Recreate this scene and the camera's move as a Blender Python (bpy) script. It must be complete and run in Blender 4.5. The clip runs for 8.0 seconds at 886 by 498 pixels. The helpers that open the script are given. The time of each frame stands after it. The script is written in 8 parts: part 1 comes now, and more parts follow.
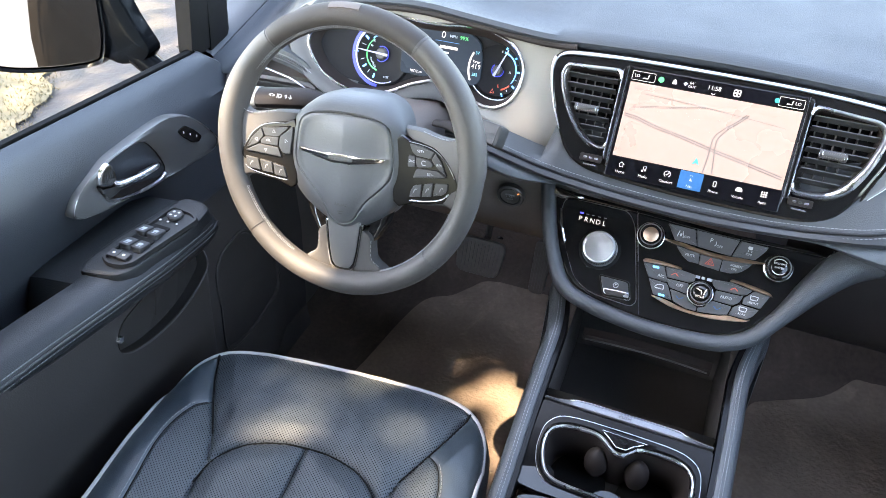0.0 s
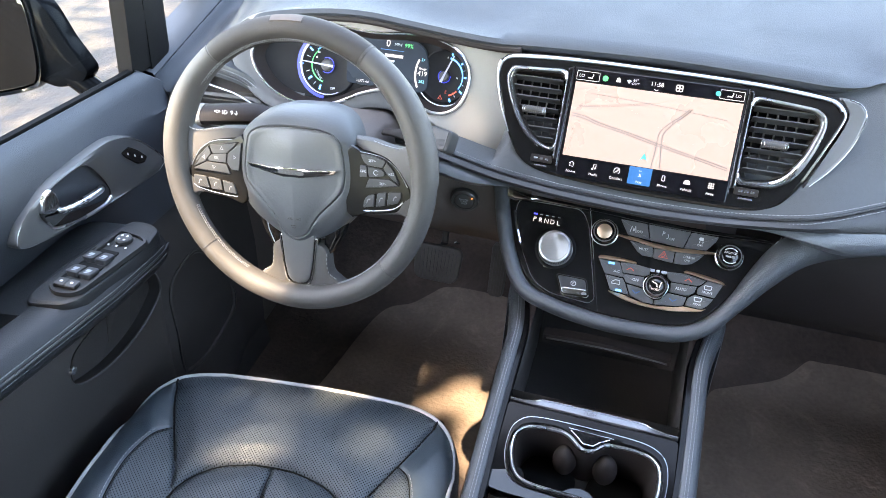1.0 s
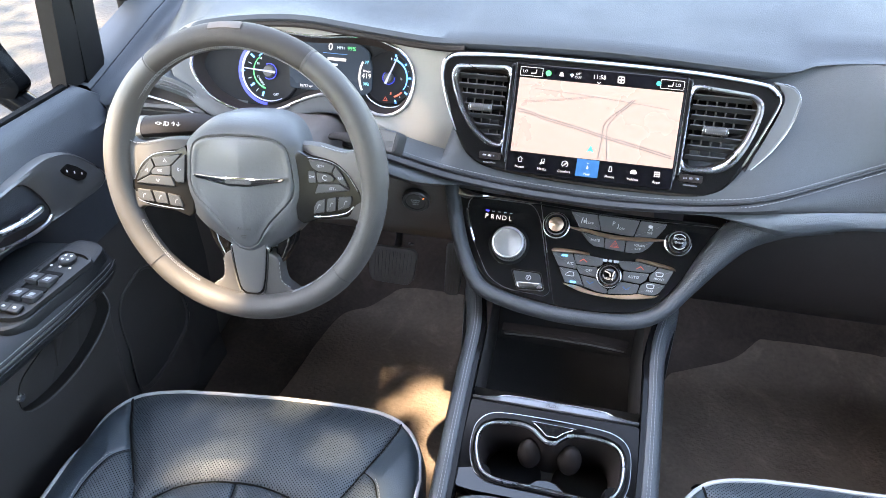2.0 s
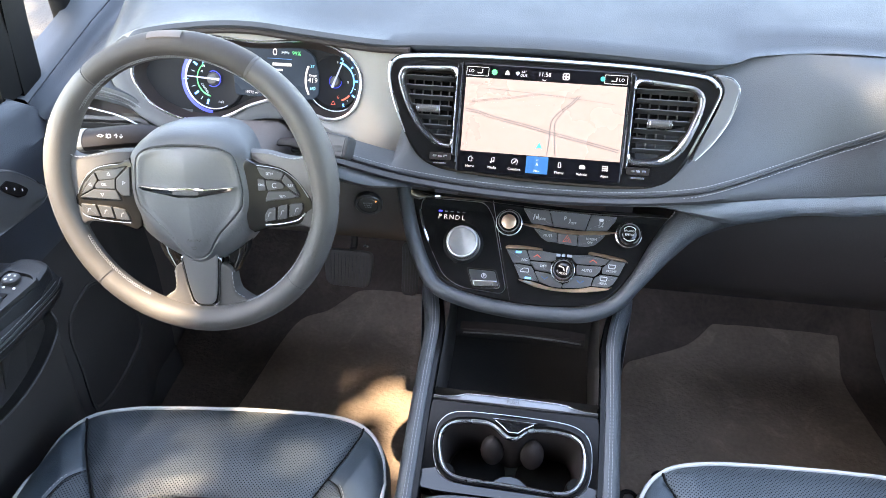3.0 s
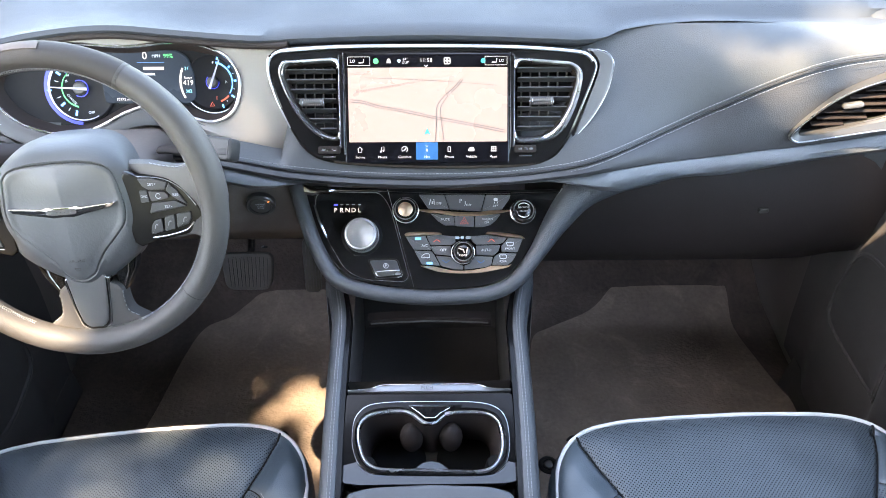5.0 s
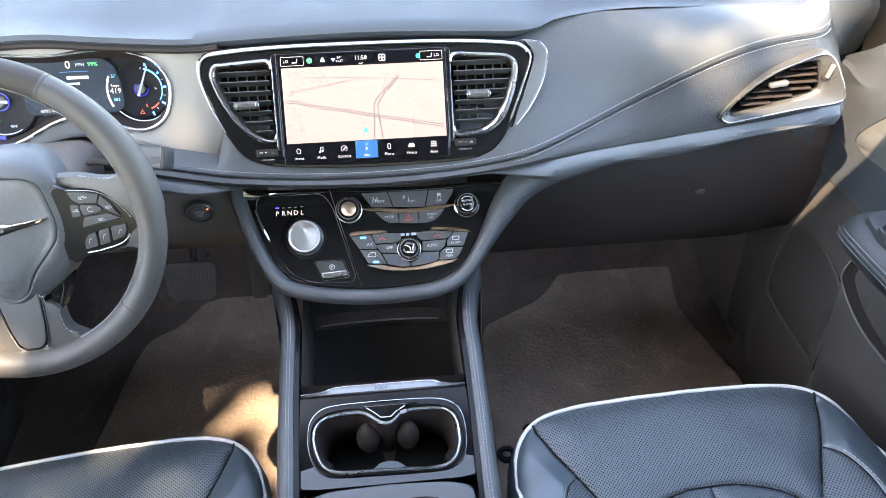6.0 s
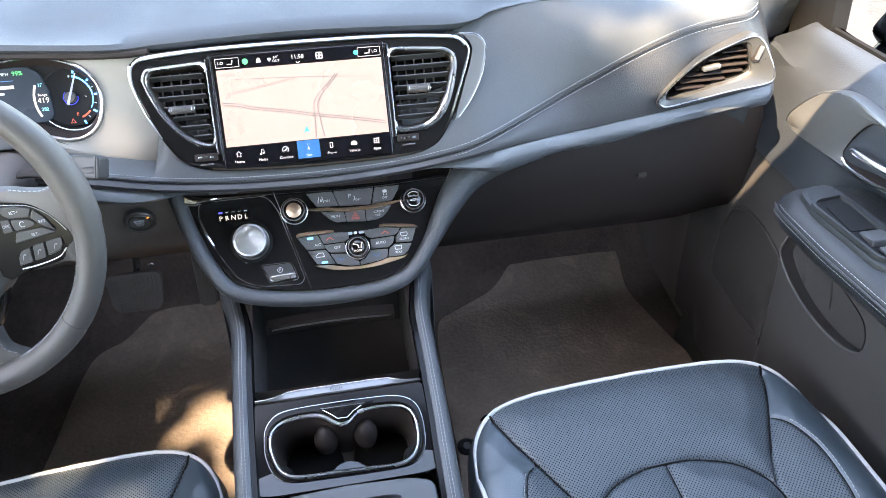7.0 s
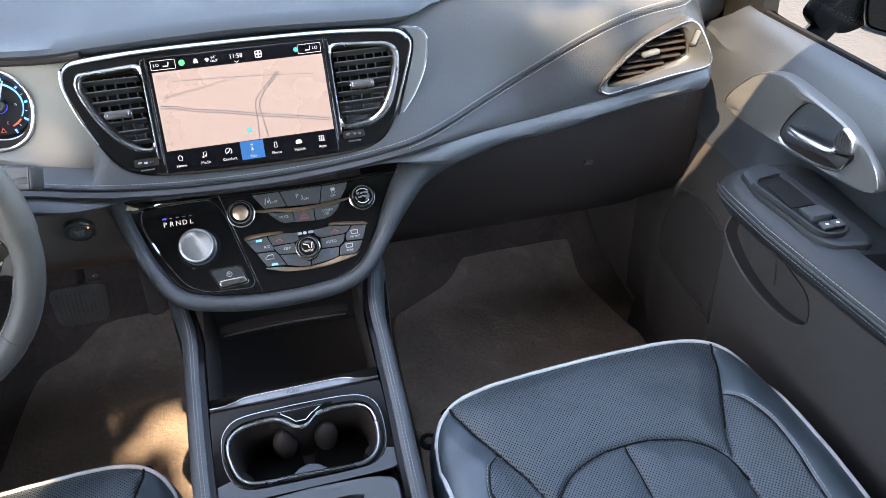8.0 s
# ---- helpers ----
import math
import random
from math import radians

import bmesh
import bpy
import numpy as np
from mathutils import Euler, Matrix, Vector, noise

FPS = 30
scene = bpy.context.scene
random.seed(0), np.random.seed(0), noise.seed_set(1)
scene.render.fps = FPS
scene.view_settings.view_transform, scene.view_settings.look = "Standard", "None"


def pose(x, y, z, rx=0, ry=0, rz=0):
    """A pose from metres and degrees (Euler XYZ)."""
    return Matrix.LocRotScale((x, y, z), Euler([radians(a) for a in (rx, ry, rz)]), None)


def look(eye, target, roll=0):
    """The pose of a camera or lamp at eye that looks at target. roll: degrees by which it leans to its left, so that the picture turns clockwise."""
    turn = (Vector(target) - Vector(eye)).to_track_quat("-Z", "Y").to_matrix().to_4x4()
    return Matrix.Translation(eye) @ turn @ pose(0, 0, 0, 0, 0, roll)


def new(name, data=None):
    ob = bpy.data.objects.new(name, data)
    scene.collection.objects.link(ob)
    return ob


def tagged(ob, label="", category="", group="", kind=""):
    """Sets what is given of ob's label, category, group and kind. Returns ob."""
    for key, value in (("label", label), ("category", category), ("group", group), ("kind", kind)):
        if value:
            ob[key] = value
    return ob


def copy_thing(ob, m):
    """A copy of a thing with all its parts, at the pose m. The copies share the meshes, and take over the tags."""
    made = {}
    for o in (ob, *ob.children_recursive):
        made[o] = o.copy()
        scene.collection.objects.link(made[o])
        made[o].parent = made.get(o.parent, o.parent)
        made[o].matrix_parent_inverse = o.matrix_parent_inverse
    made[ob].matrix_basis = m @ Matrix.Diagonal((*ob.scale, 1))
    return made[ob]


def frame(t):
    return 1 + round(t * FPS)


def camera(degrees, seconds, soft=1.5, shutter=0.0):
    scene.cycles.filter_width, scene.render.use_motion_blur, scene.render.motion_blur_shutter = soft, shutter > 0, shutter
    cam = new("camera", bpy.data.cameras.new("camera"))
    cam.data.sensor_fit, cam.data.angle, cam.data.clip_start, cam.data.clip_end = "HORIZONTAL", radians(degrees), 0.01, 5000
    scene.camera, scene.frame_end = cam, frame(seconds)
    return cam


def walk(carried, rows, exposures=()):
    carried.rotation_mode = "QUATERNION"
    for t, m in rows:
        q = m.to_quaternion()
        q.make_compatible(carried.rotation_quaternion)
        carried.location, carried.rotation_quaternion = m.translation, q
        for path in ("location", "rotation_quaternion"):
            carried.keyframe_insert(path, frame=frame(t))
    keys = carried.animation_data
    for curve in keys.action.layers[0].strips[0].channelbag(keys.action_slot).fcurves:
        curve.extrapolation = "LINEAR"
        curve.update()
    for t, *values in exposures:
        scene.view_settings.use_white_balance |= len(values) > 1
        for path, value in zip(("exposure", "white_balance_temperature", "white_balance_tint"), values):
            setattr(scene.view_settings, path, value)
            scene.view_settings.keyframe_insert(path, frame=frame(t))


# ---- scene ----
cam = camera(61.6, 8.0, 0.8)

PATH = [
    (0, (-0.001, 0.038, 1.238), (-0.572, 1.506, 0.004), 1.4),
    (0.5, (-0.002, 0.039, 1.237), (-0.524, 1.533, 0.014), 1.0),
    (1, (-0.001, 0.04, 1.237), (-0.468, 1.557, 0.02), 0.6),
    (1.5, (-0.001, 0.041, 1.236), (-0.408, 1.577, 0.021), 0.3),
    (3, (0.004, 0.045, 1.242), (-0.234, 1.61, 0.02), -0.0),
    (3.5, (0.007, 0.047, 1.245), (-0.172, 1.609, 0.009), 0.1),
    (4, (0.007, 0.045, 1.246), (-0.11, 1.608, 0.003), 0.1),
    (4.5, (0.008, 0.045, 1.246), (-0.042, 1.608, -0.001), 0.1),
    (5, (0.01, 0.049, 1.246), (0.03, 1.608, -0.007), 0.0),
    (6.5, (0.016, 0.052, 1.244), (0.238, 1.584, -0.023), -0.2),
    (7, (0.019, 0.053, 1.244), (0.302, 1.569, -0.029), -0.2),
    (7.5, (0.021, 0.055, 1.244), (0.366, 1.551, -0.038), -0.1),
    (8, (0.023, 0.054, 1.24), (0.424, 1.536, -0.042), -0.1),
]
walk(cam, [(t, look(eye, target, roll)) for t, eye, target, roll in PATH], [(0, 4.40, 8200, 14), (6.4, 4.49, 8200, 14), (7.75, 4.50, 8200, 14), (8, 3.98, 8200, 14)])

# ---- world, sun, exposure ----
SUN_DIR = Vector((-0.47, -0.30, 0.83)).normalized()  # towards the sun
world = bpy.data.worlds.new("sky")
world.use_nodes = True
scene.world = world
wn = world.node_tree.nodes
sky = wn.new("ShaderNodeTexSky")
sky.sky_type = "NISHITA"
sky.sun_disc = False
sky.sun_elevation = math.asin(SUN_DIR.z)
sky.sun_rotation = math.atan2(SUN_DIR.x, SUN_DIR.y)
wn["Background"].inputs["Strength"].default_value = 0.15
world.node_tree.links.new(sky.outputs[0], wn["Background"].inputs[0])
sun_data = bpy.data.lights.new("sun", "SUN")
sun_data.energy, sun_data.angle, sun_data.color = 2.0, radians(0.55), (0.88, 0.775, 0.63)
sun = new("sun", sun_data)
sun.matrix_world = look(SUN_DIR * 20, (0, 0, 0))


# ---- materials ----
LIT = 0.075  # brightness of the lit displays against the daylight


def mat(name, base, rough=0.5, metal=0.0, grain=0.0, grain_size=0.001, vary=0.12, vary_size=0.08,
        coat=0.0, emit=None, power=1.0, spec=0.5, rough_vary=0.08, kind="noise", wear=0.0):
    """A surface with colour variation at two scales, uneven gloss and a fine relief."""
    m = bpy.data.materials.new(name)
    m.use_nodes = True
    nt = m.node_tree
    N, L = nt.nodes, nt.links
    b = N["Principled BSDF"]
    b.inputs["Metallic"].default_value = metal
    b.inputs["Specular IOR Level"].default_value = spec
    b.inputs["Coat Weight"].default_value = coat
    b.inputs["Coat Roughness"].default_value = 0.04
    tc = N.new("ShaderNodeTexCoord")
    big = N.new("ShaderNodeTexNoise")
    big.inputs["Scale"].default_value = 1 / vary_size
    big.inputs["Detail"].default_value = 5
    L.new(tc.outputs["Object"], big.inputs["Vector"])
    fine = N.new("ShaderNodeTexNoise")
    fine.inputs["Scale"].default_value = 0.25 / max(grain_size, 1e-4)
    fine.inputs["Detail"].default_value = 3
    L.new(tc.outputs["Object"], fine.inputs["Vector"])
    both = N.new("ShaderNodeMath")
    both.operation = "MULTIPLY_ADD"
    both.inputs[1].default_value = 0.45
    L.new(fine.outputs["Fac"], both.inputs[0])
    L.new(big.outputs["Fac"], both.inputs[2])
    ramp = N.new("ShaderNodeMapRange")
    ramp.inputs["From Min"].default_value, ramp.inputs["From Max"].default_value = 0.45, 1.0
    ramp.inputs["To Min"].default_value, ramp.inputs["To Max"].default_value = 1 - vary, 1 + vary
    L.new(both.outputs[0], ramp.inputs["Value"])
    mul = N.new("ShaderNodeVectorMath")
    mul.operation = "SCALE"
    mul.inputs[0].default_value = base
    if wear:  # dusty scuffs
        scuff = N.new("ShaderNodeTexNoise")
        scuff.inputs["Scale"].default_value, scuff.inputs["Detail"].default_value, scuff.inputs["Roughness"].default_value = 9.0, 9.0, 0.72
        scuff.inputs["Distortion"].default_value = 1.2
        L.new(tc.outputs["Object"], scuff.inputs["Vector"])
        dust = N.new("ShaderNodeMapRange")
        dust.inputs["From Min"].default_value, dust.inputs["From Max"].default_value = 0.52, 0.72
        dust.inputs["To Min"].default_value, dust.inputs["To Max"].default_value = 1.0, 1.0 + wear
        L.new(scuff.outputs["Fac"], dust.inputs["Value"])
        dusty = N.new("ShaderNodeMath")
        dusty.operation = "MULTIPLY"
        L.new(ramp.outputs[0], dusty.inputs[0])
        L.new(dust.outputs[0], dusty.inputs[1])
        L.new(dusty.outputs[0], mul.inputs["Scale"])
    else:
        L.new(ramp.outputs[0], mul.inputs["Scale"])
    L.new(mul.outputs[0], b.inputs["Base Color"])
    rr = N.new("ShaderNodeMapRange")
    rr.inputs["From Min"].default_value, rr.inputs["From Max"].default_value = 0.3, 0.7
    rr.inputs["To Min"].default_value, rr.inputs["To Max"].default_value = max(rough - rough_vary, 0.01), min(rough + rough_vary, 1)
    L.new(big.outputs["Fac"], rr.inputs["Value"])
    L.new(rr.outputs[0], b.inputs["Roughness"])
    if grain:
        bump = N.new("ShaderNodeBump")
        bump.inputs["Strength"].default_value = grain
        bump.inputs["Distance"].default_value = grain_size
        if kind == "leather":
            vor = N.new("ShaderNodeTexVoronoi")
            vor.feature = "DISTANCE_TO_EDGE"
            vor.inputs["Scale"].default_value = 1 / (grain_size * 2.2)
            L.new(tc.outputs["Object"], vor.inputs["Vector"])
            cap = N.new("ShaderNodeMapRange")
            cap.inputs["From Max"].default_value = 0.22
            L.new(vor.outputs["Distance"], cap.inputs["Value"])
            L.new(cap.outputs[0], bump.inputs["Height"])
        else:
            L.new(fine.outputs["Fac"], bump.inputs["Height"])
        L.new(bump.outputs[0], b.inputs["Normal"])
    if emit:
        b.inputs["Emission Color"].default_value = (*emit, 1)
        b.inputs["Emission Strength"].default_value = power * LIT
    return m


def brushed_round(m, amount=0.75):
    """Turned metal: the sheen fans out from the middle."""
    b = m.node_tree.nodes["Principled BSDF"]
    t = m.node_tree.nodes.new("ShaderNodeTangent")
    t.direction_type, t.axis = "RADIAL", "Z"
    b.inputs["Anisotropic"].default_value = amount
    m.node_tree.links.new(t.outputs[0], b.inputs["Tangent"])
    return m


def perforated(m, pitch=0.0044, hole=0.20, flat=2, depth=0.6, fade=0.45):
    """Adds rows of small punched holes to a material, laid out along the axis flat (0, 1 or 2)."""
    N, L = m.node_tree.nodes, m.node_tree.links
    b = N["Principled BSDF"]
    tc = N.new("ShaderNodeTexCoord")
    sc = N.new("ShaderNodeMapping")
    sc.inputs["Rotation"].default_value = ((0, radians(90), 0), (radians(90), 0, 0), (0, 0, radians(45)))[flat]
    sc.inputs["Scale"].default_value = tuple(0 if k == flat else 1 / pitch for k in range(3))
    L.new(tc.outputs["Object"], sc.inputs["Vector"])
    fr = N.new("ShaderNodeVectorMath")
    fr.operation = "FRACTION"
    L.new(sc.outputs[0], fr.inputs[0])
    ds = N.new("ShaderNodeVectorMath")
    ds.operation = "DISTANCE"
    ds.inputs[1].default_value = (0.5, 0.5, 0)
    L.new(fr.outputs[0], ds.inputs[0])
    st = N.new("ShaderNodeMapRange")
    st.inputs["From Min"].default_value, st.inputs["From Max"].default_value = hole - 0.05, hole + 0.06
    L.new(ds.outputs["Value"], st.inputs["Value"])
    old = b.inputs["Base Color"].links[0].from_socket
    mx = N.new("ShaderNodeVectorMath")
    mx.operation = "SCALE"
    L.new(old, mx.inputs[0])
    lift = N.new("ShaderNodeMath")
    lift.operation = "MULTIPLY_ADD"
    lift.inputs[1].default_value, lift.inputs[2].default_value = 1 - fade, fade
    L.new(st.outputs[0], lift.inputs[0])
    L.new(lift.outputs[0], mx.inputs["Scale"])
    L.new(mx.outputs[0], b.inputs["Base Color"])
    bp = N.new("ShaderNodeBump")
    bp.inputs["Strength"].default_value, bp.inputs["Distance"].default_value = depth, 0.0006
    L.new(st.outputs[0], bp.inputs["Height"])
    if b.inputs["Normal"].links:
        L.new(b.inputs["Normal"].links[0].from_socket, bp.inputs["Normal"])
    L.new(bp.outputs[0], b.inputs["Normal"])
    sp = N.new("ShaderNodeMath")
    sp.operation = "MULTIPLY"
    sp.inputs[1].default_value = b.inputs["Specular IOR Level"].default_value
    L.new(st.outputs[0], sp.inputs[0])
    L.new(sp.outputs[0], b.inputs["Specular IOR Level"])
    return m


PAD = mat("dash vinyl", (0.053, 0.058, 0.061), 0.52, spec=0.45, grain=0.15, grain_size=0.0011, kind="leather", vary=0.1)
ARMREST = mat("armrest leather", (0.017, 0.0185, 0.020), 0.42, spec=0.36, grain=0.18, grain_size=0.0012, kind="leather", vary=0.1)
DOOR_PAD = mat("door vinyl", (0.028, 0.032, 0.038), 0.39, spec=0.62, grain=0.18, grain_size=0.0012, kind="leather", vary=0.1)
ROLL = mat("soft roll vinyl", (0.090, 0.099, 0.108), 0.36, spec=0.85, grain=0.22, grain_size=0.0011, kind="leather", vary=0.1)
PAD_TOP = mat("dash top vinyl", (0.043, 0.049, 0.055), 0.50, spec=0.28, grain=0.15, grain_size=0.0012, kind="leather", vary=0.1)
LEATHER = mat("dash leather", (0.027, 0.028, 0.030), 0.40, spec=0.5, grain=0.2, grain_size=0.0012, kind="leather", vary=0.15)
SEAT = mat("seat leather", (0.033, 0.046, 0.056), 0.36, spec=0.8, grain=0.12, grain_size=0.0012, kind="leather", vary=0.15)
SEAT_PERF = perforated(mat("perforated seat leather", (0.037, 0.048, 0.057), 0.40, spec=0.7, grain=0.2, grain_size=0.0012, kind="leather", vary=0.15), 0.0035, 0.225, 2, 0.7, 0.28)
WHEEL = mat("wheel leather", (0.064, 0.060, 0.057), 0.52, grain=0.15, grain_size=0.0009, kind="leather", vary=0.07)
WHEEL_PERF = perforated(mat("perforated wheel leather", (0.042, 0.038, 0.036), 0.58, spec=0.3, grain=0.15, grain_size=0.0009, kind="leather", vary=0.07), 0.0026, 0.2, 1, 0.3, 0.6)
AIRBAG = mat("airbag cover vinyl", (0.066, 0.069, 0.072), 0.42, grain=0.3, grain_size=0.0008, vary=0.06)
PLASTIC = mat("black plastic", (0.053, 0.050, 0.047), 0.48, grain=0.3, grain_size=0.0007, vary=0.15)
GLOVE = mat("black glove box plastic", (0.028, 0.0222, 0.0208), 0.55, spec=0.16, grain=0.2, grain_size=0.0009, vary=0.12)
DOOR_LOW = mat("black lower door plastic", (0.051, 0.0460, 0.0435), 0.55, spec=0.2, grain=0.3, grain_size=0.0007, vary=0.15)
PEDAL = mat("worn pedal rubber", (0.095, 0.090, 0.085), 0.5, grain=0.3, grain_size=0.001, vary=0.25, vary_size=0.03)
PILLAR = mat("dark pillar trim", (0.012, 0.0115, 0.011), 0.7, spec=0.15, grain=0.2, grain_size=0.0008, vary=0.1)
DARK = mat("dark footwell plastic", (0.115, 0.096, 0.086), 0.6, grain=0.3, grain_size=0.0009, vary=0.15)
PIANO = mat("piano black", (0.010, 0.0098, 0.010), 0.06, coat=0.0, vary=0.05, rough_vary=0.03)
POD = mat("black pod gloss", (0.012, 0.0115, 0.011), 0.14, spec=0.2, vary=0.05, rough_vary=0.03)
DECK = mat("black deck gloss", (0.007, 0.0068, 0.007), 0.14, spec=0.14, vary=0.05, rough_vary=0.03)
CHROME = mat("satin chrome", (0.78, 0.79, 0.81), 0.26, metal=1.0, vary=0.05, rough_vary=0.06)
BRIGHT = mat("bright chrome", (0.80, 0.80, 0.80), 0.06, metal=1.0, vary=0.04, rough_vary=0.03)
SATIN = mat("silver trim paint", (0.245, 0.233, 0.214), 0.50, metal=0.32, spec=0.3, grain=0.1, grain_size=0.0004, vary=0.05)
GREYTRIM = mat("grey metallic door trim", (0.15, 0.15, 0.147), 0.36, metal=0.5, grain=0.1, grain_size=0.0004, vary=0.06)
RIM_CHROME = mat("cup rim chrome", (0.42, 0.425, 0.435), 0.30, metal=1.0, vary=0.06, rough_vary=0.06)
BAR = mat("brushed silver bar", (0.17, 0.17, 0.174), 0.36, metal=0.9, grain=0.1, grain_size=0.0004, vary=0.1, vary_size=0.01)
WARM = mat("warm chrome strip", (0.86, 0.60, 0.42), 0.42, metal=1.0, vary=0.05)
PANEL_KEY = mat("grey panel key plastic", (0.085, 0.084, 0.085), 0.40, grain=0.1, grain_size=0.0005, vary=0.06)
KEY = mat("dark grey key plastic", (0.036, 0.037, 0.038), 0.42, grain=0.15, grain_size=0.0005, vary=0.06)
THREAD = mat("light grey thread", (0.24, 0.244, 0.248), 0.7, grain=0.4, grain_size=0.0006)
PIPING = mat("light grey piping", (0.48, 0.47, 0.455), 0.5, grain=0.2, grain_size=0.001, vary=0.08)
CARPET = mat("dark brown carpet", (0.086, 0.066, 0.056), 0.95, grain=1.0, grain_size=0.0025, vary=0.3, vary_size=0.12, spec=0.1, wear=0.4)
MAT = mat("floor mat carpet", (0.200, 0.155, 0.125), 0.95, grain=1.0, grain_size=0.0022, vary=0.28, vary_size=0.15, spec=0.1, wear=0.45)
RUBBER = mat("black rubber", (0.008, 0.008, 0.008), 0.6, spec=0.12, grain=0.2, grain_size=0.0008)
PAINT = mat("black car paint", (0.006, 0.007, 0.008), 0.12, spec=0.06, coat=0.0, vary=0.05, rough_vary=0.02)
SKIN = mat("dusty dark car paint", (0.009, 0.0078, 0.007), 0.95, spec=0.0, vary=0.2)
LINER = mat("dark roof lining", (0.09, 0.09, 0.088), 0.9, grain=0.5, grain_size=0.002)
MIRROR = mat("mirror glass", (0.92, 0.93, 0.94), 0.01, metal=1.0, vary=0.0, rough_vary=0.005)
DIAL = brushed_round(mat("turned aluminium", (0.62, 0.615, 0.60), 0.36, metal=1.0, vary=0.05))
WHITE_MARK = mat("white marking", (0.62, 0.62, 0.62), 0.5, emit=(0.9, 0.95, 1.0), power=0.1)
DIM_MARK = mat("dim marking", (0.22, 0.22, 0.23), 0.5)
GREY_MARK = mat("grey marking", (0.45, 0.47, 0.5), 0.5)
RED_MARK = mat("red backlit marking", (0.8, 0.12, 0.06), 0.5, emit=(1.0, 0.15, 0.08), power=0.15)
BLUE_LED = mat("blue indicator light", (0.1, 0.3, 0.9), 0.4, emit=(0.05, 0.35, 1.0), power=3.0)
P_LED = mat("deep blue gear light", (0.1, 0.1, 0.9), 0.4, emit=(0.05, 0.06, 1.0), power=1.6)
GREEN_LED = mat("green indicator", (0.05, 0.5, 0.15), 0.4, emit=(0.05, 0.8, 0.2), power=0.6)
ORANGE_LED = mat("orange indicator", (0.9, 0.3, 0.1), 0.4, emit=(1.0, 0.3, 0.08), power=1.5)
MAP_BG = mat("lit map background", (0.1, 0.09, 0.09), 0.3, emit=(1.0, 0.765, 0.725), power=0.545, vary=0.0)
MAP_BG.node_tree.nodes["Principled BSDF"].inputs["Base Color"].default_value = (0.1, 0.09, 0.09, 1)
MAP_ROAD = mat("lit map road", (0.1, 0.1, 0.1), 0.3, emit=(0.115, 0.115, 0.135), power=0.5)
MAP_FAINT = mat("lit map faint line", (0.1, 0.1, 0.1), 0.3, emit=(0.72, 0.58, 0.56), power=0.58)
LIT_WHITE = mat("lit white symbol", (0.3, 0.3, 0.3), 0.3, emit=(1.0, 0.95, 0.95), power=0.8)
LIT_BLUE = mat("lit blue tile", (0.02, 0.1, 0.25), 0.3, emit=(0.04, 0.27, 0.60), power=0.24)
LIT_TEAL = mat("lit teal arrow", (0.02, 0.3, 0.3), 0.3, emit=(0.02, 0.48, 0.55), power=0.6)
GLASS_DARK = mat("dark display glass", (0.006, 0.006, 0.008), 0.04, coat=0.5, vary=0.02)
GAUGE = mat("dark gauge face", (0.007, 0.0075, 0.009), 0.6, spec=0.15, vary=0.1)
GAUGE_BLUE = mat("blue backlit gauge ring", (0.02, 0.03, 0.3), 0.4, emit=(0.02, 0.05, 1.0), power=0.7)
GAUGE_WHITE = mat("pale lit gauge ring", (0.3, 0.3, 0.4), 0.4, emit=(0.5, 0.65, 1.0), power=0.28)
GAUGE_CYAN = mat("cyan lit digits", (0.1, 0.4, 0.5), 0.4, emit=(0.2, 0.7, 0.9), power=0.7)
DISPLAY = mat("dim blue-grey display", (0.012, 0.016, 0.024), 0.3, spec=0.12, emit=(0.04, 0.08, 0.13), power=0.2)


def glass_mat(name, tint):
    """A thin clear pane: what lies behind shows through, with a faint reflection."""
    m = bpy.data.materials.new(name)
    m.use_nodes = True
    N, L = m.node_tree.nodes, m.node_tree.links
    N.remove(N["Principled BSDF"])
    clear, gloss, mix = (N.new(k) for k in ("ShaderNodeBsdfTransparent", "ShaderNodeBsdfGlossy", "ShaderNodeMixShader"))
    clear.inputs["Color"].default_value = (*tint, 1)
    gloss.inputs["Roughness"].default_value = 0.01
    mix.inputs[0].default_value = 0.05
    L.new(clear.outputs[0], mix.inputs[1])
    L.new(gloss.outputs[0], mix.inputs[2])
    L.new(mix.outputs[0], N["Material Output"].inputs["Surface"])
    return m


GLASS = glass_mat("window glass", (0.93, 0.96, 0.95))
TINTED = glass_mat("tinted rear glass", (0.28, 0.29, 0.28))


# ---- building helpers ----
def part(name, bm, material, parent=None, label="", smooth=True):
    """Links a bmesh as one mesh object, under a thing or a part if one is given."""
    me = bpy.data.meshes.new(name)
    bmesh.ops.recalc_face_normals(bm, faces=bm.faces)
    bm.to_mesh(me)
    bm.free()
    me.materials.append(material)
    if smooth:
        me.polygons.foreach_set("use_smooth", [True] * len(me.polygons))
        me.set_sharp_from_angle(angle=radians(38))
    ob = new(name, me)
    if parent:
        ob.parent = parent
        if parent.type == "EMPTY":
            ob.matrix_parent_inverse = Matrix.Translation(-parent.location)
    if label:
        ob["label"] = label
    return ob


def thing(name, at, label, category, group="", kind=""):
    e = new(name)
    e.empty_display_size = 0.02
    e.location = at
    return tagged(e, label, category, group, kind)


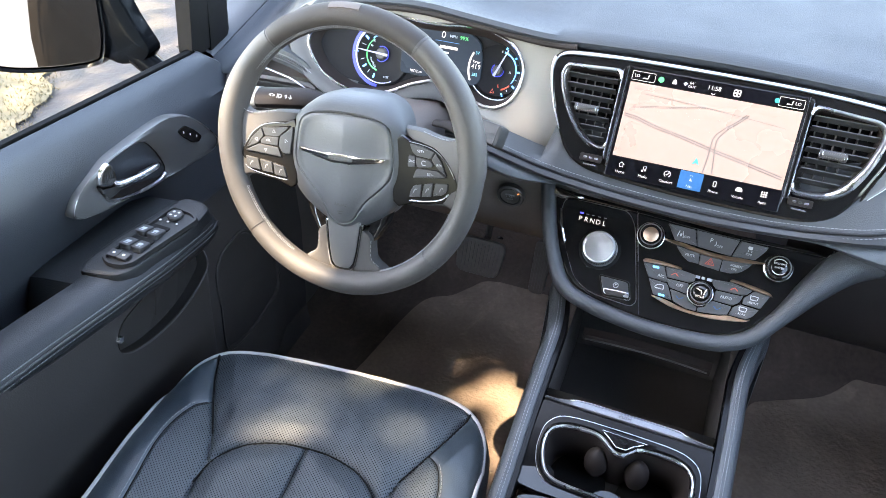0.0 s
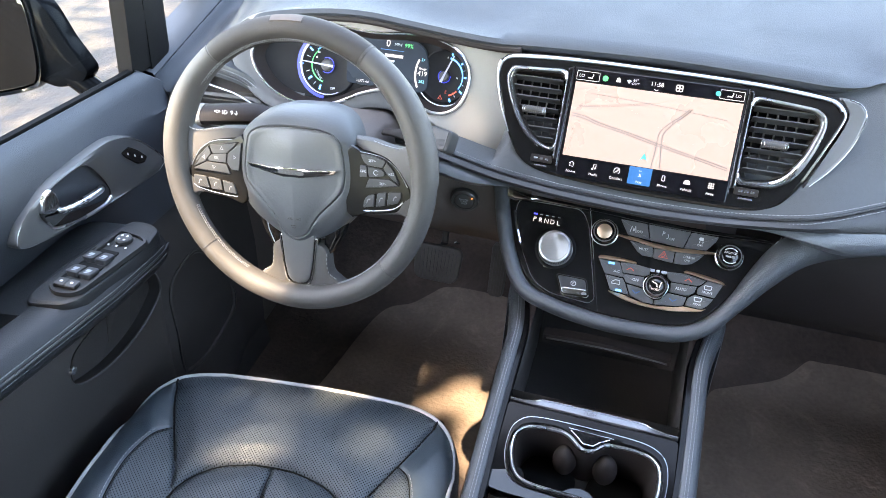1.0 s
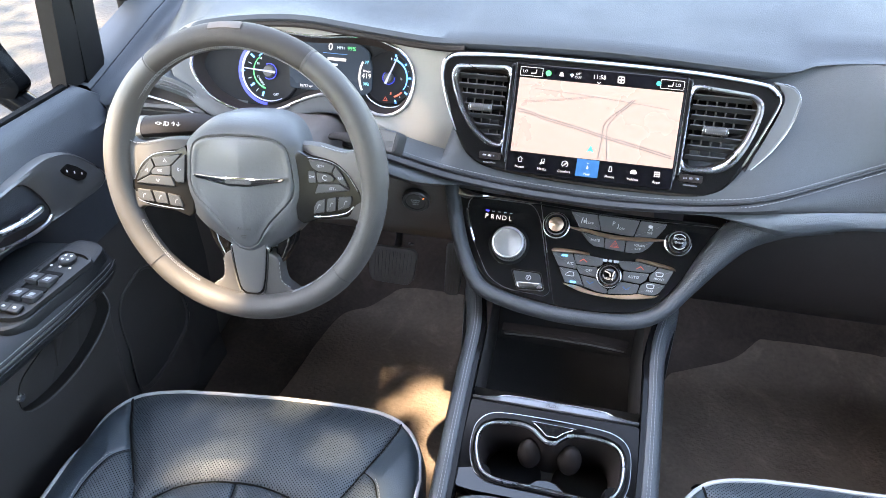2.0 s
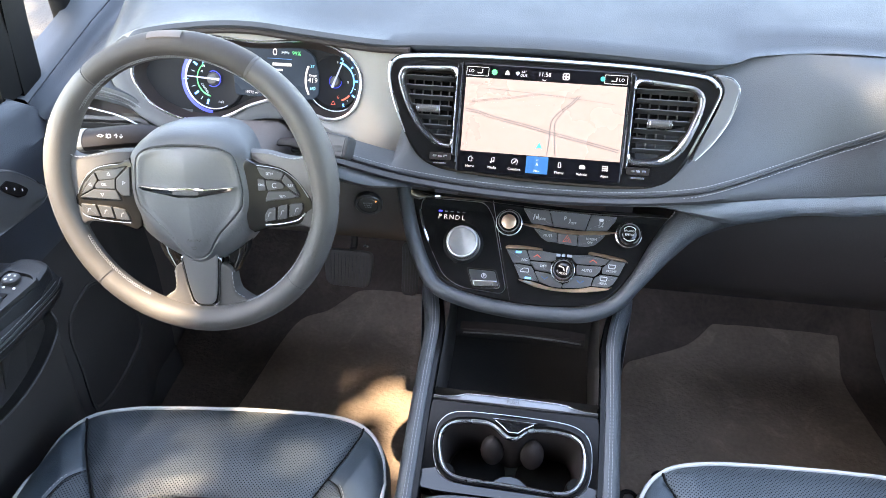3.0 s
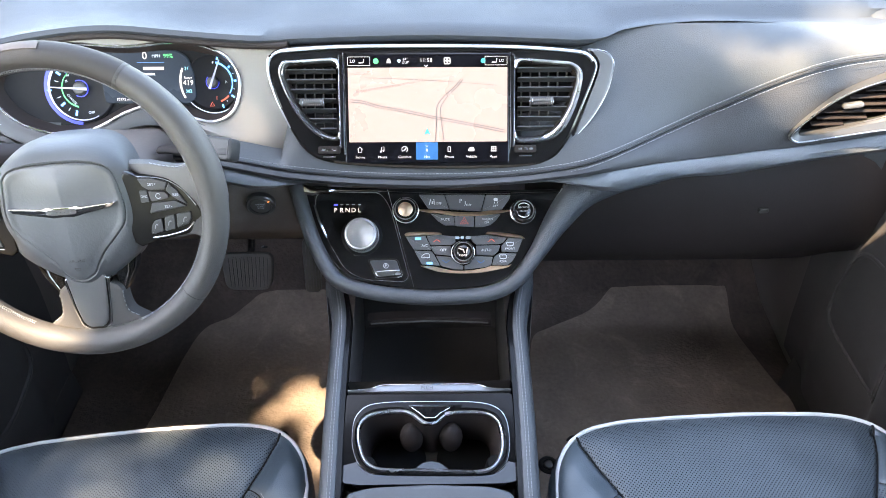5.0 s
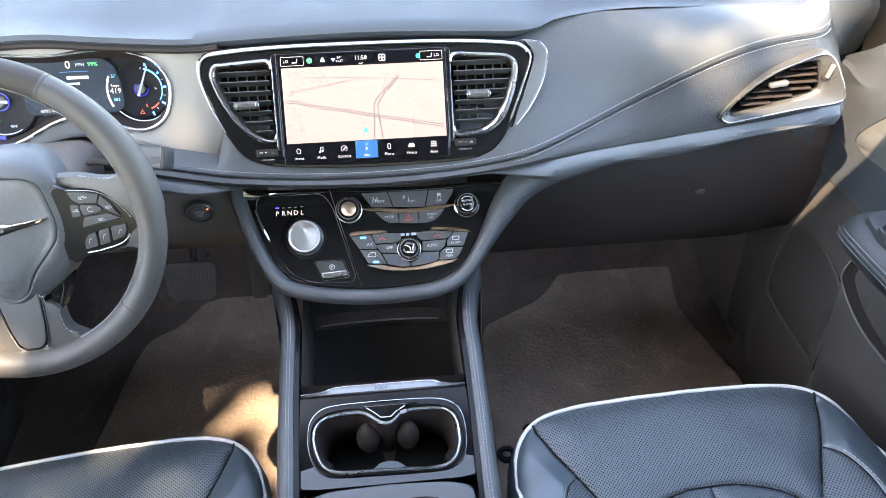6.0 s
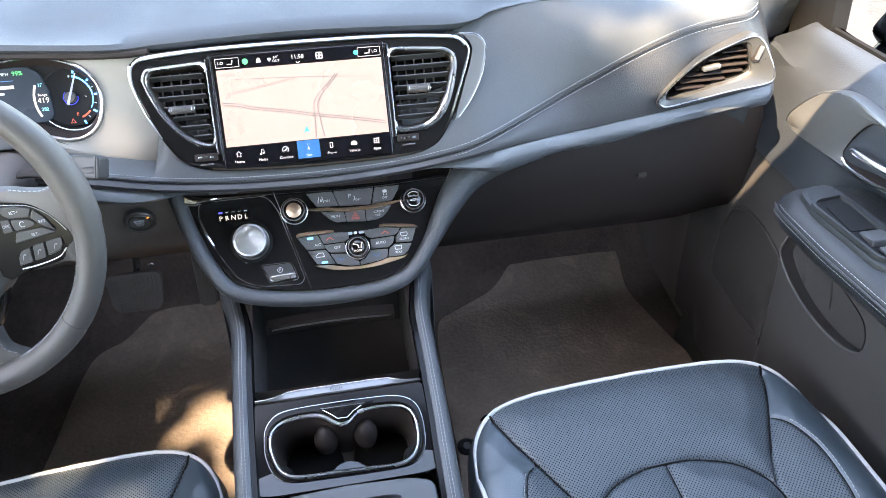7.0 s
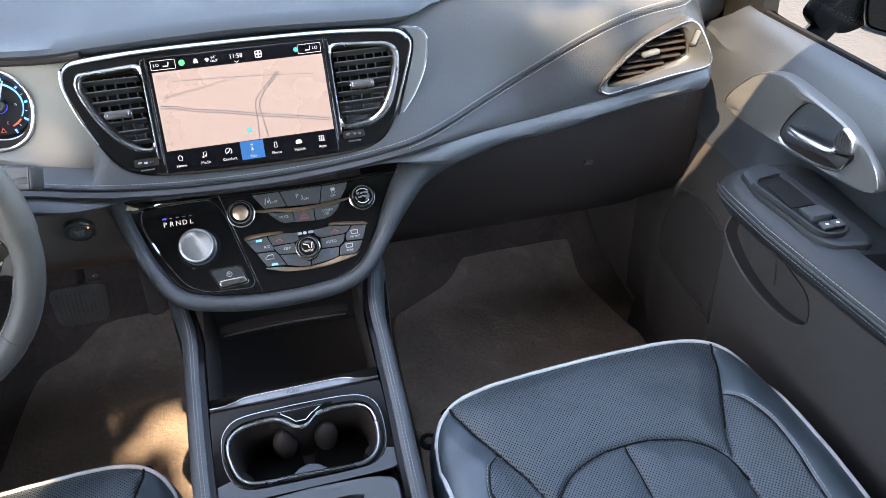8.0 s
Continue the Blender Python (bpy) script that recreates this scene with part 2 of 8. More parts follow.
def board(o, tilt=0.0, yaw=0.0):
    """A tilted working plane: x to the right, y up along it, z towards the cabin."""
    a, b = radians(tilt), radians(yaw)
    u = Vector((math.cos(b), math.sin(b), 0))
    v = Vector((-math.sin(b) * math.sin(a), math.cos(b) * math.sin(a), math.cos(a)))
    n = u.cross(v)
    m = Matrix.Identity(4)
    for i in range(3):
        m[i][0], m[i][1], m[i][2], m[i][3] = u[i], v[i], n[i], o[i]
    return m


def curve(pts, n=6, closed=False):
    """A smooth line through the given points."""
    P = [Vector(p) for p in pts]
    k = len(P)
    out = []
    for i in range(k if closed else k - 1):
        a = P[(i - 1) % k] if closed or i > 0 else P[0] * 2 - P[1]
        b, c = P[i], P[(i + 1) % k]
        d = P[(i + 2) % k] if closed or i + 2 < k else P[-1] * 2 - P[-2]
        for j in range(n):
            t = j / n
            out.append(0.5 * (2 * b + (c - a) * t + (2 * a - 5 * b + 4 * c - d) * t * t + (3 * b - a - 3 * c + d) * t ** 3))
    if not closed:
        out.append(P[-1].copy())
    return out


def even(pts, n, closed=True):
    """The same line with n evenly spaced points."""
    P = [Vector(p) for p in pts] + ([Vector(pts[0])] if closed else [])
    s = [0.0]
    for a, b in zip(P, P[1:]):
        s.append(s[-1] + (b - a).length)
    out = []
    i = 0
    for k in range(n):
        w = s[-1] * k / (n if closed else n - 1)
        while i < len(s) - 2 and s[i + 1] < w:
            i += 1
        f = (w - s[i]) / max(s[i + 1] - s[i], 1e-9)
        out.append(P[i].lerp(P[i + 1], min(f, 1)))
    return out


def inset(pts, d):
    """An outline moved inwards by d."""
    P = [Vector((p[0], p[1])) for p in pts]
    k = len(P)
    area = sum(P[i].x * P[(i + 1) % k].y - P[(i + 1) % k].x * P[i].y for i in range(k))
    s = 1 if area > 0 else -1
    out = []
    for i in range(k):
        e1, e2 = P[i] - P[i - 1], P[(i + 1) % k] - P[i]
        n1, n2 = Vector((-e1.y, e1.x)), Vector((-e2.y, e2.x))
        n1 = n1.normalized() if n1.length else n2.normalized()
        n2 = n2.normalized() if n2.length else n1
        n = n1 + n2
        n = n / max(n.length_squared / 2, 0.35)
        out.append(P[i] + n * d * s)
    return out


def rounded(w, h, r, n=4, cx=0.0, cy=0.0, skew=0.0):
    """A rectangle with round corners, leaning by skew."""
    out = []
    for sx, sy, a0 in ((1, 1, 0), (-1, 1, 90), (-1, -1, 180), (1, -1, 270)):
        for j in range(n + 1):
            a = radians(a0 + 90 * j / n)
            x, y = sx * (w / 2 - r) + r * math.cos(a), sy * (h / 2 - r) + r * math.sin(a)
            out.append((cx + x + skew * y, cy + y))
    return out


def round_off(pts, r, n=3):
    """A straight-sided outline with its corners rounded."""
    P = [Vector((p[0], p[1])) for p in pts]
    out = []
    for i in range(len(P)):
        a, b, c = P[i - 1], P[i], P[(i + 1) % len(P)]
        d = min(r, (a - b).length * 0.45, (c - b).length * 0.45)
        s, e = b + (a - b).normalized() * d, b + (c - b).normalized() * d
        for j in range(n + 1):
            t = j / n
            out.append(s * (1 - t) ** 2 + b * 2 * t * (1 - t) + e * t * t)
    return out


def put(bm, m, x, y, z):
    return bm.verts.new(m @ Vector((x, y, z)))


def bridge(bm, a, b, closed=True):
    n = len(a)
    for i in range(n if closed else n - 1):
        j = (i + 1) % n
        try:
            bm.faces.new((a[i], a[j], b[j], b[i]))
        except ValueError:
            pass


def plate(pts, z0, z1, m, edge=0.001, bm=None, crown=0.0):
    """A flat piece with thickness and a rounded upper edge. crown: how far its middle swells."""
    bm = bm or bmesh.new()
    loops = [(0, z0), (0, z1 - edge)]
    if edge:
        loops += [(edge * 0.3, z1 - edge * 0.3), (edge, z1)]
        if not crown:
            loops.append((edge * 1.25, z1))
    rings = []
    for d, z in loops:
        q = inset(pts, d) if d else [Vector((p[0], p[1])) for p in pts]
        rings.append([put(bm, m, p.x, p.y, z) for p in q])
    for a, b in zip(rings, rings[1:]):
        bridge(bm, a, b)
    bm.faces.new(rings[0])
    if crown:
        q = inset(pts, edge)
        c = sum(q, Vector((0, 0))) / len(q)
        last = rings[-1]
        for f, h in ((0.75, 0.44), (0.45, 0.8), (0.2, 0.96)):
            ring = [put(bm, m, c.x + (p.x - c.x) * f, c.y + (p.y - c.y) * f, z1 + crown * h) for p in q]
            bridge(bm, last, ring)
            last = ring
        bm.faces.new(last)
    else:
        bm.faces.new(rings[-1])
    return bm


def take(bm, test):
    """Moves the faces whose middle passes the test into a bmesh of their own."""
    other = bm.copy()
    bmesh.ops.delete(bm, geom=[f for f in bm.faces if test(f.calc_center_median())], context="FACES")
    bmesh.ops.delete(other, geom=[f for f in other.faces if not test(f.calc_center_median())], context="FACES")
    return other


def hoop(outer, inner, prof, m, n=96, bm=None, closed=True):
    """A band between two outlines. prof: (share of the way from outer to inner, height) pairs."""
    bm = bm or bmesh.new()
    O, I = even(outer, n, closed), even(inner, n, closed)
    rings = []
    for f, z in prof:
        rings.append([put(bm, m, *(a.lerp(b, f).xy), z) for a, b in zip(O, I)])
    for a, b in zip(rings, rings[1:]):
        bridge(bm, a, b, closed)
    return bm


def tube(path, r, sides=10, closed=False, flat=1.0, up=(0, 0, 1), bm=None, cap=True):
    """A bar along a path; r may be a function of the share of the way; flat squeezes it along up."""
    bm = bm or bmesh.new()
    P = [Vector(p) for p in path]
    up = Vector(up)
    k = len(P)
    rings = []
    for i in range(k):
        a = P[(i - 1) % k] if closed or i else P[i]
        b = P[(i + 1) % k] if closed or i < k - 1 else P[i]
        d = (b - a).normalized()
        s = d.cross(up)
        s = s.normalized() if s.length > 1e-6 else d.orthogonal().normalized()
        w = s.cross(d).normalized()
        q = r(i / max(k - 1, 1)) if callable(r) else r
        rings.append([bm.verts.new(P[i] + s * q * math.cos(2 * math.pi * j / sides) + w * q * flat * math.sin(2 * math.pi * j / sides)) for j in range(sides)])
    for a, b in zip(rings, rings[1:] + (rings[:1] if closed else [])):
        bridge(bm, a, b)
    if cap and not closed:
        bm.faces.new(rings[0])
        bm.faces.new(rings[-1])
    return bm


def sweep(path, profile, bm=None, side=(1, 0, 0), cap=True):
    """An outline (across, up) drawn along a path; side names the across direction."""
    bm = bm or bmesh.new()
    P = [Vector(p) for p in path]
    side = Vector(side)
    rings = []
    for i, p in enumerate(P):
        d = (P[min(i + 1, len(P) - 1)] - P[max(i - 1, 0)]).normalized()
        s = (side - d * side.dot(d)).normalized()
        w = s.cross(d)
        rings.append([bm.verts.new(p + s * a + w * b) for a, b in profile])
    for a, b in zip(rings, rings[1:]):
        bridge(bm, a, b)
    if cap:
        bm.faces.new(rings[0])
        bm.faces.new(rings[-1])
    return bm


def grid(rows, bm=None, wrap=False):
    bm = bm or bmesh.new()
    V = [[bm.verts.new(p) for p in row] for row in rows]
    for a, b in zip(V, V[1:] + (V[:1] if wrap else [])):
        bridge(bm, a, b, False)
    return bm


def lathe(prof, m, n=40, bm=None):
    """A turned piece: (radius, height) pairs round the plane's z axis."""
    bm = bm or bmesh.new()
    rings = [[put(bm, m, r * math.cos(2 * math.pi * j / n), r * math.sin(2 * math.pi * j / n), z) for j in range(n)] for r, z in prof]
    for a, b in zip(rings, rings[1:]):
        bridge(bm, a, b)
    bm.faces.new(rings[-1])
    bm.faces.new(rings[0])
    return bm


def block(m, w, h, z0, z1, r=0.004, edge=0.001, cx=0.0, cy=0.0, bm=None):
    return plate(rounded(w, h, r, 3, cx, cy), z0, z1, m, edge, bm)


def at2(m, x, y, z=0.0, turn=0.0):
    return m @ Matrix.Translation((x, y, z)) @ Matrix.Rotation(radians(turn), 4, "Z")


def words(s, size, m, material, parent, name="lettering", squeeze=1.0, align="CENTER"):
    """Lettering in the built-in font, a little raised, on the plane m."""
    c = bpy.data.curves.new("letters", "FONT")
    c.body, c.size, c.align_x, c.align_y, c.extrude = s, size, align, "CENTER", 0.0001
    c.resolution_u = 2
    ob = bpy.data.objects.new("letters", c)
    scene.collection.objects.link(ob)
    me = bpy.data.meshes.new_from_object(ob.evaluated_get(bpy.context.evaluated_depsgraph_get()))
    bpy.data.objects.remove(ob)
    bm = bmesh.new()
    bm.from_mesh(me)
    bpy.data.meshes.remove(me)
    for v in bm.verts:
        v.co.x *= squeeze
    bm.transform(m)
    return part(name, bm, material, parent, smooth=False)


def line2(pts, w, z, m, bm=None, h=0.0002, closed=False):
    """A thin raised line on a plane."""
    bm = bm or bmesh.new()
    P = [Vector((p[0], p[1])) for p in pts]
    k = len(P)
    rows = []
    for i in range(k):
        a = P[i - 1] if closed or i else P[i]
        b = P[(i + 1) % k] if closed or i < k - 1 else P[i]
        d = (b - a).normalized()
        q = Vector((-d.y, d.x)) * w / 2
        rows.append([put(bm, m, *(P[i] + q), z), put(bm, m, *(P[i] + q), z + h), put(bm, m, *(P[i] - q), z + h), put(bm, m, *(P[i] - q), z)])
    for a, b in zip(rows, rows[1:] + (rows[:1] if closed else [])):
        for j in range(3):
            bm.faces.new((a[j], a[j + 1], b[j + 1], b[j]))
    return bm


def stitches(path, normal, parent, pitch=0.0048, r=0.00055, material=None, lift=0.0006, name="stitching"):
    """A row of single stitches along a seam, all one thread."""
    P = [Vector(p) for p in path]
    length = sum((b - a).length for a, b in zip(P, P[1:]))
    E = even(P, max(int(length / pitch) * 3, 6), False)
    N = Vector(normal).normalized()
    bm = bmesh.new()
    for i in range(0, len(E) - 2, 3):
        a, b = E[i], E[i + 2]
        c = (a + b) / 2 + N * (lift + r)
        tube([a, a.lerp(c, 0.7) + N * lift * 0.3, c, b.lerp(c, 0.7) + N * lift * 0.3, b], r, 5, up=N, bm=bm)
    ob = part(name, bm, material or THREAD, parent)
    ob["kind"] = "stuff"
    return ob


# ---- dashboard ----
RIM = mat("grey metallic vent rim", (0.080, 0.080, 0.079), 0.34, metal=0.5, vary=0.05)
A = board((0, 0.9735, 0.757), 31.8)     # centre screen
B = board((0, 0.939, 0.605), 45)        # control panel
C = board((-0.42, 1.03, 0.80), 25)      # instrument cluster
D = board((0, 0.675, 0.45), 78.7)       # top of the centre console


def table(x, pairs):
    return float(np.interp(x, [p[0] for p in pairs], [p[1] for p in pairs]))


def ease(x, a, b):
    f = min(max((x - a) / (b - a), 0), 1)
    return f * f * (3 - 2 * f)


def blur(f, x, w=0.03):
    return (f(x - w) + 2 * f(x) + f(x + w)) / 4


SEAM_Z = [(-0.34, 0.725), (-0.272, 0.710), (-0.196, 0.691), (-0.102, 0.680), (0, 0.676), (0.11, 0.679), (0.187, 0.690), (0.24, 0.703),
          (0.305, 0.7135), (0.35, 0.721), (0.384, 0.732), (0.412, 0.747), (0.452, 0.769), (0.49, 0.787), (0.527, 0.803), (0.57, 0.815), (0.61, 0.821), (0.66, 0.825), (0.76, 0.826)]
LIP_Z = [(-0.34, 0.718), (-0.278, 0.702), (-0.195, 0.681), (-0.086, 0.670), (0.03, 0.666), (0.149, 0.675), (0.209, 0.684),
         (0.276, 0.687), (0.322, 0.683), (0.369, 0.679), (0.412, 0.683), (0.454, 0.691), (0.508, 0.697), (0.59, 0.708), (0.69, 0.729), (0.76, 0.738)]
UNDER_Z = [(-0.34, 0.690), (-0.195, 0.655), (-0.086, 0.645), (0.03, 0.640), (0.15, 0.648), (0.202, 0.648), (0.27, 0.658),
           (0.416, 0.659), (0.586, 0.689), (0.698, 0.704), (0.76, 0.712)]


def turn_away(x):
    """The passenger end of the dashboard curves away to meet the door."""
    return 0.05 * max((x - 0.685) / 0.025, 0) ** 2


def top_away(x):
    """The upper edge turns away sooner, into a rounded corner."""
    return 0.09 * max((x - 0.625) / 0.075, 0) ** 2


def seam(x, dz=0.0):
    y = 0.915 + 0.07 * ease(x, 0.2, 0.4) + top_away(x)
    return Vector((x, y + dz * 0.5, blur(lambda q: table(q, SEAM_Z), x) + dz))


def lip(x):
    return Vector((x, 0.905 + 0.05 * ease(x, 0.2, 0.4) + turn_away(x), blur(lambda q: table(q, LIP_Z), x)))


def under(x):
    return Vector((x, 0.912 + 0.05 * ease(x, 0.2, 0.4) + turn_away(x), blur(lambda q: table(q, UNDER_Z), x)))


dash = thing("dashboard", (0, 1.0, 0.55), "dark grey soft-touch dashboard with double stitched leather band", "dashboard")
xs = [-0.34 + i * (1.038 / 84) for i in range(85)]
rows = [[], [], [], [], [], [], [], []]
low = [[], [], [], [], [], []]
for x in xs:
    c = Vector((x, 1.06, 0.838 - 0.01 * ease(x, 0.5, 0.75)))
    s = seam(x)
    c = (s + Vector((0, 0.04, 0.007))).lerp(c + Vector((0, top_away(x), 0)), ease(x, -0.205, -0.172))
    sink = ease(x, -0.205, -0.172) * (1 - ease(x, 0.26, 0.34))
    c.z -= 0.010 * sink
    swell = 0.016 * ease(x, 0.27, 0.42)
    nn = Vector((0, -0.8, 0.55))
    rows[0].append(Vector((x, c.y + 0.012, c.z - 0.05)).lerp(Vector((x, 1.10, c.z - 0.004 - 0.02 * sink)), ease(x, -0.205, -0.172)))
    rows[1].append(c)
    for k in range(1, 6):
        f = k / 6
        rows[1 + k].append(c.lerp(s, f) + nn * swell * math.sin(math.pi * f))
    rows[7].append(s + Vector((0, 0.002, 0.001)))
    l, u = lip(x), under(x)
    low[0].append(s + Vector((0, 0.004, -0.002)))
    low[1].append(s.lerp(l, 0.3) + nn * 0.003)
    low[2].append(s.lerp(l, 0.75) + nn * 0.004)
    low[3].append(l)
    low[4].append(l + Vector((0, 0.012, -0.003)))
    low[5].append(l + Vector((0, 0.03, -0.003)))
PV = board((0.625, 0.945, 0.735), 14, -10)  # passenger air vent
VENT_IN = curve([(-0.105, -0.012), (-0.086, 0.014), (-0.046, 0.045), (-0.008, 0.061), (0.003, 0.057), (0.011, 0.030), (0.004, 0.018), (-0.042, 0.001), (-0.092, -0.015)], 6, True)


def within(p, pts):
    c = False
    for a, b in zip(pts, pts[1:] + pts[:1]):
        if (a.y > p.y) != (b.y > p.y) and p.x < (b.x - a.x) * (p.y - a.y) / (b.y - a.y) + a.x:
            c = not c
    return c


def cut_vent(bm):
    """Opens the band behind the passenger air vent."""
    inv = PV.inverted()
    wide = inset(VENT_IN, -0.02)
    for cuts in (2, 2):
        near = [f for f in bm.faces if any(within((inv @ q).to_2d(), wide) for q in [f.calc_center_median()] + [v.co for v in f.verts])]
        bmesh.ops.subdivide_edges(bm, edges=list({e for f in near for e in f.edges}), cuts=cuts, use_grid_fill=True)
    gone = [f for f in bm.faces if within((inv @ f.calc_center_median()).to_2d(), inset(VENT_IN, -0.002))]
    bmesh.ops.delete(bm, geom=gone, context="FACES")
    return bm


part("upper_band", cut_vent(grid(rows)), PAD, dash, "dark blue-grey grained vinyl band")
part("lower_band", cut_vent(grid(low)), LEATHER, dash, "dark leather band under the seam")
roll = [[], [], [], [], [], [], []]
ROLL_DOWN = ((0.025, -0.1), (0.002, -0.1), (-0.006, -0.5), (-0.007, -0.95), (-0.001, -1.35), (0.012, -1.7), (0.05, -1.95))  # soft underside ahead of the passenger
for x in xs:
    l, u = lip(x), under(x)
    w = ease(x, -0.25, -0.15) * ease(-x, -0.285, -0.15)
    h = max(l.z - u.z, 0.012) * (1 - 0.62 * w)
    b = ease(x, 0.19, 0.30)
    for k, (dy, dz) in enumerate(((0.025, -0.002), (0.004, -0.003), (-0.006, -0.2 * h - 0.003), (-0.009, -0.55 * h), (-0.002, -0.9 * h), (0.02, -h - 0.006), (0.09, -h - 0.012))):
        dy, dz = dy + (ROLL_DOWN[k][0] - dy) * b, dz + (ROLL_DOWN[k][1] * h - dz) * b
        roll[k].append(Vector((x, l.y + dy + 0.016 * w, l.z + dz)))
part("panel_header", grid([[Vector((x, lip(x).y + dy, lip(x).z + dz)) for x in [-0.25 + 0.02 * i for i in range(24)]] for dy, dz in ((0.02, -0.004), (0.04, -0.02), (0.059, -0.040))]), PIANO, dash, "glossy black strip above the control panel")
part("padded_roll", grid(roll), ROLL, dash, "rounded vinyl roll along the lower edge")
fine = [-0.33 + i * (0.995 / 130) for i in range(131)]
nn = Vector((0, -0.8, 0.6))
stitches([seam(x, 0.005) + nn * 0.0022 for x in fine], nn, dash, 0.0050, 0.00052, lift=0.0003)
stitches([seam(x).lerp(lip(x), 0.0) + Vector((0, -0.001, -0.007)) + nn * 0.0060 for x in fine], nn, dash, 0.0050, 0.00052, lift=0.0003)
part("seam_cord", tube([seam(x) + nn * 0.0005 for x in fine], 0.0016, 6), LEATHER, dash)

FRONT = [(-0.80, 0.994, 0.709), (-0.782, 0.988, 0.702), (-0.765, 0.986, 0.697), (-0.735, 1.0, 0.722), (-0.70, 1.012, 0.757), (-0.66, 1.022, 0.785), (-0.624, 1.036, 0.814), (-0.573, 1.042, 0.828), (-0.49, 1.047, 0.839),
         (-0.424, 1.048, 0.841), (-0.359, 1.046, 0.836), (-0.273, 1.042, 0.830), (-0.22, 1.034, 0.831), (-0.165, 1.024, 0.838),
         (0, 1.0236, 0.842), (0.15, 1.021, 0.838), (0.21, 1.024, 0.834), (0.25, 1.038, 0.830), (0.29, 1.055, 0.835), (0.4, 1.062, 0.841), (0.60, 1.062, 0.834), (0.66, 1.075, 0.832), (0.70, 1.11, 0.831), (0.73, 1.17, 0.83)]
edge = curve(FRONT, 6)


def brow(x):
    """The dash top overhangs the instrument cluster."""
    return ease(x, -0.66, -0.58) * (1 - ease(x, -0.26, -0.18))


tops = [[p + Vector((0, d - 0.016 * brow(p.x) * (d < 0.02), h * (1 - 0.9 * ease(p.x, 0.2, 0.29)) + 0.006 * brow(p.x) * (d < 0.02))) for p in edge] for d, h in ((0.05, -0.03), (0.012, -0.02), (0.002, -0.010), (0.0, -0.004), (0.006, 0.001), (0.025, 0.005))]


def crease_z(y):
    return 0.709 + 0.228 * (y - 0.994) if y < 1.25 else 0.767 + 0.16 * (y - 1.25)


def back_row(y, f, z):
    """A row of the dash top; its driver end dips to meet the sill of the corner window."""
    out = []
    for p in edge:
        k = ease(p.x, -0.775, -0.67)
        full = p.z + 0.005 + (0.862 - p.z - 0.005) * f if f < 1 else z
        out.append(Vector((p.x, y, (crease_z(y) - 0.012 * ease(p.x, -0.80, -0.78)) * (1 - k) + full * k)))
    return out


for y, f, z in ((1.1, 0.22, 0), (1.13, 0.45, 0), (1.17, 0.7, 0), (1.22, 1, 0.862), (1.45, 1, 0.885), (1.62, 1, 0.90)):
    tops.append(back_row(y, f, z))
# a black tube stands in for the shadow line under the overhang
part("hood_shade", tube([p + Vector((0, -0.001 - 0.0125 * brow(p.x), -0.0115 + 0.005 * brow(p.x))) for p in edge if -0.64 < p.x < -0.19], 0.0048, 8), GLOVE, dash, "dark strip standing in for the shadow under the dash top edge")
part("top_pad", grid(tops), PAD_TOP, dash, "blue-grey grained dash top below the windscreen")

# body below the bands: glove box, knee panel, sides
gl = []
for x in [0.15 + i * 0.061 for i in range(11)]:
    gl.append([Vector((0, 0.025 * ease(x, 0.60, 0.76), 0)) + q for q in [Vector((x, 1.06, 0.66)), Vector((x, 1.02, 0.62)), Vector((x, 1.0, 0.55)), Vector((x, 1.007, 0.48)), Vector((x, 1.03, 0.43)), Vector((x, 1.07, 0.40)), Vector((x, 1.16, 0.37)), Vector((x, 1.42, 0.34))]])
part("glove_box", grid(gl), GLOVE, dash, "black glove box front below the padded roll")
part("glove_box_button", block(board((0.53, 1.0, 0.556), -10), 0.016, 0.009, 0, 0.004), PLASTIC, dash)
kn = []
for x in [-0.75 + i * 0.05 for i in range(13)]:
    kn.append([Vector((x, 1.06, 0.70)), Vector((x, 0.985, 0.665)), Vector((x, 0.965, 0.60)), Vector((x, 0.975, 0.545)), Vector((x, 1.04, 0.475)), Vector((x, 1.25, 0.44)), Vector((x, 1.45, 0.44))])
part("knee_panel", grid(kn), DARK, dash, "black knee panel below the steering column")

# left end: stitched pad, vent and bright strip seen through the steering wheel
END_Z = [(-0.78, 0.757), (-0.70, 0.753), (-0.65, 0.745), (-0.62, 0.736), (-0.60, 0.722), (-0.582, 0.700), (-0.55, 0.682)]
END_TOP = [(-0.70, 0.765), (-0.66, 0.770), (-0.64, 0.752), (-0.61, 0.735)]


def end_z(x):
    return blur(lambda q: table(q, END_Z), x, 0.015)


lp = []
for i in range(25):
    x = -0.70 + 0.17 * i / 24
    z, h = end_z(x), max(table(x, END_TOP), end_z(x) + 0.012)
    lp.append([Vector((x, 1.06, h)), Vector((x, 1.022, h - 0.008)), Vector((x, 1.0, (z + h) / 2)), Vector((x, 0.991, z + 0.006)), Vector((x, 0.988, z - 0.004)), Vector((x, 0.990, z - 0.018)), Vector((x, 1.01, z - 0.03))])
part("end_pad", grid(lp), PAD, dash)
nl = Vector((0, -0.9, 0.4))
for d in (0.0, -0.010):
    stitches([Vector((x, 0.989, end_z(x) + d)) + nl * 0.0012 for x in [-0.685 + 0.125 * i / 40 for i in range(41)]], nl, dash)
part("seam_cord", tube([Vector((x, 0.9875, end_z(x) - 0.005)) for x in [-0.685 + 0.125 * i / 40 for i in range(41)]], 0.0015, 6), LEATHER, dash)
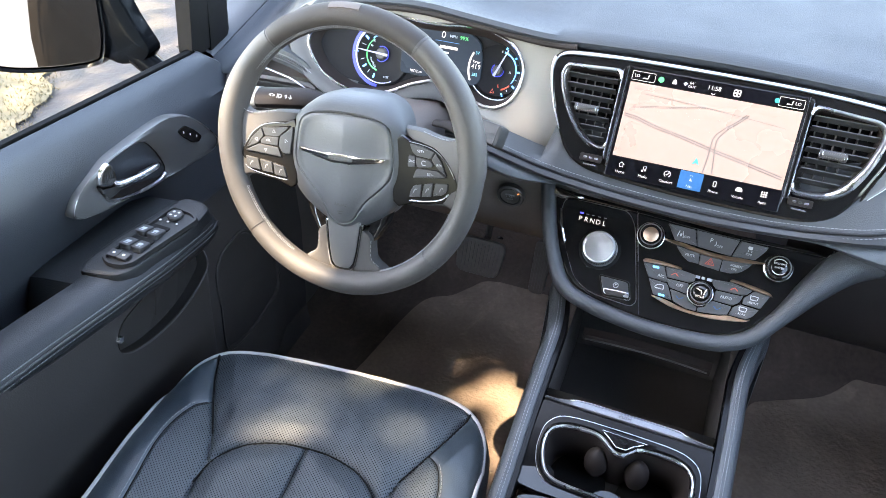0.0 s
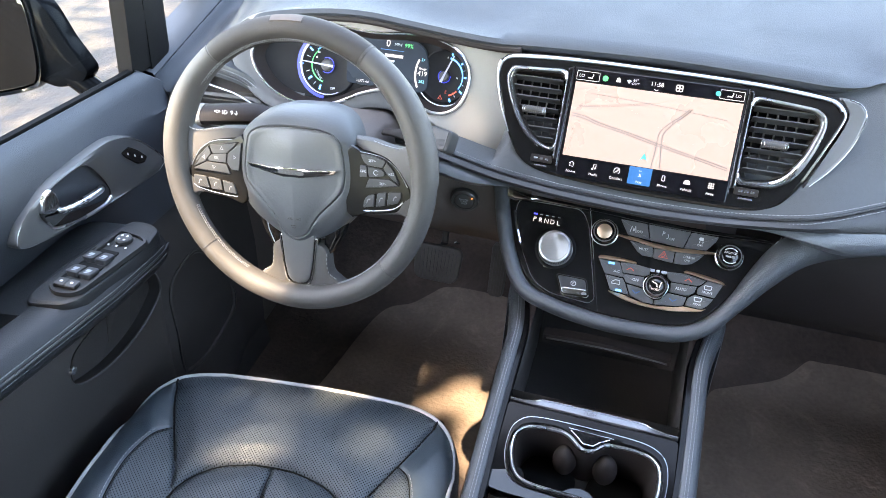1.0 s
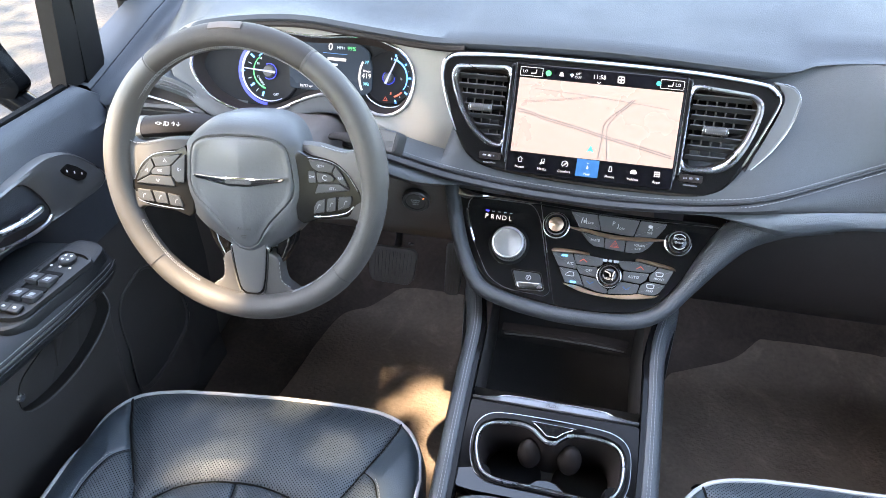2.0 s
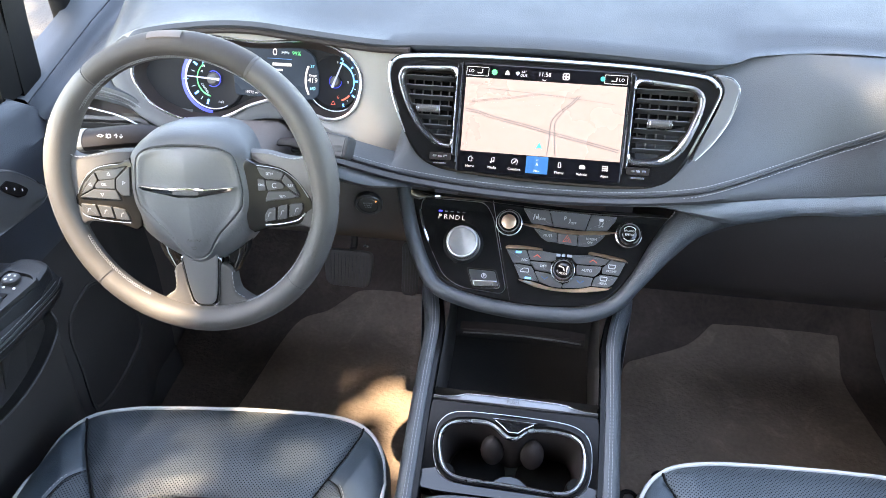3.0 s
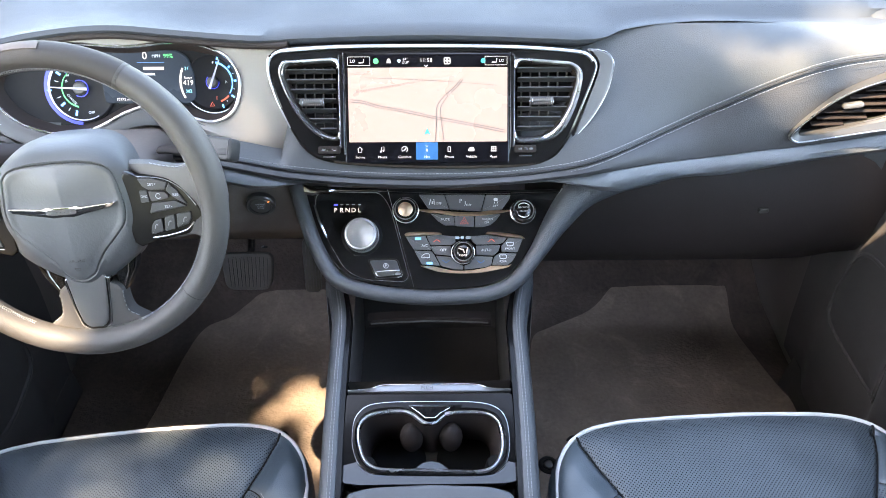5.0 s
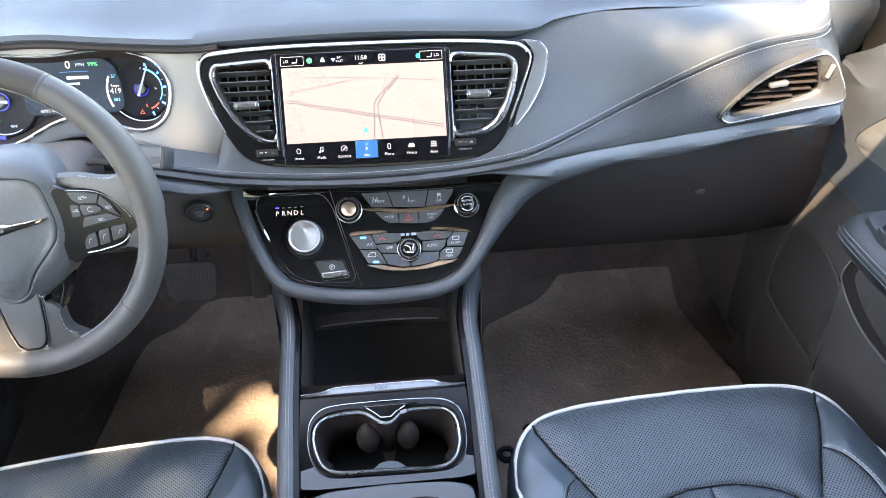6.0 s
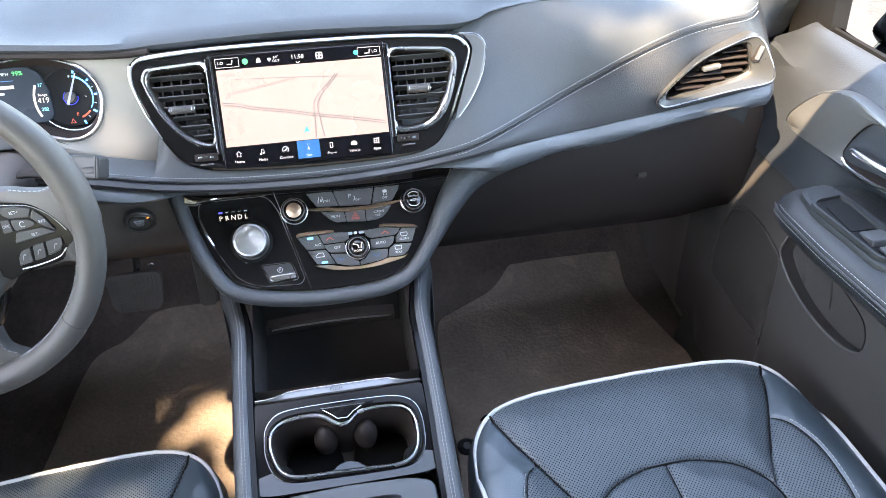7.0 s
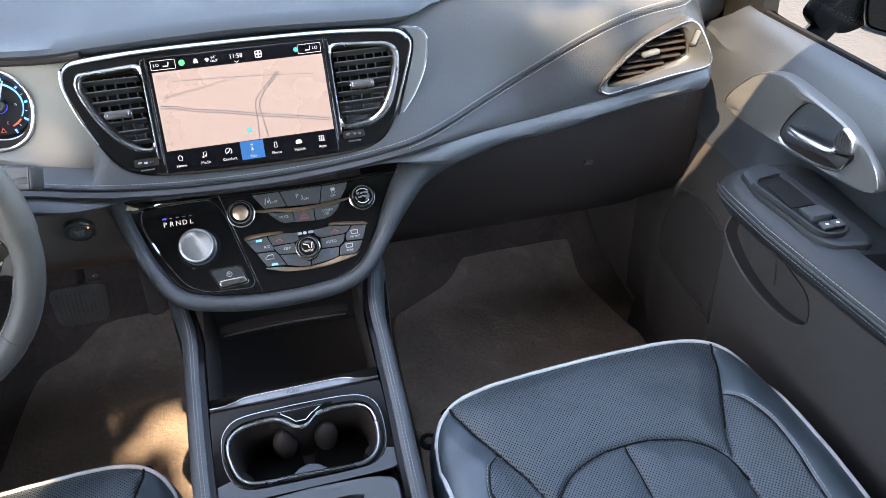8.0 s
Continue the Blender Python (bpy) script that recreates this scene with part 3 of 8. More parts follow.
vent_l = thing("side_air_vent", (-0.68, 0.98, 0.66), "black side air vent with a bright strip by the wheel", "air vent")
VL = board((-0.675, 0.975, 0.67), 15, 4)
part("housing", hoop(rounded(0.17, 0.075, 0.02), rounded(0.15, 0.055, 0.015), [(0, -0.02), (0, 0.004), (0.5, 0.006), (1, 0.0), (1, -0.03)], VL, 48), PLASTIC, vent_l)
part("backing", block(VL, 0.155, 0.06, -0.03, -0.028), DARK, vent_l)
for k in range(5):
    part("slat", block(at2(VL, 0, -0.022 + k * 0.011) @ Matrix.Rotation(radians(35), 4, "X"), 0.148, 0.012, -0.001, 0.001, 0.0005, 0.0003), PLASTIC, vent_l)
part("chrome_strip", sweep([Vector((-0.735, 0.974, 0.644)), Vector((-0.717, 0.973, 0.6455)), Vector((-0.675, 0.972, 0.650)), Vector((-0.625, 0.972, 0.657)), Vector((-0.605, 0.974, 0.659))], [(-0.008, 0.0), (-0.006, 0.003), (0.006, 0.003), (0.008, 0.0)], side=(0, 0, 1)), CHROME, vent_l, "bright chrome strip")
part("chrome_arc", tube(curve([(-0.69, 0.983, 0.720), (-0.671, 0.982, 0.717), (-0.638, 0.981, 0.710), (-0.606, 0.981, 0.694)], 5), 0.0014, 8), RIM_CHROME, vent_l)

# ---- instrument cluster ----
cluster = thing("instrument_cluster", (-0.42, 1.03, 0.72), "bean-shaped instrument cluster with blue-lit gauges and silver surround", "instrument cluster")
RING = [(-0.197, -0.037), (-0.18, -0.068), (-0.15, -0.090), (-0.103, -0.102), (-0.052, -0.094), (-0.006, -0.072), (0.035, -0.0625), (0.077, -0.0775),
        (0.116, -0.086), (0.147, -0.069), (0.1585, -0.027), (0.143, 0.004), (0.108, 0.021), (0.07, 0.026), (0.0, 0.020), (-0.08, 0.024), (-0.14, 0.015), (-0.182, -0.006)]
ring = curve(RING, 6, True)
SURR = [(-0.232, -0.045), (-0.205, -0.085), (-0.16, -0.113), (-0.103, -0.126), (-0.045, -0.112), (-0.005, -0.095), (0.035, -0.09), (0.07, -0.098),
        (0.125, -0.108), (0.20, -0.132), (0.262, -0.13), (0.262, -0.03), (0.215, 0.026), (0.147, 0.034), (0.061, 0.043), (-0.03, 0.046), (-0.12, 0.042), (-0.2, 0.022), (-0.235, -0.01)]
surr = curve(SURR, 6, True)


def by_angle(pts, c, n):
    P = [Vector(p).to_2d() - Vector(c) for p in pts]
    P.append(P[0])
    out = []
    for k in range(n):
        d = Vector((math.cos(2 * math.pi * k / n), math.sin(2 * math.pi * k / n)))
        best = 0
        for a, b in zip(P, P[1:]):
            e = b - a
            den = d.x * e.y - d.y * e.x
            if abs(den) < 1e-12:
                continue
            t = (a.x * e.y - a.y * e.x) / den
            s = (a.x * d.y - a.y * d.x) / den
            if t > 0 and -1e-6 <= s <= 1 + 1e-6:
                best = max(best, t)
        out.append(Vector(c) + d * best)
    return out


NA = 160
SHADED_SILVER = mat("shaded silver trim", (0.060, 0.062, 0.063), 0.42, metal=0.2, spec=0.35, vary=0.06)
cc = (-0.015, -0.03)
ra, sa = by_angle(ring, cc, NA), by_angle(surr, cc, NA)
bm = bmesh.new()
lines = []
for f, z in ((0, -0.03), (0, 0.004), (0.06, 0.0065), (0.35, 0.0075), (0.7, 0.0045), (0.93, 0.003), (1.0, 0.003), (1.0, -0.01)):
    lines.append([put(bm, C, *(a.lerp(b, f)), z) for a, b in zip(sa, ra)])
for a, b in zip(lines, lines[1:]):
    bridge(bm, a, b)
C_IN = C.inverted()
# these faces get a darker silver, so shade is part of their colour
low_bm = take(bm, lambda q: (C_IN @ q).y < 0.012 - 0.25 * max((C_IN @ q).x + 0.10, 0) and (C_IN @ q).x < 0.085)
part("surround", bm, SATIN, cluster, "satin silver painted surround")
part("shaded_surround", low_bm, SHADED_SILVER, cluster, "lower left of the silver surround, its shade put into the colour")


def ring_path(d, z):
    return [C @ Vector((p.x, p.y, z)) for p in inset(ra, d)]


part("chrome_ring", tube(ring_path(0.001, 0.0045), 0.0024, 8, True, up=C.to_3x3() @ Vector((0, 0, 1))), CHROME, cluster, "satin chrome rim")
part("hood", hoop(inset(ra, 0.002), inset(ra, 0.012), [(0, 0.006), (0.4, -0.002), (1, -0.016)], C, NA), GLOVE, cluster, "black inner hood")
part("face", plate(inset(ra, 0.006), -0.022, -0.016, C, 0), GAUGE, cluster, "dark cluster face")


def arc(cx, cy, r, a0, a1, n=24):
    return [(cx + r * math.cos(radians(a0 + (a1 - a0) * k / n)), cy + r * math.sin(radians(a0 + (a1 - a0) * k / n))) for k in range(n + 1)]


def spin(cx, cy, r, a):
    return Vector((cx + r * math.cos(radians(a)), cy + r * math.sin(radians(a))))


def taper(pts, w0, w1, z, m, h=0.0003):
    """A flat bar along a line whose width runs from w0 to w1."""
    bm = bmesh.new()
    P = [Vector((p[0], p[1])) for p in pts]
    rows = []
    for i, p in enumerate(P):
        d = (P[min(i + 1, len(P) - 1)] - P[max(i - 1, 0)]).normalized()
        q = Vector((-d.y, d.x)) * (w0 + (w1 - w0) * i / (len(P) - 1)) / 2
        rows.append([put(bm, m, *(p + q), z), put(bm, m, *(p + q), z + h), put(bm, m, *(p - q), z + h), put(bm, m, *(p - q), z)])
    for a, b in zip(rows, rows[1:]):
        for j in range(3):
            bm.faces.new((a[j], a[j + 1], b[j + 1], b[j]))
    return bm


def gauge(name, cx, cy, r, needle, blue, ticks, label):
    g = part(name, lathe([(r * 1.06, -0.016), (r * 1.06, -0.0128), (r, -0.0118), (r * 0.97, -0.0126), (0.001, -0.0126)], at2(C, cx, cy), 56), GAUGE, cluster, label)
    for a, r0, r1, w in blue:
        part("blue_mark", line2([spin(cx, cy, r * r0, a), spin(cx, cy, r * r1, a)], w, -0.0122, C), BLUE_LED, g)
    for a, r0, r1 in ticks:
        part("scale_mark", line2([spin(cx, cy, r * r0, a), spin(cx, cy, r * r1, a)], 0.0008, -0.0122, C), GREY_MARK, g)
    part("hub", lathe([(r * 0.2, -0.012), (r * 0.2, -0.008), (r * 0.15, -0.006), (0.001, -0.006)], at2(C, cx, cy), 24), PLASTIC, g)
    part("hub_ring", line2(arc(cx, cy, r * 0.25, needle + 60, needle + 300), r * 0.030, -0.0105, C), GAUGE_BLUE, g)
    part("needle", taper([spin(cx, cy, r * 0.26, needle + 180), spin(cx, cy, 0, 0), spin(cx, cy, r * 0.9, needle)], 0.0040, 0.0014, -0.0060, C, 0.001), GAUGE_WHITE, g, "pale lit needle")
    return g


LX, LY, RX, RY = -0.0745, -0.0378, 0.1144, -0.0300
gl_ = gauge("power_gauge", LX, LY, 0.046, 177, [(144, 0.70, 0.86, 0.0030), (219, 0.68, 0.84, 0.0030), (255, 0.70, 0.86, 0.0030), (183, 0.88, 1.05, 0.0012)], [(163, 0.68, 0.82), (201, 0.68, 0.82), (237, 0.70, 0.82)], "round gauge with a pale crescent and blue glowing rim")
part("crescent", taper(arc(LX, LY, 0.0445, 112, 300, 30), 0.0044, 0.0012, -0.0118, C), GAUGE_WHITE, gl_, "pale lit crescent")
part("blue_glow_ring", line2(arc(LX, LY, 0.0492, 112, 268), 0.0046, -0.0122, C), GAUGE_BLUE, gl_, "blue backlit rim")
part("charge_arc", taper(arc(LX, LY, 0.0262, 128, 258), 0.0012, 0.0024, -0.012, C), GREEN_LED, gl_, "green charge arc")
part("range_arc", line2(arc(LX, LY, 0.0285, 100, 130, 8), 0.0018, -0.012, C), BLUE_LED, gl_)
words("CHARGE", 0.0046, at2(C, LX - 0.014, LY - 0.015, -0.0120, -52), GREY_MARK, gl_)
words("OFF", 0.0052, at2(C, LX + 0.012, LY - 0.034, -0.0120), GREY_MARK, gl_)
words("100", 0.005, at2(C, LX - 0.004, LY + 0.029, -0.0120), WHITE_MARK, gl_)
words("50", 0.004, at2(C, LX - 0.016, LY + 0.018, -0.0120), WHITE_MARK, gl_)
words("25", 0.004, at2(C, LX - 0.019, LY + 0.010, -0.0120), WHITE_MARK, gl_)
gr_ = gauge("fuel_gauge", RX, RY, 0.037, 68, [(76, 0.86, 1.02, 0.0026), (41, 0.82, 0.96, 0.0026), (3.5, 0.80, 0.94, 0.0026), (-36, 0.84, 1.0, 0.0026), (-70, 0.90, 1.04, 0.0026)], [(22, 0.80, 0.88), (-18, 0.80, 0.88), (-55, 0.84, 0.92)], "round fuel gauge with blue arc and red reserve")
part("reserve_arc", line2(arc(RX, RY, 0.0285, -70, -42), 0.0024, -0.0118, C), RED_MARK, gr_, "red reserve arc")
part("fuel_arc", taper(arc(RX, RY, 0.0278, -34, 78), 0.0012, 0.0026, -0.0118, C), BLUE_LED, gr_, "blue lit arc")
part("chrome_crescent", taper(arc(RX, RY, 0.0432, 205, 325, 20), 0.0010, 0.0020, -0.0120, C, 0.001), RIM_CHROME, gr_, "thin chrome crescent under the gauge")
words("E", 0.0058, at2(C, 0.1190, -0.0525, -0.0118), RED_MARK, gr_)
words("½", 0.0046, at2(C, 0.1335, -0.0300, -0.0118), WHITE_MARK, gr_)
words("F", 0.0050, at2(C, 0.1165, -0.0030, -0.0118), WHITE_MARK, gr_)
part("warning_symbol", line2([(0.1085, -0.0635), (0.1115, -0.0580), (0.1145, -0.0635)], 0.0013, -0.0118, C, closed=True), RED_MARK, gr_)
disp = part("driver_display", plate(round_off([(-0.042, 0.014), (0.066, 0.0145), (0.081, 0.005), (0.0895, -0.020), (0.0905, -0.052), (0.080, -0.0600), (-0.040, -0.0590), (-0.043, -0.030)], 0.006), -0.016, -0.0105, C, 0.001), DISPLAY, cluster, "dim digital driver display with speed and range")
words("0", 0.015, at2(C, 0.0215, 0.0065, -0.0103), LIT_WHITE, disp)
words("MPH", 0.006, at2(C, 0.0375, 0.0062, -0.0103), GREY_MARK, disp)
words("99%", 0.008, at2(C, 0.0545, 0.0062, -0.0103), GREEN_LED, disp)
words("419", 0.010, at2(C, 0.080, -0.031, -0.0103), LIT_WHITE, disp)
words("Range", 0.0048, at2(C, 0.080, -0.0235, -0.0103), LIT_WHITE, disp)
words("37", 0.006, at2(C, 0.079, -0.011, -0.0103), GAUGE_CYAN, disp)
words("382", 0.006, at2(C, 0.080, -0.0425, -0.0103), GAUGE_CYAN, disp)
words("10772 mi", 0.0055, at2(C, -0.0140, -0.0536, -0.0103), LIT_WHITE, disp)
part("song_title_bar", line2([(0.018, -0.0105), (0.047, -0.0105)], 0.004, -0.0103, C), LIT_WHITE, disp)
part("song_title_bar", line2([(0.016, -0.0185), (0.034, -0.0185)], 0.003, -0.0103, C), GREY_MARK, disp)
part("range_bar", line2(arc(0.115, -0.03, 0.046, 155, 208, 10), 0.0028, -0.0103, C), LIT_WHITE, disp)
part("tyre_symbol", line2(arc(-0.026, -0.028, 0.003, 0, 360, 12), 0.0014, -0.0103, C), LIT_WHITE, disp)
part("header_line", line2([(0.010, -0.0025), (0.048, -0.0025)], 0.0008, -0.0103, C), LIT_BLUE, disp)

# ---- centre screen with its vents ----
media = thing("infotainment_unit", (0, 0.97, 0.68), "piano-black touchscreen unit with chrome-rimmed vents on the dashboard", "infotainment unit")
HULL = [(-0.2165, 0.0620), (-0.2120, 0.0705), (-0.1921, 0.0785), (-0.1116, 0.0828), (0.0072, 0.0832), (0.1238, 0.0812), (0.2007, 0.0755), (0.2215, 0.0705), (0.2312, 0.0614), (0.2336, 0.0501), (0.2277, 0.0308), (0.2124, -0.0085), (0.1966, -0.0444),
        (0.1795, -0.0690), (0.1611, -0.0800), (0.1303, -0.0850), (0.0595, -0.0866), (-0.0204, -0.0858), (-0.1017, -0.0812), (-0.1429, -0.0750), (-0.1683, -0.0604), (-0.1884, -0.0314), (-0.2046, 0.0037), (-0.2154, 0.0389)]
hull = curve(HULL, 5, True)
VENT_OUT = {1: [(0.1165, 0.0640), (0.1985, 0.0578), (0.2112, 0.0490), (0.2138, 0.0370), (0.2092, 0.0100), (0.1970, -0.0215), (0.1838, -0.0412), (0.1650, -0.0518), (0.1170, -0.0540)],
            -1: [(0.1165, 0.0655), (0.1985, 0.0610), (0.2040, 0.0470), (0.1985, 0.0270), (0.1828, -0.0056), (0.1650, -0.0305), (0.1437, -0.0456), (0.1170, -0.0500)]}
VENT_INN = {1: [(0.1225, 0.0570), (0.1945, 0.0512), (0.2035, 0.0440), (0.2040, 0.0310), (0.1922, -0.0060), (0.1752, -0.0320), (0.1570, -0.0425), (0.1225, -0.0450)],
            -1: [(0.1225, 0.0580), (0.1905, 0.0540), (0.1935, 0.0400), (0.1795, 0.0050), (0.1595, -0.0240), (0.1385, -0.0392), (0.1225, -0.0430)]}


def bezel_plate():
    """The bezel's face with an opening for each vent, and its rounded outer wall."""
    bm = bmesh.new()
    rings = [[put(bm, A, *p, z) for p in inset(hull, d)] for d, z in ((0.0, -0.03), (0.0, 0.006), (0.0012, 0.0088), (0.004, 0.010))]
    for a, b in zip(rings, rings[1:]):
        bridge(bm, a, b)
    edges = [bm.edges.get((a, b)) for a, b in zip(rings[-1], rings[-1][1:] + rings[-1][:1])]
    for s in (-1, 1):
        hole = round_off([(s * x, y) for x, y in VENT_OUT[s]], 0.012, 4)
        ring = [put(bm, A, *p, 0.010) for p in inset(hole, 0.003)]
        edges += [bm.edges.new((a, b)) for a, b in zip(ring, ring[1:] + ring[:1])]
    bmesh.ops.triangle_fill(bm, edges=edges, use_beauty=True)
    return bm


part("bezel", bezel_plate(), PIANO, media, "glossy piano-black bezel", smooth=False)
up_line = even(curve([(-0.2150, 0.0640, 0), (-0.2105, 0.0715, 0), (-0.1921, 0.0788, 0), (-0.1116, 0.0830, 0), (0.0072, 0.0834, 0), (0.1238, 0.0814, 0), (0.2007, 0.0757, 0), (0.2218, 0.0706, 0), (0.2310, 0.0620, 0)], 6), 72, False)
low_line = even(curve([(-0.2105, 0.0630, 0), (-0.2055, 0.0675, 0), (-0.1905, 0.0712, 0), (-0.1110, 0.0758, 0), (0.0077, 0.0764, 0), (0.1242, 0.0742, 0), (0.2000, 0.0685, 0), (0.2180, 0.0635, 0), (0.2245, 0.0560, 0)], 6), 72, False)
part("chrome_brow", grid([[A @ Vector((*(a.lerp(b, f)).xy, z)) for a, b in zip(up_line, low_line)] for f, z in ((-0.06, -0.004), (0.0, 0.0040), (0.10, 0.0070), (0.45, 0.0108), (0.8, 0.0124), (0.94, 0.0122), (1.0, 0.0100))]), RIM_CHROME, media, "satin chrome brow along the top")
part("wing", plate(curve([(0.2200, 0.0745), (0.2350, 0.0745), (0.2475, 0.0705), (0.2560, 0.0605), (0.2568, 0.0480), (0.2485, 0.0169), (0.2305, -0.0151), (0.2095, -0.0400), (0.1990, -0.0440), (0.2120, -0.0085), (0.2270, 0.0300), (0.2330, 0.0560)], 5, True), -0.03, 0.005, A, 0.003), GREYTRIM, media, "silver painted side wing")
part("wing_edge", tube([A @ Vector((x, y, 0.0045)) for x, y in curve([(0.2330, 0.0740), (0.2470, 0.0700), (0.2552, 0.0600), (0.2560, 0.0480), (0.2478, 0.0169), (0.2298, -0.0151), (0.2088, -0.0400)], 6)], 0.0007, 6), RIM_CHROME, media, "fine bright edge of the wing")
for s, way in ((-1, [(0.2130, 0.0650), (0.2150, 0.0560), (0.2138, 0.0389), (0.2030, 0.0037), (0.1868, -0.0314)]), (1, [(0.2240, 0.0640), (0.2300, 0.0560), (0.2310, 0.0480), (0.2255, 0.0300), (0.2105, -0.0085)])):
    way = curve([(s * x, y) for x, y in way], 6)
    part("chrome_end", tube([A @ Vector((*q, 0.0092)) for q in way], lambda f: (0.0034 if s < 0 else 0.0020) * (1 - 0.75 * f), 8, up=A.to_3x3() @ Vector((0, 0, 1))), RIM_CHROME, media, "bright polished end trim")
    part("screen_column", block(at2(A, s * 0.1165, 0.005), 0.0058, 0.126, 0.006, 0.0150, 0.002, 0.0014), PIANO, media, "glossy black column beside the screen")
    part("column_line", block(at2(A, s * 0.1192, 0.005), 0.0011, 0.118, 0.012, 0.0153, 0.0005, 0.0002), CHROME, media, "fine bright line")
    part("column_line", block(at2(A, s * 0.1134, 0.002), 0.0007, 0.136, 0.010, 0.0136, 0.0003, 0.0001), RIM_CHROME, media)


def centre_vent(s):
    """s = -1 beside the driver, 1 beside the passenger; the outline is mirrored."""
    v = thing("centre_air_vent", A @ Vector((s * 0.16, -0.05, 0)), "black louvred air vent with thick satin chrome rim beside the screen", "air vent", "vents beside the screen")
    out = round_off([(s * x, y) for x, y in VENT_OUT[s]], 0.012, 4)
    inn = round_off([(s * x, y) for x, y in VENT_INN[s]], 0.010, 4)
    reach = [(y, x) for x, y in VENT_INN[s][:0:-1]]
    up = A.to_3x3() @ Vector((0, 0, 1))
    n = 96
    part("chrome_rim", hoop(out, inn, [(0, 0.006), (0.06, 0.011), (0.22, 0.0155), (0.45, 0.0175), (0.7, 0.0170), (0.9, 0.0145), (1, 0.010), (1, -0.004)], A, n, closed=False), CHROME, v, "thick satin chrome rim")
    part("duct", hoop(inn, inset(inn, 0.002), [(0, 0.011), (0.3, 0.004), (1, -0.009)], A, n), GLOVE, v)
    part("backing", plate(inset(inn, 0.001), -0.011, -0.009, A, 0), RUBBER, v, "dark duct behind the louvres")
    for k in range(7):
        y = 0.0475 - k * 0.0132 - 0.001 * (s < 0)
        xr = table(y, reach) - 0.0005
        w = xr - 0.124
        part("slat", block(at2(A, s * (0.124 + w / 2), y, 0.004) @ Matrix.Rotation(radians(-22), 4, "X"), w, 0.0015, -0.006, 0.007, 0.0006, 0.0003), KEY, v)
    for k in range(6):
        x = 0.1305 + k * 0.0125
        low = max(-0.042, table(x, [(0.1225, -0.042), (0.138, -0.039), (0.157, -0.028), (0.172, -0.010), (0.186, 0.018), (0.20, 0.045)]))
        h = 0.0525 - low
        part("rear_slat", block(at2(A, s * x, 0.0525 - h / 2, 0.0), 0.0010, h, -0.0085, 0.0015, 0.0004, 0.0002), PLASTIC, v, "upright louvre behind the slats")
    knob = part("knob", tube([A @ Vector((s * 0.1565 + d, 0.0045, 0.0125)) for d in (-0.016, -0.0155, -0.013, -0.006, 0.006, 0.013, 0.0155, 0.016)], lambda f: 0.0052 if 0.1 < f < 0.9 else 0.003, 12, flat=0.85, up=up), PLASTIC, v, "ribbed dark thumb slider")
    for d in (-1, 1):
        part("bright_end", tube([A @ Vector((s * 0.1565 + d * q, 0.0045, 0.0125)) for q in (0.0125, 0.0145, 0.0165)], lambda f: 0.0056 - 0.003 * f, 10, flat=0.85, up=up), CHROME, knob)
    bm = bmesh.new()
    for k in range(9):
        line2([(s * 0.1565 - 0.0105 + k * 0.0026, 0.0005), (s * 0.1565 - 0.0095 + k * 0.0026, 0.0085)], 0.0007, 0.0163, A, bm)
    part("ribs", bm, DARK, knob)
    sh = part("shutter_wheel", block(at2(A, s * 0.1350, -0.0598), 0.030, 0.010, 0.006, 0.0125, 0.002), GLOVE, v, "small black shutter wheel")
    for k in range(3):
        part("bright_mark", block(at2(A, s * 0.1350 + (k - 1) * 0.0075, -0.0598), 0.005, 0.003, 0.0122, 0.0130, 0.0008, 0.0003), CHROME, sh)
    part("bright_edge", block(at2(A, s * 0.1350, -0.0692), 0.018, 0.0022, 0.009, 0.0112, 0.001, 0.0004), CHROME, v)
    return v


centre_vent(-1)
centre_vent(1)

screen = part("screen", plate(rounded(0.2240, 0.147, 0.002, 3, 0.0, -0.0045), 0.009, 0.0125, A, 0.0006), GLASS_DARK, media, "lit touchscreen showing a pale road map and black menu bars")
part("map", plate(rounded(0.2168, 0.1, 0.0005, 2, 0.0012, 0.0004), 0.0120, 0.0128, A, 0), MAP_BG, screen, "pale pink lit road map")


def road(pts, w, material, z=0.0128):
    part("map_line", line2(pts, w, z, A, h=0.00012), material, screen)


for d in (0, -0.0030):
    road(curve([(-0.1046, 0.0079 + d), (-0.0864, 0.0057 + d), (-0.0660, -0.0003 + d), (-0.0257, -0.0075 + d), (0.0145, -0.0162 + d), (0.0544, -0.0237 + d), (0.1060, -0.0341 + d)], 4), 0.0011, MAP_ROAD)
road(curve([(0.0110, -0.0490), (0.0126, -0.0281), (0.0127, -0.0085), (0.0151, 0.0014), (0.0242, 0.0125), (0.0370, 0.0240), (0.0460, 0.0342)], 5), 0.0012, MAP_ROAD)
road(curve([(0.0228, -0.0483), (0.0201, -0.0276), (0.0182, -0.0081), (0.0200, -0.0002), (0.0281, 0.0119), (0.0409, 0.0242), (0.0491, 0.0343)], 5), 0.0012, MAP_ROAD)
for d in (0, -0.0016):
    road(curve([(-0.0972, 0.0188 + d), (-0.0676, 0.0235 + d), (-0.0400, 0.0277 + d), (-0.005, 0.0345 + d)], 4), 0.0005, MAP_ROAD)
road(curve([(-0.0844, 0.0371), (-0.0287, 0.0349), (0.0306, 0.0314), (0.0951, 0.0263)], 4), 0.0007, MAP_ROAD)
road(curve([(-0.1, 0.0165), (-0.08, 0.018), (-0.06, 0.019)], 4), 0.0005, MAP_FAINT)
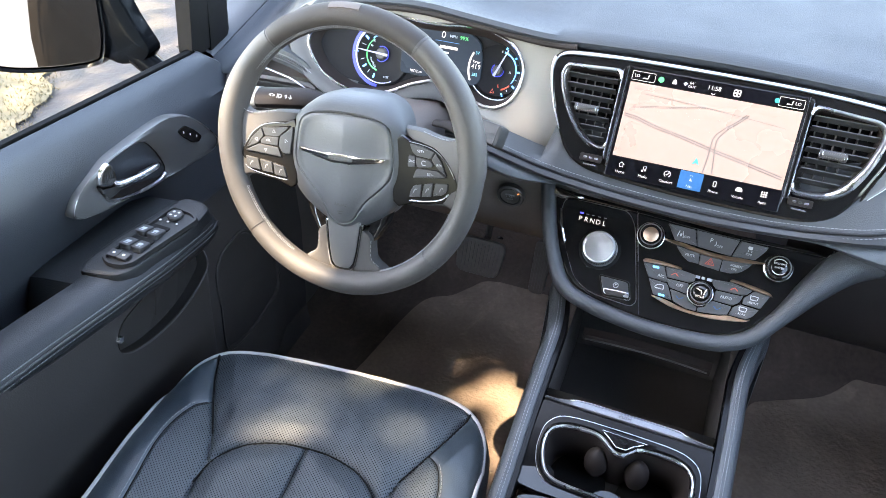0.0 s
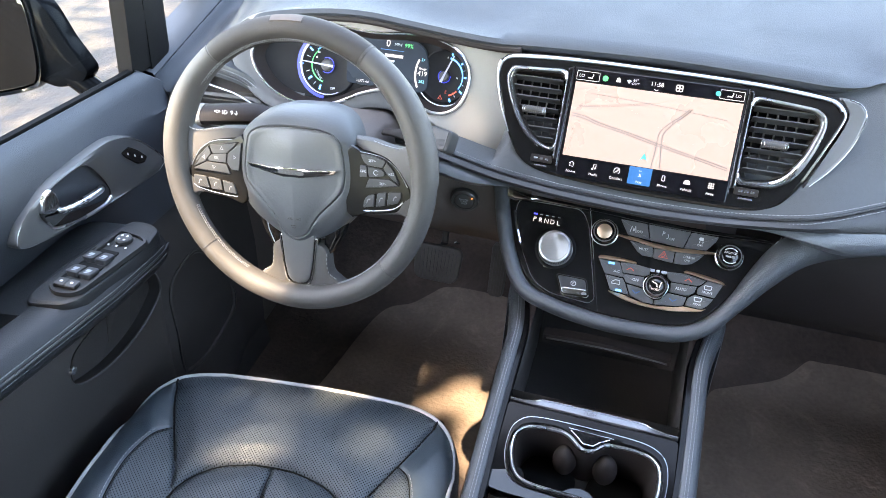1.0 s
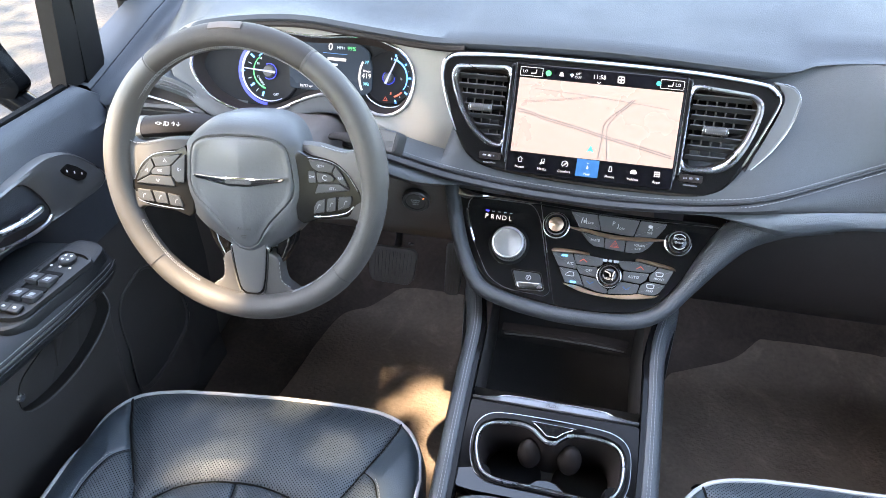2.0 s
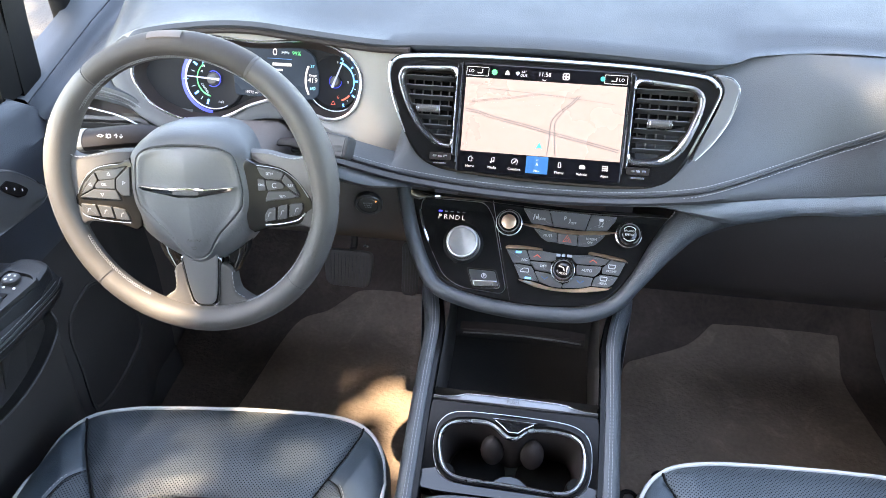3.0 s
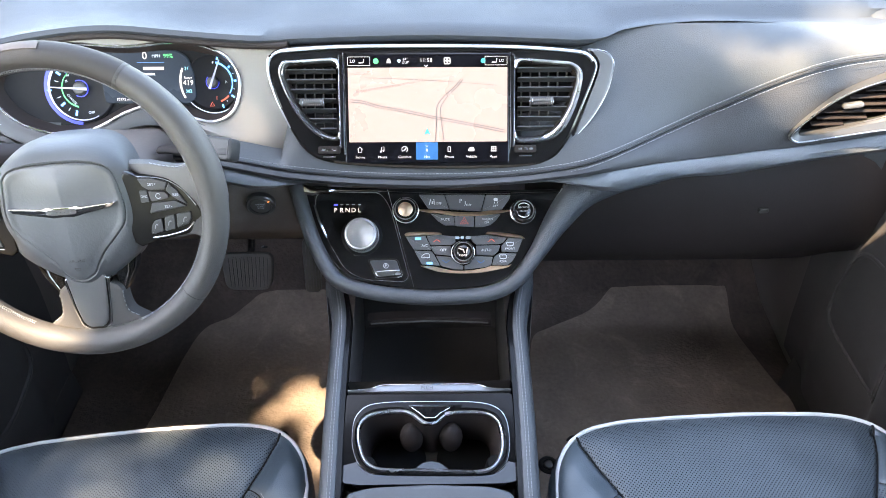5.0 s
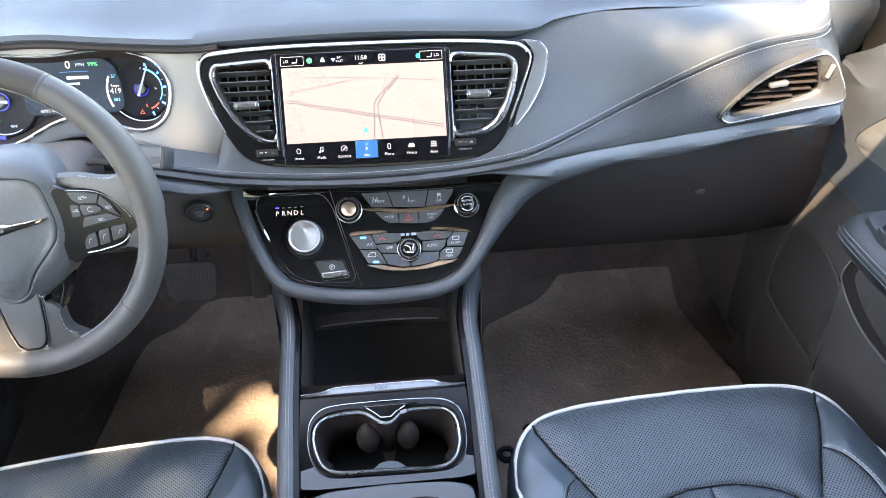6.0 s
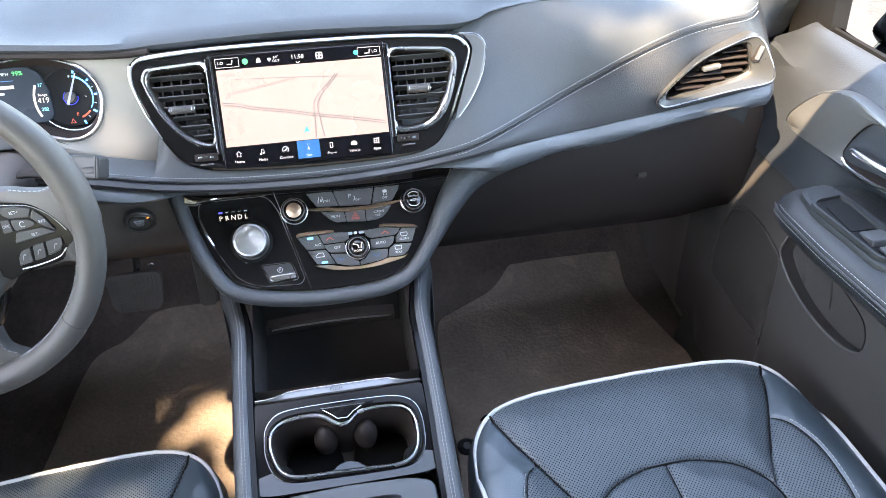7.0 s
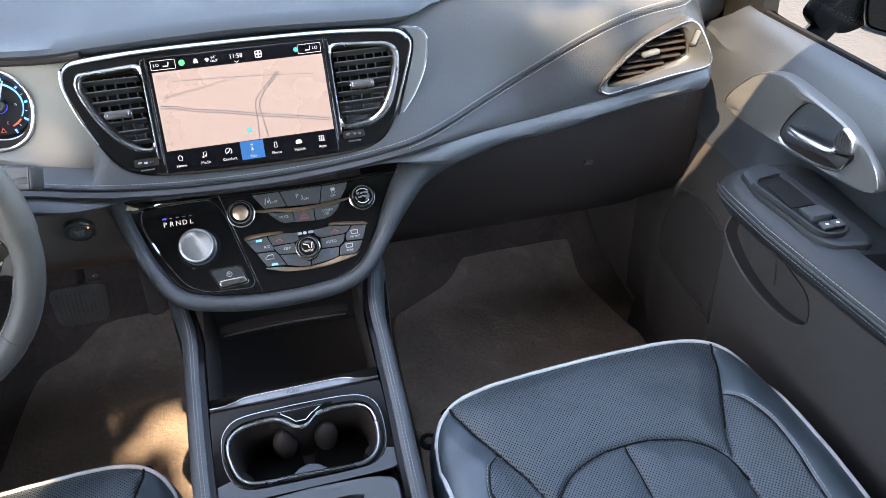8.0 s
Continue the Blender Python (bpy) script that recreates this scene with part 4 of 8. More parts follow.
for k in range(14):
    x, y = random.uniform(-0.07, 0.09), random.uniform(-0.044, 0.04)
    road([(x, y), (x + random.uniform(0.004, 0.018), y + random.uniform(-0.006, 0.005))], 0.0006, MAP_FAINT)
road(arc(0.015, 0.0205, 0.0013, 0, 360, 10), 0.0005, MAP_ROAD)
part("position_arrow", plate([(0.0, -0.031), (0.0047, -0.0405), (0.0, -0.0380), (-0.0047, -0.0405)], 0.0128, 0.0131, A, 0), LIT_TEAL, screen)
for k, (y, w) in enumerate(((0.043, 0.02), (-0.012, 0.004), (-0.026, 0.004), (-0.040, 0.004))):
    part("map_button", plate(rounded(w, 0.005, 0.0022, 3, -0.103 + w / 2 + 0.001, y), 0.0128, 0.01295, A, 0), MAP_FAINT, screen)
Z = 0.0127
names = ["Home", "Media", "Comfort", "Nav", "Phone", "Vehicle", "Apps"]
for k, nme in enumerate(names):
    x = -0.0925 + k * 0.0306
    if nme == "Nav":
        part("lit_tile", plate(rounded(0.030, 0.0235, 0.0005, 2, x, -0.0620), Z - 0.0004, Z, A, 0), LIT_BLUE, screen, "blue lit menu tile")
    words(nme, 0.0050, at2(A, x, -0.0700, Z + 0.0001), LIT_WHITE, screen)
    if nme == "Home":
        i = line2([(x - 0.0042, -0.0595), (x, -0.0555), (x + 0.0042, -0.0595)], 0.0011, Z, A)
        line2([(x - 0.0028, -0.0590), (x - 0.0028, -0.0640), (x + 0.0028, -0.0640), (x + 0.0028, -0.0590)], 0.0010, Z, A, i)
    elif nme == "Media":
        i = line2([(x - 0.0015, -0.0630), (x - 0.0015, -0.0560), (x + 0.0028, -0.0550), (x + 0.0028, -0.0615)], 0.0010, Z, A)
        plate(arc(x - 0.0026, -0.0632, 0.0016, 0, 340, 10), Z, Z + 0.0002, A, 0, i)
        plate(arc(x + 0.0017, -0.0617, 0.0016, 0, 340, 10), Z, Z + 0.0002, A, 0, i)
    elif nme == "Comfort":
        i = line2(arc(x, -0.0597, 0.0050, -60, 240), 0.0010, Z, A)
        line2([(x - 0.002, -0.0620), (x + 0.0015, -0.0590), (x + 0.0025, -0.0565)], 0.0016, Z, A, i)
    elif nme == "Nav":
        i = plate([(x, -0.0575), (x + 0.0022, -0.0640), (x, -0.0625), (x - 0.0022, -0.0640)], Z, Z + 0.0002, A, 0)
        line2([(x - 0.002, -0.0530), (x - 0.001, -0.0550), (x, -0.0535), (x + 0.001, -0.0550), (x + 0.002, -0.0530)], 0.0008, Z, A, i)
    elif nme == "Phone":
        i = line2(rounded(0.0042, 0.0085, 0.0008, 2, x, -0.0597), 0.0010, Z, A, closed=True)
    elif nme == "Vehicle":
        i = plate(round_off([(x - 0.0052, -0.0632), (x - 0.0052, -0.0595), (x - 0.003, -0.0565), (x + 0.003, -0.0565), (x + 0.0052, -0.0595), (x + 0.0052, -0.0632)], 0.0012), Z, Z + 0.0002, A, 0)
    else:
        i = bmesh.new()
        for q in range(9):
            plate(rounded(0.0024, 0.0024, 0.0004, 1, x + (q % 3 - 1) * 0.0034, -0.0595 + (q // 3 - 1) * 0.0034), Z, Z + 0.0002, A, 0, i)
    c = A @ Vector((x, -0.0597, Z))
    i.transform(Matrix.Translation(c) @ Matrix.Scale(0.8, 4) @ Matrix.Translation(-c))
    part("menu_symbol", i, LIT_WHITE, screen)
Y = 0.0590
words("11:58", 0.0078, at2(A, -0.001, Y + 0.0008, Z), LIT_WHITE, screen)
words("LO", 0.0056, at2(A, -0.1005, Y, Z), LIT_WHITE, screen)
words("LO", 0.0056, at2(A, 0.1015, Y, Z), LIT_WHITE, screen)
words("64°", 0.0050, at2(A, -0.029, Y + 0.0024, Z), LIT_WHITE, screen)
words("OUT", 0.0045, at2(A, -0.029, Y - 0.0022, Z), LIT_WHITE, screen)
for x in (-0.092, 0.094):
    part("status_frame", line2(rounded(0.030, 0.0115, 0.001, 2, x, Y), 0.0006, Z, A, closed=True), LIT_WHITE, screen)
    part("seat_symbol", line2([(x * 0.97 + 0.004, Y + 0.003), (x * 0.97 + 0.003, Y - 0.002), (x * 0.97 - 0.003, Y - 0.002)], 0.0014, Z, A), LIT_WHITE, screen)
part("green_status", plate(arc(-0.069, Y, 0.0038, 0, 345, 16), Z, Z + 0.0002, A, 0), GREEN_LED, screen)
part("bell_symbol", plate([(-0.0545, Y - 0.0025), (-0.0535, Y + 0.0022), (-0.0515, Y + 0.0036), (-0.0495, Y + 0.0022), (-0.0485, Y - 0.0025)], Z, Z + 0.0002, A, 0), LIT_WHITE, screen)
part("wifi_symbol", plate([(-0.0405, Y + 0.001), (-0.0375, Y + 0.0025), (-0.0345, Y + 0.001), (-0.0375, Y - 0.0028)], Z, Z + 0.0002, A, 0), GREY_MARK, screen)
part("app_tile", plate(rounded(0.0092, 0.0092, 0.0022, 3, 0.0277, Y), Z, Z + 0.0002, A, 0), LIT_WHITE, screen)
bm = bmesh.new()
for q in range(4):
    plate(rounded(0.0026, 0.0026, 0.0005, 1, 0.0277 + (q % 2 - 0.5) * 0.0042, Y + (q // 2 - 0.5) * 0.0042), Z + 0.0003, Z + 0.0004, A, 0, bm)
part("app_dots", bm, GLASS_DARK, screen)
part("blue_status", plate(arc(0.0765, Y, 0.0032, 0, 345, 16), Z, Z + 0.0002, A, 0), LIT_TEAL, screen)
part("fold_arrow", line2([(-0.0035, Y - 0.0055), (-0.001, Y - 0.0075), (0.0015, Y - 0.0055)], 0.0009, Z, A), LIT_WHITE, screen)

# ---- control panel ----
FRAME = mat("dark frame vinyl", (0.050, 0.054, 0.059), 0.40, spec=0.7, grain=0.3, grain_size=0.0011, kind="leather", vary=0.1)
panel = thing("control_panel", (0, 0.93, 0.52), "glossy black control panel with rotary shifter and climate keys", "control panel")
FACE = [(-0.1875, 0.038), (-0.092, 0.0335), (0.0757, 0.0285), (0.199, 0.0305), (0.1765, -0.0183), (0.148, -0.0607), (0.1187, -0.0966), (0.0859, -0.1124),
        (0.0366, -0.1172), (-0.0129, -0.1170), (-0.0856, -0.1085), (-0.1277, -0.0928), (-0.1553, -0.0506), (-0.1749, -0.0045)]
face = round_off(FACE, 0.018, 4)
part("face_plate", plate(face, -0.01, 0.0, B, 0.001), PIANO, panel, "piano-black face plate")
part("chrome_side", tube([B @ Vector((x, y, 0.004)) for x, y in curve([(0.2004, 0.0355), (0.1889, 0.013), (0.1673, -0.029), (0.1417, -0.0858)], 5)], 0.0010, 6), CHROME, panel)
UWAY = [(-0.203, 0.060, 0.0), (-0.194, 0.035, 0.0), (-0.181, -0.010, 0.0), (-0.163, -0.057, 0.0), (-0.134, -0.102, 0.0), (-0.088, -0.1195, 0.0), (-0.02, -0.1285, 0.0),
        (0.04, -0.1287, 0.0), (0.09, -0.1235, 0.0), (0.127, -0.105, 0.0), (0.158, -0.066, 0.0), (0.1885, -0.019, 0.0), (0.222, 0.020, 0.0), (0.275, 0.045, 0.0), (0.34, 0.062, -0.01)]
uway = curve([B @ Vector(p) for p in UWAY], 7)
part("padded_frame", tube(uway, lambda f: 0.0112 + 0.0125 * ease(f, 0.68, 0.86), 12, flat=1.15, up=B.to_3x3() @ Vector((0, 0, 1))), FRAME, panel, "dark grey padded frame curving under the panel")
body = round_off([(x * 1.03, y - 0.004) for x, y in FACE], 0.02, 4)
part("housing", plate(body, -0.20, -0.008, B, 0.002), DARK, panel)
sub = round_off([(-0.166, 0.0265), (-0.071, 0.0265), (-0.057, 0.006), (-0.0295, -0.0985), (-0.036, -0.106), (-0.0945, -0.1025), (-0.122, -0.0885), (-0.149, -0.042), (-0.166, 0.0)], 0.016, 4)
part("chrome_outline", line2(sub, 0.0010, 0.0, B, h=0.0012, closed=True), RIM_CHROME, panel, "fine chrome line round the shifter field")
part("split_line", line2([(-0.060, 0.030), (-0.022, -0.114)], 0.0008, 0.0, B, h=0.0006), CHROME, panel)
part("corner_glint_strip", tube([B @ Vector((x, y, 0.001)) for x, y in curve([(-0.167, 0.008), (-0.160, -0.015), (-0.150, -0.038)], 5)], 0.002, 6), BRIGHT, panel)
GX, GY = -0.0998, -0.0375
dial = part("shifter_dial", lathe([(0.0255, 0.0), (0.0255, 0.004), (0.0235, 0.006), (0.0235, 0.0205), (0.0225, 0.0225), (0.0205, 0.0232), (0.0195, 0.0222), (0.0005, 0.0215)], at2(B, GX + 0.002, GY), 64), DIAL, panel, "brushed aluminium rotary shifter dial")
part("dial_base", lathe([(0.030, 0.0), (0.030, 0.002), (0.0265, 0.0035), (0.026, 0.001)], at2(B, GX + 0.002, GY), 48), RUBBER, dial)
bm = bmesh.new()
for k in range(60):
    a = 2 * math.pi * k / 60
    q = B @ Matrix.Translation((GX + 0.002 + 0.0237 * math.cos(a), GY + 0.0237 * math.sin(a), 0.013))
    tube([q @ Vector((0, 0, -0.006)), q @ Vector((0, 0, 0.006))], 0.0008, 4, bm=bm, up=B.to_3x3() @ Vector((1, 0, 0)))
part("knurling", bm, RIM, dial)
part("dial_marker", block(at2(B, GX - 0.004, GY - 0.0285), 0.012, 0.003, 0, 0.002, 0.0015), BRIGHT, dial)
for k, ch in enumerate("PRNDL"):
    words(ch, 0.0098, at2(B, -0.1365 + k * 0.0088, 0.0, 0.0006), LIT_WHITE, panel)
    part("gear_light" if k == 0 else "gear_dash", block(at2(B, -0.1365 + k * 0.0088, 0.0085), 0.0055 if k == 0 else 0.004, 0.0022 if k == 0 else 0.0008, 0, 0.0006, 0.0003, 0.0001), P_LED if k == 0 else GREY_MARK, panel)
brake = part("parking_brake_key", plate(round_off([(-0.087, -0.0745), (-0.047, -0.0745), (-0.0405, -0.0955), (-0.0755, -0.0985)], 0.004), 0, 0.004, B, 0.001), KEY, panel, "grey parking brake key with chrome lip")
part("chrome_outline", line2(round_off([(-0.0895, -0.0725), (-0.0455, -0.0725), (-0.0375, -0.0985), (-0.0765, -0.1015)], 0.005), 0.001, 0, B, h=0.0012, closed=True), CHROME, panel)
part("chrome_lip", plate(round_off([(-0.0785, -0.0905), (-0.0425, -0.0885), (-0.0405, -0.0955), (-0.0755, -0.0985)], 0.003), 0.003, 0.0048, B, 0.0006), CHROME, brake)
part("brake_symbol", line2(arc(-0.0625, -0.0825, 0.0035, 0, 360, 14), 0.0007, 0.004, B), WHITE_MARK, brake)
words("P", 0.0055, at2(B, -0.0625, -0.0825, 0.0042), WHITE_MARK, brake)


def knob(cx, cy, r, name, label, top, word=""):
    k = part(name, lathe([(r, 0), (r, 0.004), (r * 0.93, 0.0055), (r * 0.9, 0.013), (r * 0.82, 0.0155), (r * 0.7, 0.0158), (r * 0.66, 0.0145), (0.0005, 0.0145)], at2(B, cx, cy), 40), PIANO, panel, label)
    part("chrome_ring", lathe([(r * 1.0, 0.0035), (r * 0.99, 0.0055), (r * 0.93, 0.0062), (r * 0.9, 0.0045)], at2(B, cx, cy), 40), CHROME, k)
    part("top_ring", line2(arc(cx, cy, r * 0.76, 0, 360, 36), r * 0.09, 0.0157, B), RIM_CHROME, k)
    part("cap", lathe([(r * 0.55, 0.0145), (r * 0.5, 0.0152), (0.0005, 0.0154)], at2(B, cx, cy), 32), top, k)
    return k


knob(-0.0335, -0.0012, 0.0195, "volume_knob", "black volume knob with chrome rings and brassy cap", WARM)
k2 = knob(0.1388, -0.0040, 0.0190, "tune_knob", "black tuning knob with chrome rings", PIANO)
words("BROWSE", 0.0042, at2(B, 0.1388, 0.0000, 0.0158), WHITE_MARK, k2)
words("ENTER", 0.0042, at2(B, 0.1388, -0.0055, 0.0158), WHITE_MARK, k2)
part("arc_mark", line2(arc(0.1388, -0.0040, 0.0105, 40, 140, 8), 0.0012, 0.0157, B), WHITE_MARK, k2)
part("arc_mark", line2(arc(0.1388, -0.0040, 0.0105, 220, 320, 8), 0.0012, 0.0157, B), WHITE_MARK, k2)
k3 = knob(0.0500, -0.0638, 0.0175, "mode_knob", "black airflow mode knob with chrome ring", PIANO)
words("MODE", 0.0042, at2(B, 0.0500, -0.0695, 0.0158), LIT_WHITE, k3)
part("airflow_symbol", line2([(0.0435, -0.059), (0.0505, -0.0615), (0.0515, -0.066)], 0.0014, 0.0157, B), LIT_WHITE, k3)
part("airflow_symbol", line2([(0.0545, -0.0665), (0.0555, -0.061), (0.057, -0.058)], 0.0014, 0.0157, B), LIT_WHITE, k3)


def keycap(pts, label="", z=0.0035, r=0.0012):
    return part("key", plate(round_off(inset(pts, 0.0003), r), 0, z, B, 0.0007), PANEL_KEY, panel, label)


ka = keycap([(-0.0149, 0.0226), (0.0236, 0.0221), (0.0306, 0.0000), (-0.0002, 0.0010)], "grey lane assist key")
kb = keycap([(0.0240, 0.0221), (0.0838, 0.0212), (0.0770, -0.0030), (0.0312, -0.0006)], "grey park assist key")
kc = keycap([(0.0846, 0.0212), (0.1216, 0.0212), (0.1190, 0.0140), (0.1085, -0.0005), (0.0776, -0.0032)], "grey traction key")
words("OFF", 0.0048, at2(B, 0.0150, 0.0085, 0.0037), WHITE_MARK, ka)
for d in (-1, 1):
    part("lane_symbol", line2([(0.0055 + d * 0.0042, 0.0065), (0.0055 + d * 0.0022, 0.0155)], 0.0011, 0.0035, B), WHITE_MARK, ka)
part("lane_symbol", block(at2(B, 0.0060, 0.0100), 0.0026, 0.0040, 0.0034, 0.0037, 0.0008, 0.0001), WHITE_MARK, ka)
words("P", 0.0085, at2(B, 0.0475, 0.0120, 0.0037), WHITE_MARK, kb)
words("OFF", 0.0048, at2(B, 0.0595, 0.0060, 0.0037), WHITE_MARK, kb)
part("signal_symbol", line2(arc(0.0490, 0.0095, 0.0055, -50, 30, 6), 0.0010, 0.0035, B), WHITE_MARK, kb)
words("OFF", 0.0046, at2(B, 0.0985, 0.0045, 0.0037), WHITE_MARK, kc)
part("skid_symbol", plate(rounded(0.0062, 0.0045, 0.0015, 2, 0.0990, 0.0140), 0.0035, 0.0037, B, 0), WHITE_MARK, kc)
part("skid_symbol", line2([(0.0968, 0.0112), (0.0975, 0.0095), (0.0965, 0.0080)], 0.0008, 0.0035, B), WHITE_MARK, kc)
part("skid_symbol", line2([(0.1012, 0.0112), (0.1019, 0.0095), (0.1009, 0.0080)], 0.0008, 0.0035, B), WHITE_MARK, kc)


def polished(name, upper, lower, label, material=None):
    """A polished strip that stands proud along its lower edge and so faces upwards."""
    n = 28
    U, Lo = even(curve([(x, y, 0) for x, y in upper], 5), n, False), even(curve([(x, y, 0) for x, y in lower], 5), n, False)
    return part(name, grid([[B @ Vector((*(a.lerp(b, f)).xy, z)) for a, b in zip(U, Lo)] for f, z in ((0, 0.0), (0, 0.0030), (0.12, 0.0036), (0.75, 0.0074), (0.92, 0.0074), (1, 0.0062), (1, 0.0))]), material or WARM, panel, label)


polished("warm_strip", [(-0.0165, 0.0004), (0.0017, -0.0002), (0.0141, -0.0006), (0.0225, -0.0022), (0.0432, -0.0040), (0.0719, -0.0044), (0.0880, -0.0026), (0.1225, -0.0012)],
         [(-0.0165, -0.0012), (0.0020, -0.0046), (0.0145, -0.0054), (0.0228, -0.0072), (0.0436, -0.0098), (0.0722, -0.0097), (0.0925, -0.0083), (0.1225, -0.0026)], "polished copper-toned strip between the key rows")
kd = keycap([(0.0029, -0.0058), (0.0369, -0.0096), (0.0388, -0.0240), (0.0240, -0.0240), (0.0154, -0.0188)], "grey mute key")
ke = keycap([(0.0377, -0.0100), (0.0672, -0.0102), (0.0668, -0.0268), (0.0389, -0.0248)], "grey hazard key")
kf = keycap([(0.0680, -0.0102), (0.1070, -0.0066), (0.1010, -0.0150), (0.0918, -0.0233), (0.0814, -0.0265), (0.0676, -0.0268)], "grey screen-off key")
words("MUTE", 0.0050, at2(B, 0.0245, -0.0152, 0.0037), WHITE_MARK, kd)
part("hazard_triangle", line2([(0.0465, -0.0218), (0.0525, -0.0125), (0.0585, -0.0218)], 0.0013, 0.0035, B, closed=True), RED_MARK, ke, "red triangle outline")
part("hazard_triangle", line2([(0.0497, -0.0203), (0.0525, -0.0160), (0.0553, -0.0203)], 0.0008, 0.0035, B, closed=True), RED_MARK, ke)
words("SCREEN", 0.0044, at2(B, 0.0868, -0.0150, 0.0037), WHITE_MARK, kf)
words("OFF", 0.0044, at2(B, 0.0850, -0.0202, 0.0037), WHITE_MARK, kf)
polished("warm_strip", [(-0.0354, -0.0372), (-0.0306, -0.0338), (-0.0083, -0.0330), (0.0165, -0.0345), (0.0191, -0.0368)], [(-0.0345, -0.0392), (-0.0260, -0.0388), (-0.0079, -0.0378), (0.0100, -0.0376), (0.0192, -0.0374)], "polished strip over the fan keys")
polished("warm_strip", [(0.0837, -0.0366), (0.0884, -0.0335), (0.1185, -0.0363), (0.1365, -0.0399), (0.1408, -0.0445)], [(0.0842, -0.0374), (0.0980, -0.0382), (0.1156, -0.0412), (0.1300, -0.0426), (0.1385, -0.0439)], "polished strip over the temperature keys")
HV = [
    ([(-0.0343, -0.0400), (-0.0046, -0.0386), (0.0023, -0.0535), (0.0040, -0.0604), (-0.0221, -0.0590)], "A/C"),
    ([(-0.0034, -0.0386), (0.0192, -0.0379), (0.0395, -0.0400), (0.0395, -0.0490), (0.0330, -0.0530), (0.0022, -0.0530)], "up"),
    ([(0.0010, -0.0545), (0.0330, -0.0540), (0.0335, -0.0690), (0.0092, -0.0664)], "OFF"),
    ([(-0.0218, -0.0600), (0.0044, -0.0614), (0.0088, -0.0676), (0.0167, -0.0832), (-0.0102, -0.0812)], "recirc"),
    ([(0.0098, -0.0676), (0.0340, -0.0702), (0.0430, -0.0800), (0.0505, -0.0832), (0.0505, -0.0893), (0.0367, -0.0890), (0.0177, -0.0834)], "down"),
    ([(0.0610, -0.0400), (0.0862, -0.0380), (0.1155, -0.0420), (0.1104, -0.0490), (0.1041, -0.0520), (0.0700, -0.0528), (0.0635, -0.0480)], "up"),
    ([(0.0690, -0.0540), (0.1050, -0.0530), (0.1023, -0.0622), (0.0948, -0.0690), (0.0690, -0.0680)], "AUTO"),
    ([(0.0680, -0.0692), (0.0938, -0.0702), (0.0914, -0.0826), (0.0812, -0.0860), (0.0515, -0.0893), (0.0515, -0.0832), (0.0590, -0.0805)], "down"),
    ([(0.1168, -0.0422), (0.1383, -0.0441), (0.1299, -0.0642), (0.1058, -0.0632), (0.1060, -0.0545), (0.1112, -0.0492)], "FRONT"),
    ([(0.1040, -0.0646), (0.1292, -0.0660), (0.1226, -0.0771), (0.1149, -0.0832), (0.0923, -0.0826), (0.0955, -0.0702)], "REAR"),
]
for pts, what in HV:
    kk = keycap(pts, "grey climate key", 0.0050 if what in ("OFF", "AUTO") else 0.0035)
    c = sum((Vector(p) for p in pts), Vector((0, 0))) / len(pts)
    if what in ("A/C", "OFF", "AUTO"):
        words(what, 0.0055, at2(B, *{"A/C": (-0.0060, -0.0535), "OFF": (0.0215, -0.0605), "AUTO": (0.0840, -0.0610)}[what], 0.0051 if what != "A/C" else 0.0037), WHITE_MARK, kk)
        if what == "A/C":
            part("blue_light", block(at2(B, -0.0155, -0.0430), 0.0085, 0.0030, 0.0030, 0.0040, 0.0005, 0.0002), BLUE_LED, kk)
    elif what in ("up", "down"):
        q = {True: (0.0120, -0.0465), False: (0.0920, -0.0465)}[c.x < 0.05] if what == "up" else {True: (0.0250, -0.0770), False: (0.0760, -0.0780)}[c.x < 0.05]
        d = 1 if what == "up" else -1
        part("arrow_mark", line2([(q[0] - 0.0050, q[1] - d * 0.0019), (q[0], q[1] + d * 0.0019), (q[0] + 0.0050, q[1] - d * 0.0019)], 0.0012, 0.0035, B), RED_MARK if d > 0 else LIT_BLUE, kk)
    elif what == "recirc":
        part("blue_light", block(at2(B, 0.0010, -0.0795), 0.0085, 0.0030, 0.0030, 0.0040, 0.0005, 0.0002), BLUE_LED, kk)
        part("car_symbol", line2(round_off([(-0.0105, -0.0712), (-0.0100, -0.0685), (-0.0060, -0.0655), (0.0005, -0.0655), (0.0015, -0.0712)], 0.001), 0.0009, 0.0035, B, closed=True), WHITE_MARK, kk)
    else:
        q = (0.1190, -0.0540) if what == "FRONT" else (0.1085, -0.0725)
        words(what, 0.0044, at2(B, q[0], q[1] - 0.0050, 0.0037), WHITE_MARK, kk)
        part("defrost_symbol", line2(round_off([(q[0] - 0.0042, q[1] - 0.0008), (q[0] - 0.0052, q[1] + 0.0045), (q[0] + 0.0052, q[1] + 0.0045), (q[0] + 0.0042, q[1] - 0.0008)], 0.0012), 0.0010, 0.0035, B, closed=True), WHITE_MARK, kk)
for x, w in ((0.0415, 0.0075), (0.0495, 0.0050), (0.0580, 0.0075)):
    part("fan_symbol", plate(rounded(w, 0.0040, 0.001, 2, x, -0.0418), 0, 0.0006, B, 0), GREY_MARK, panel)
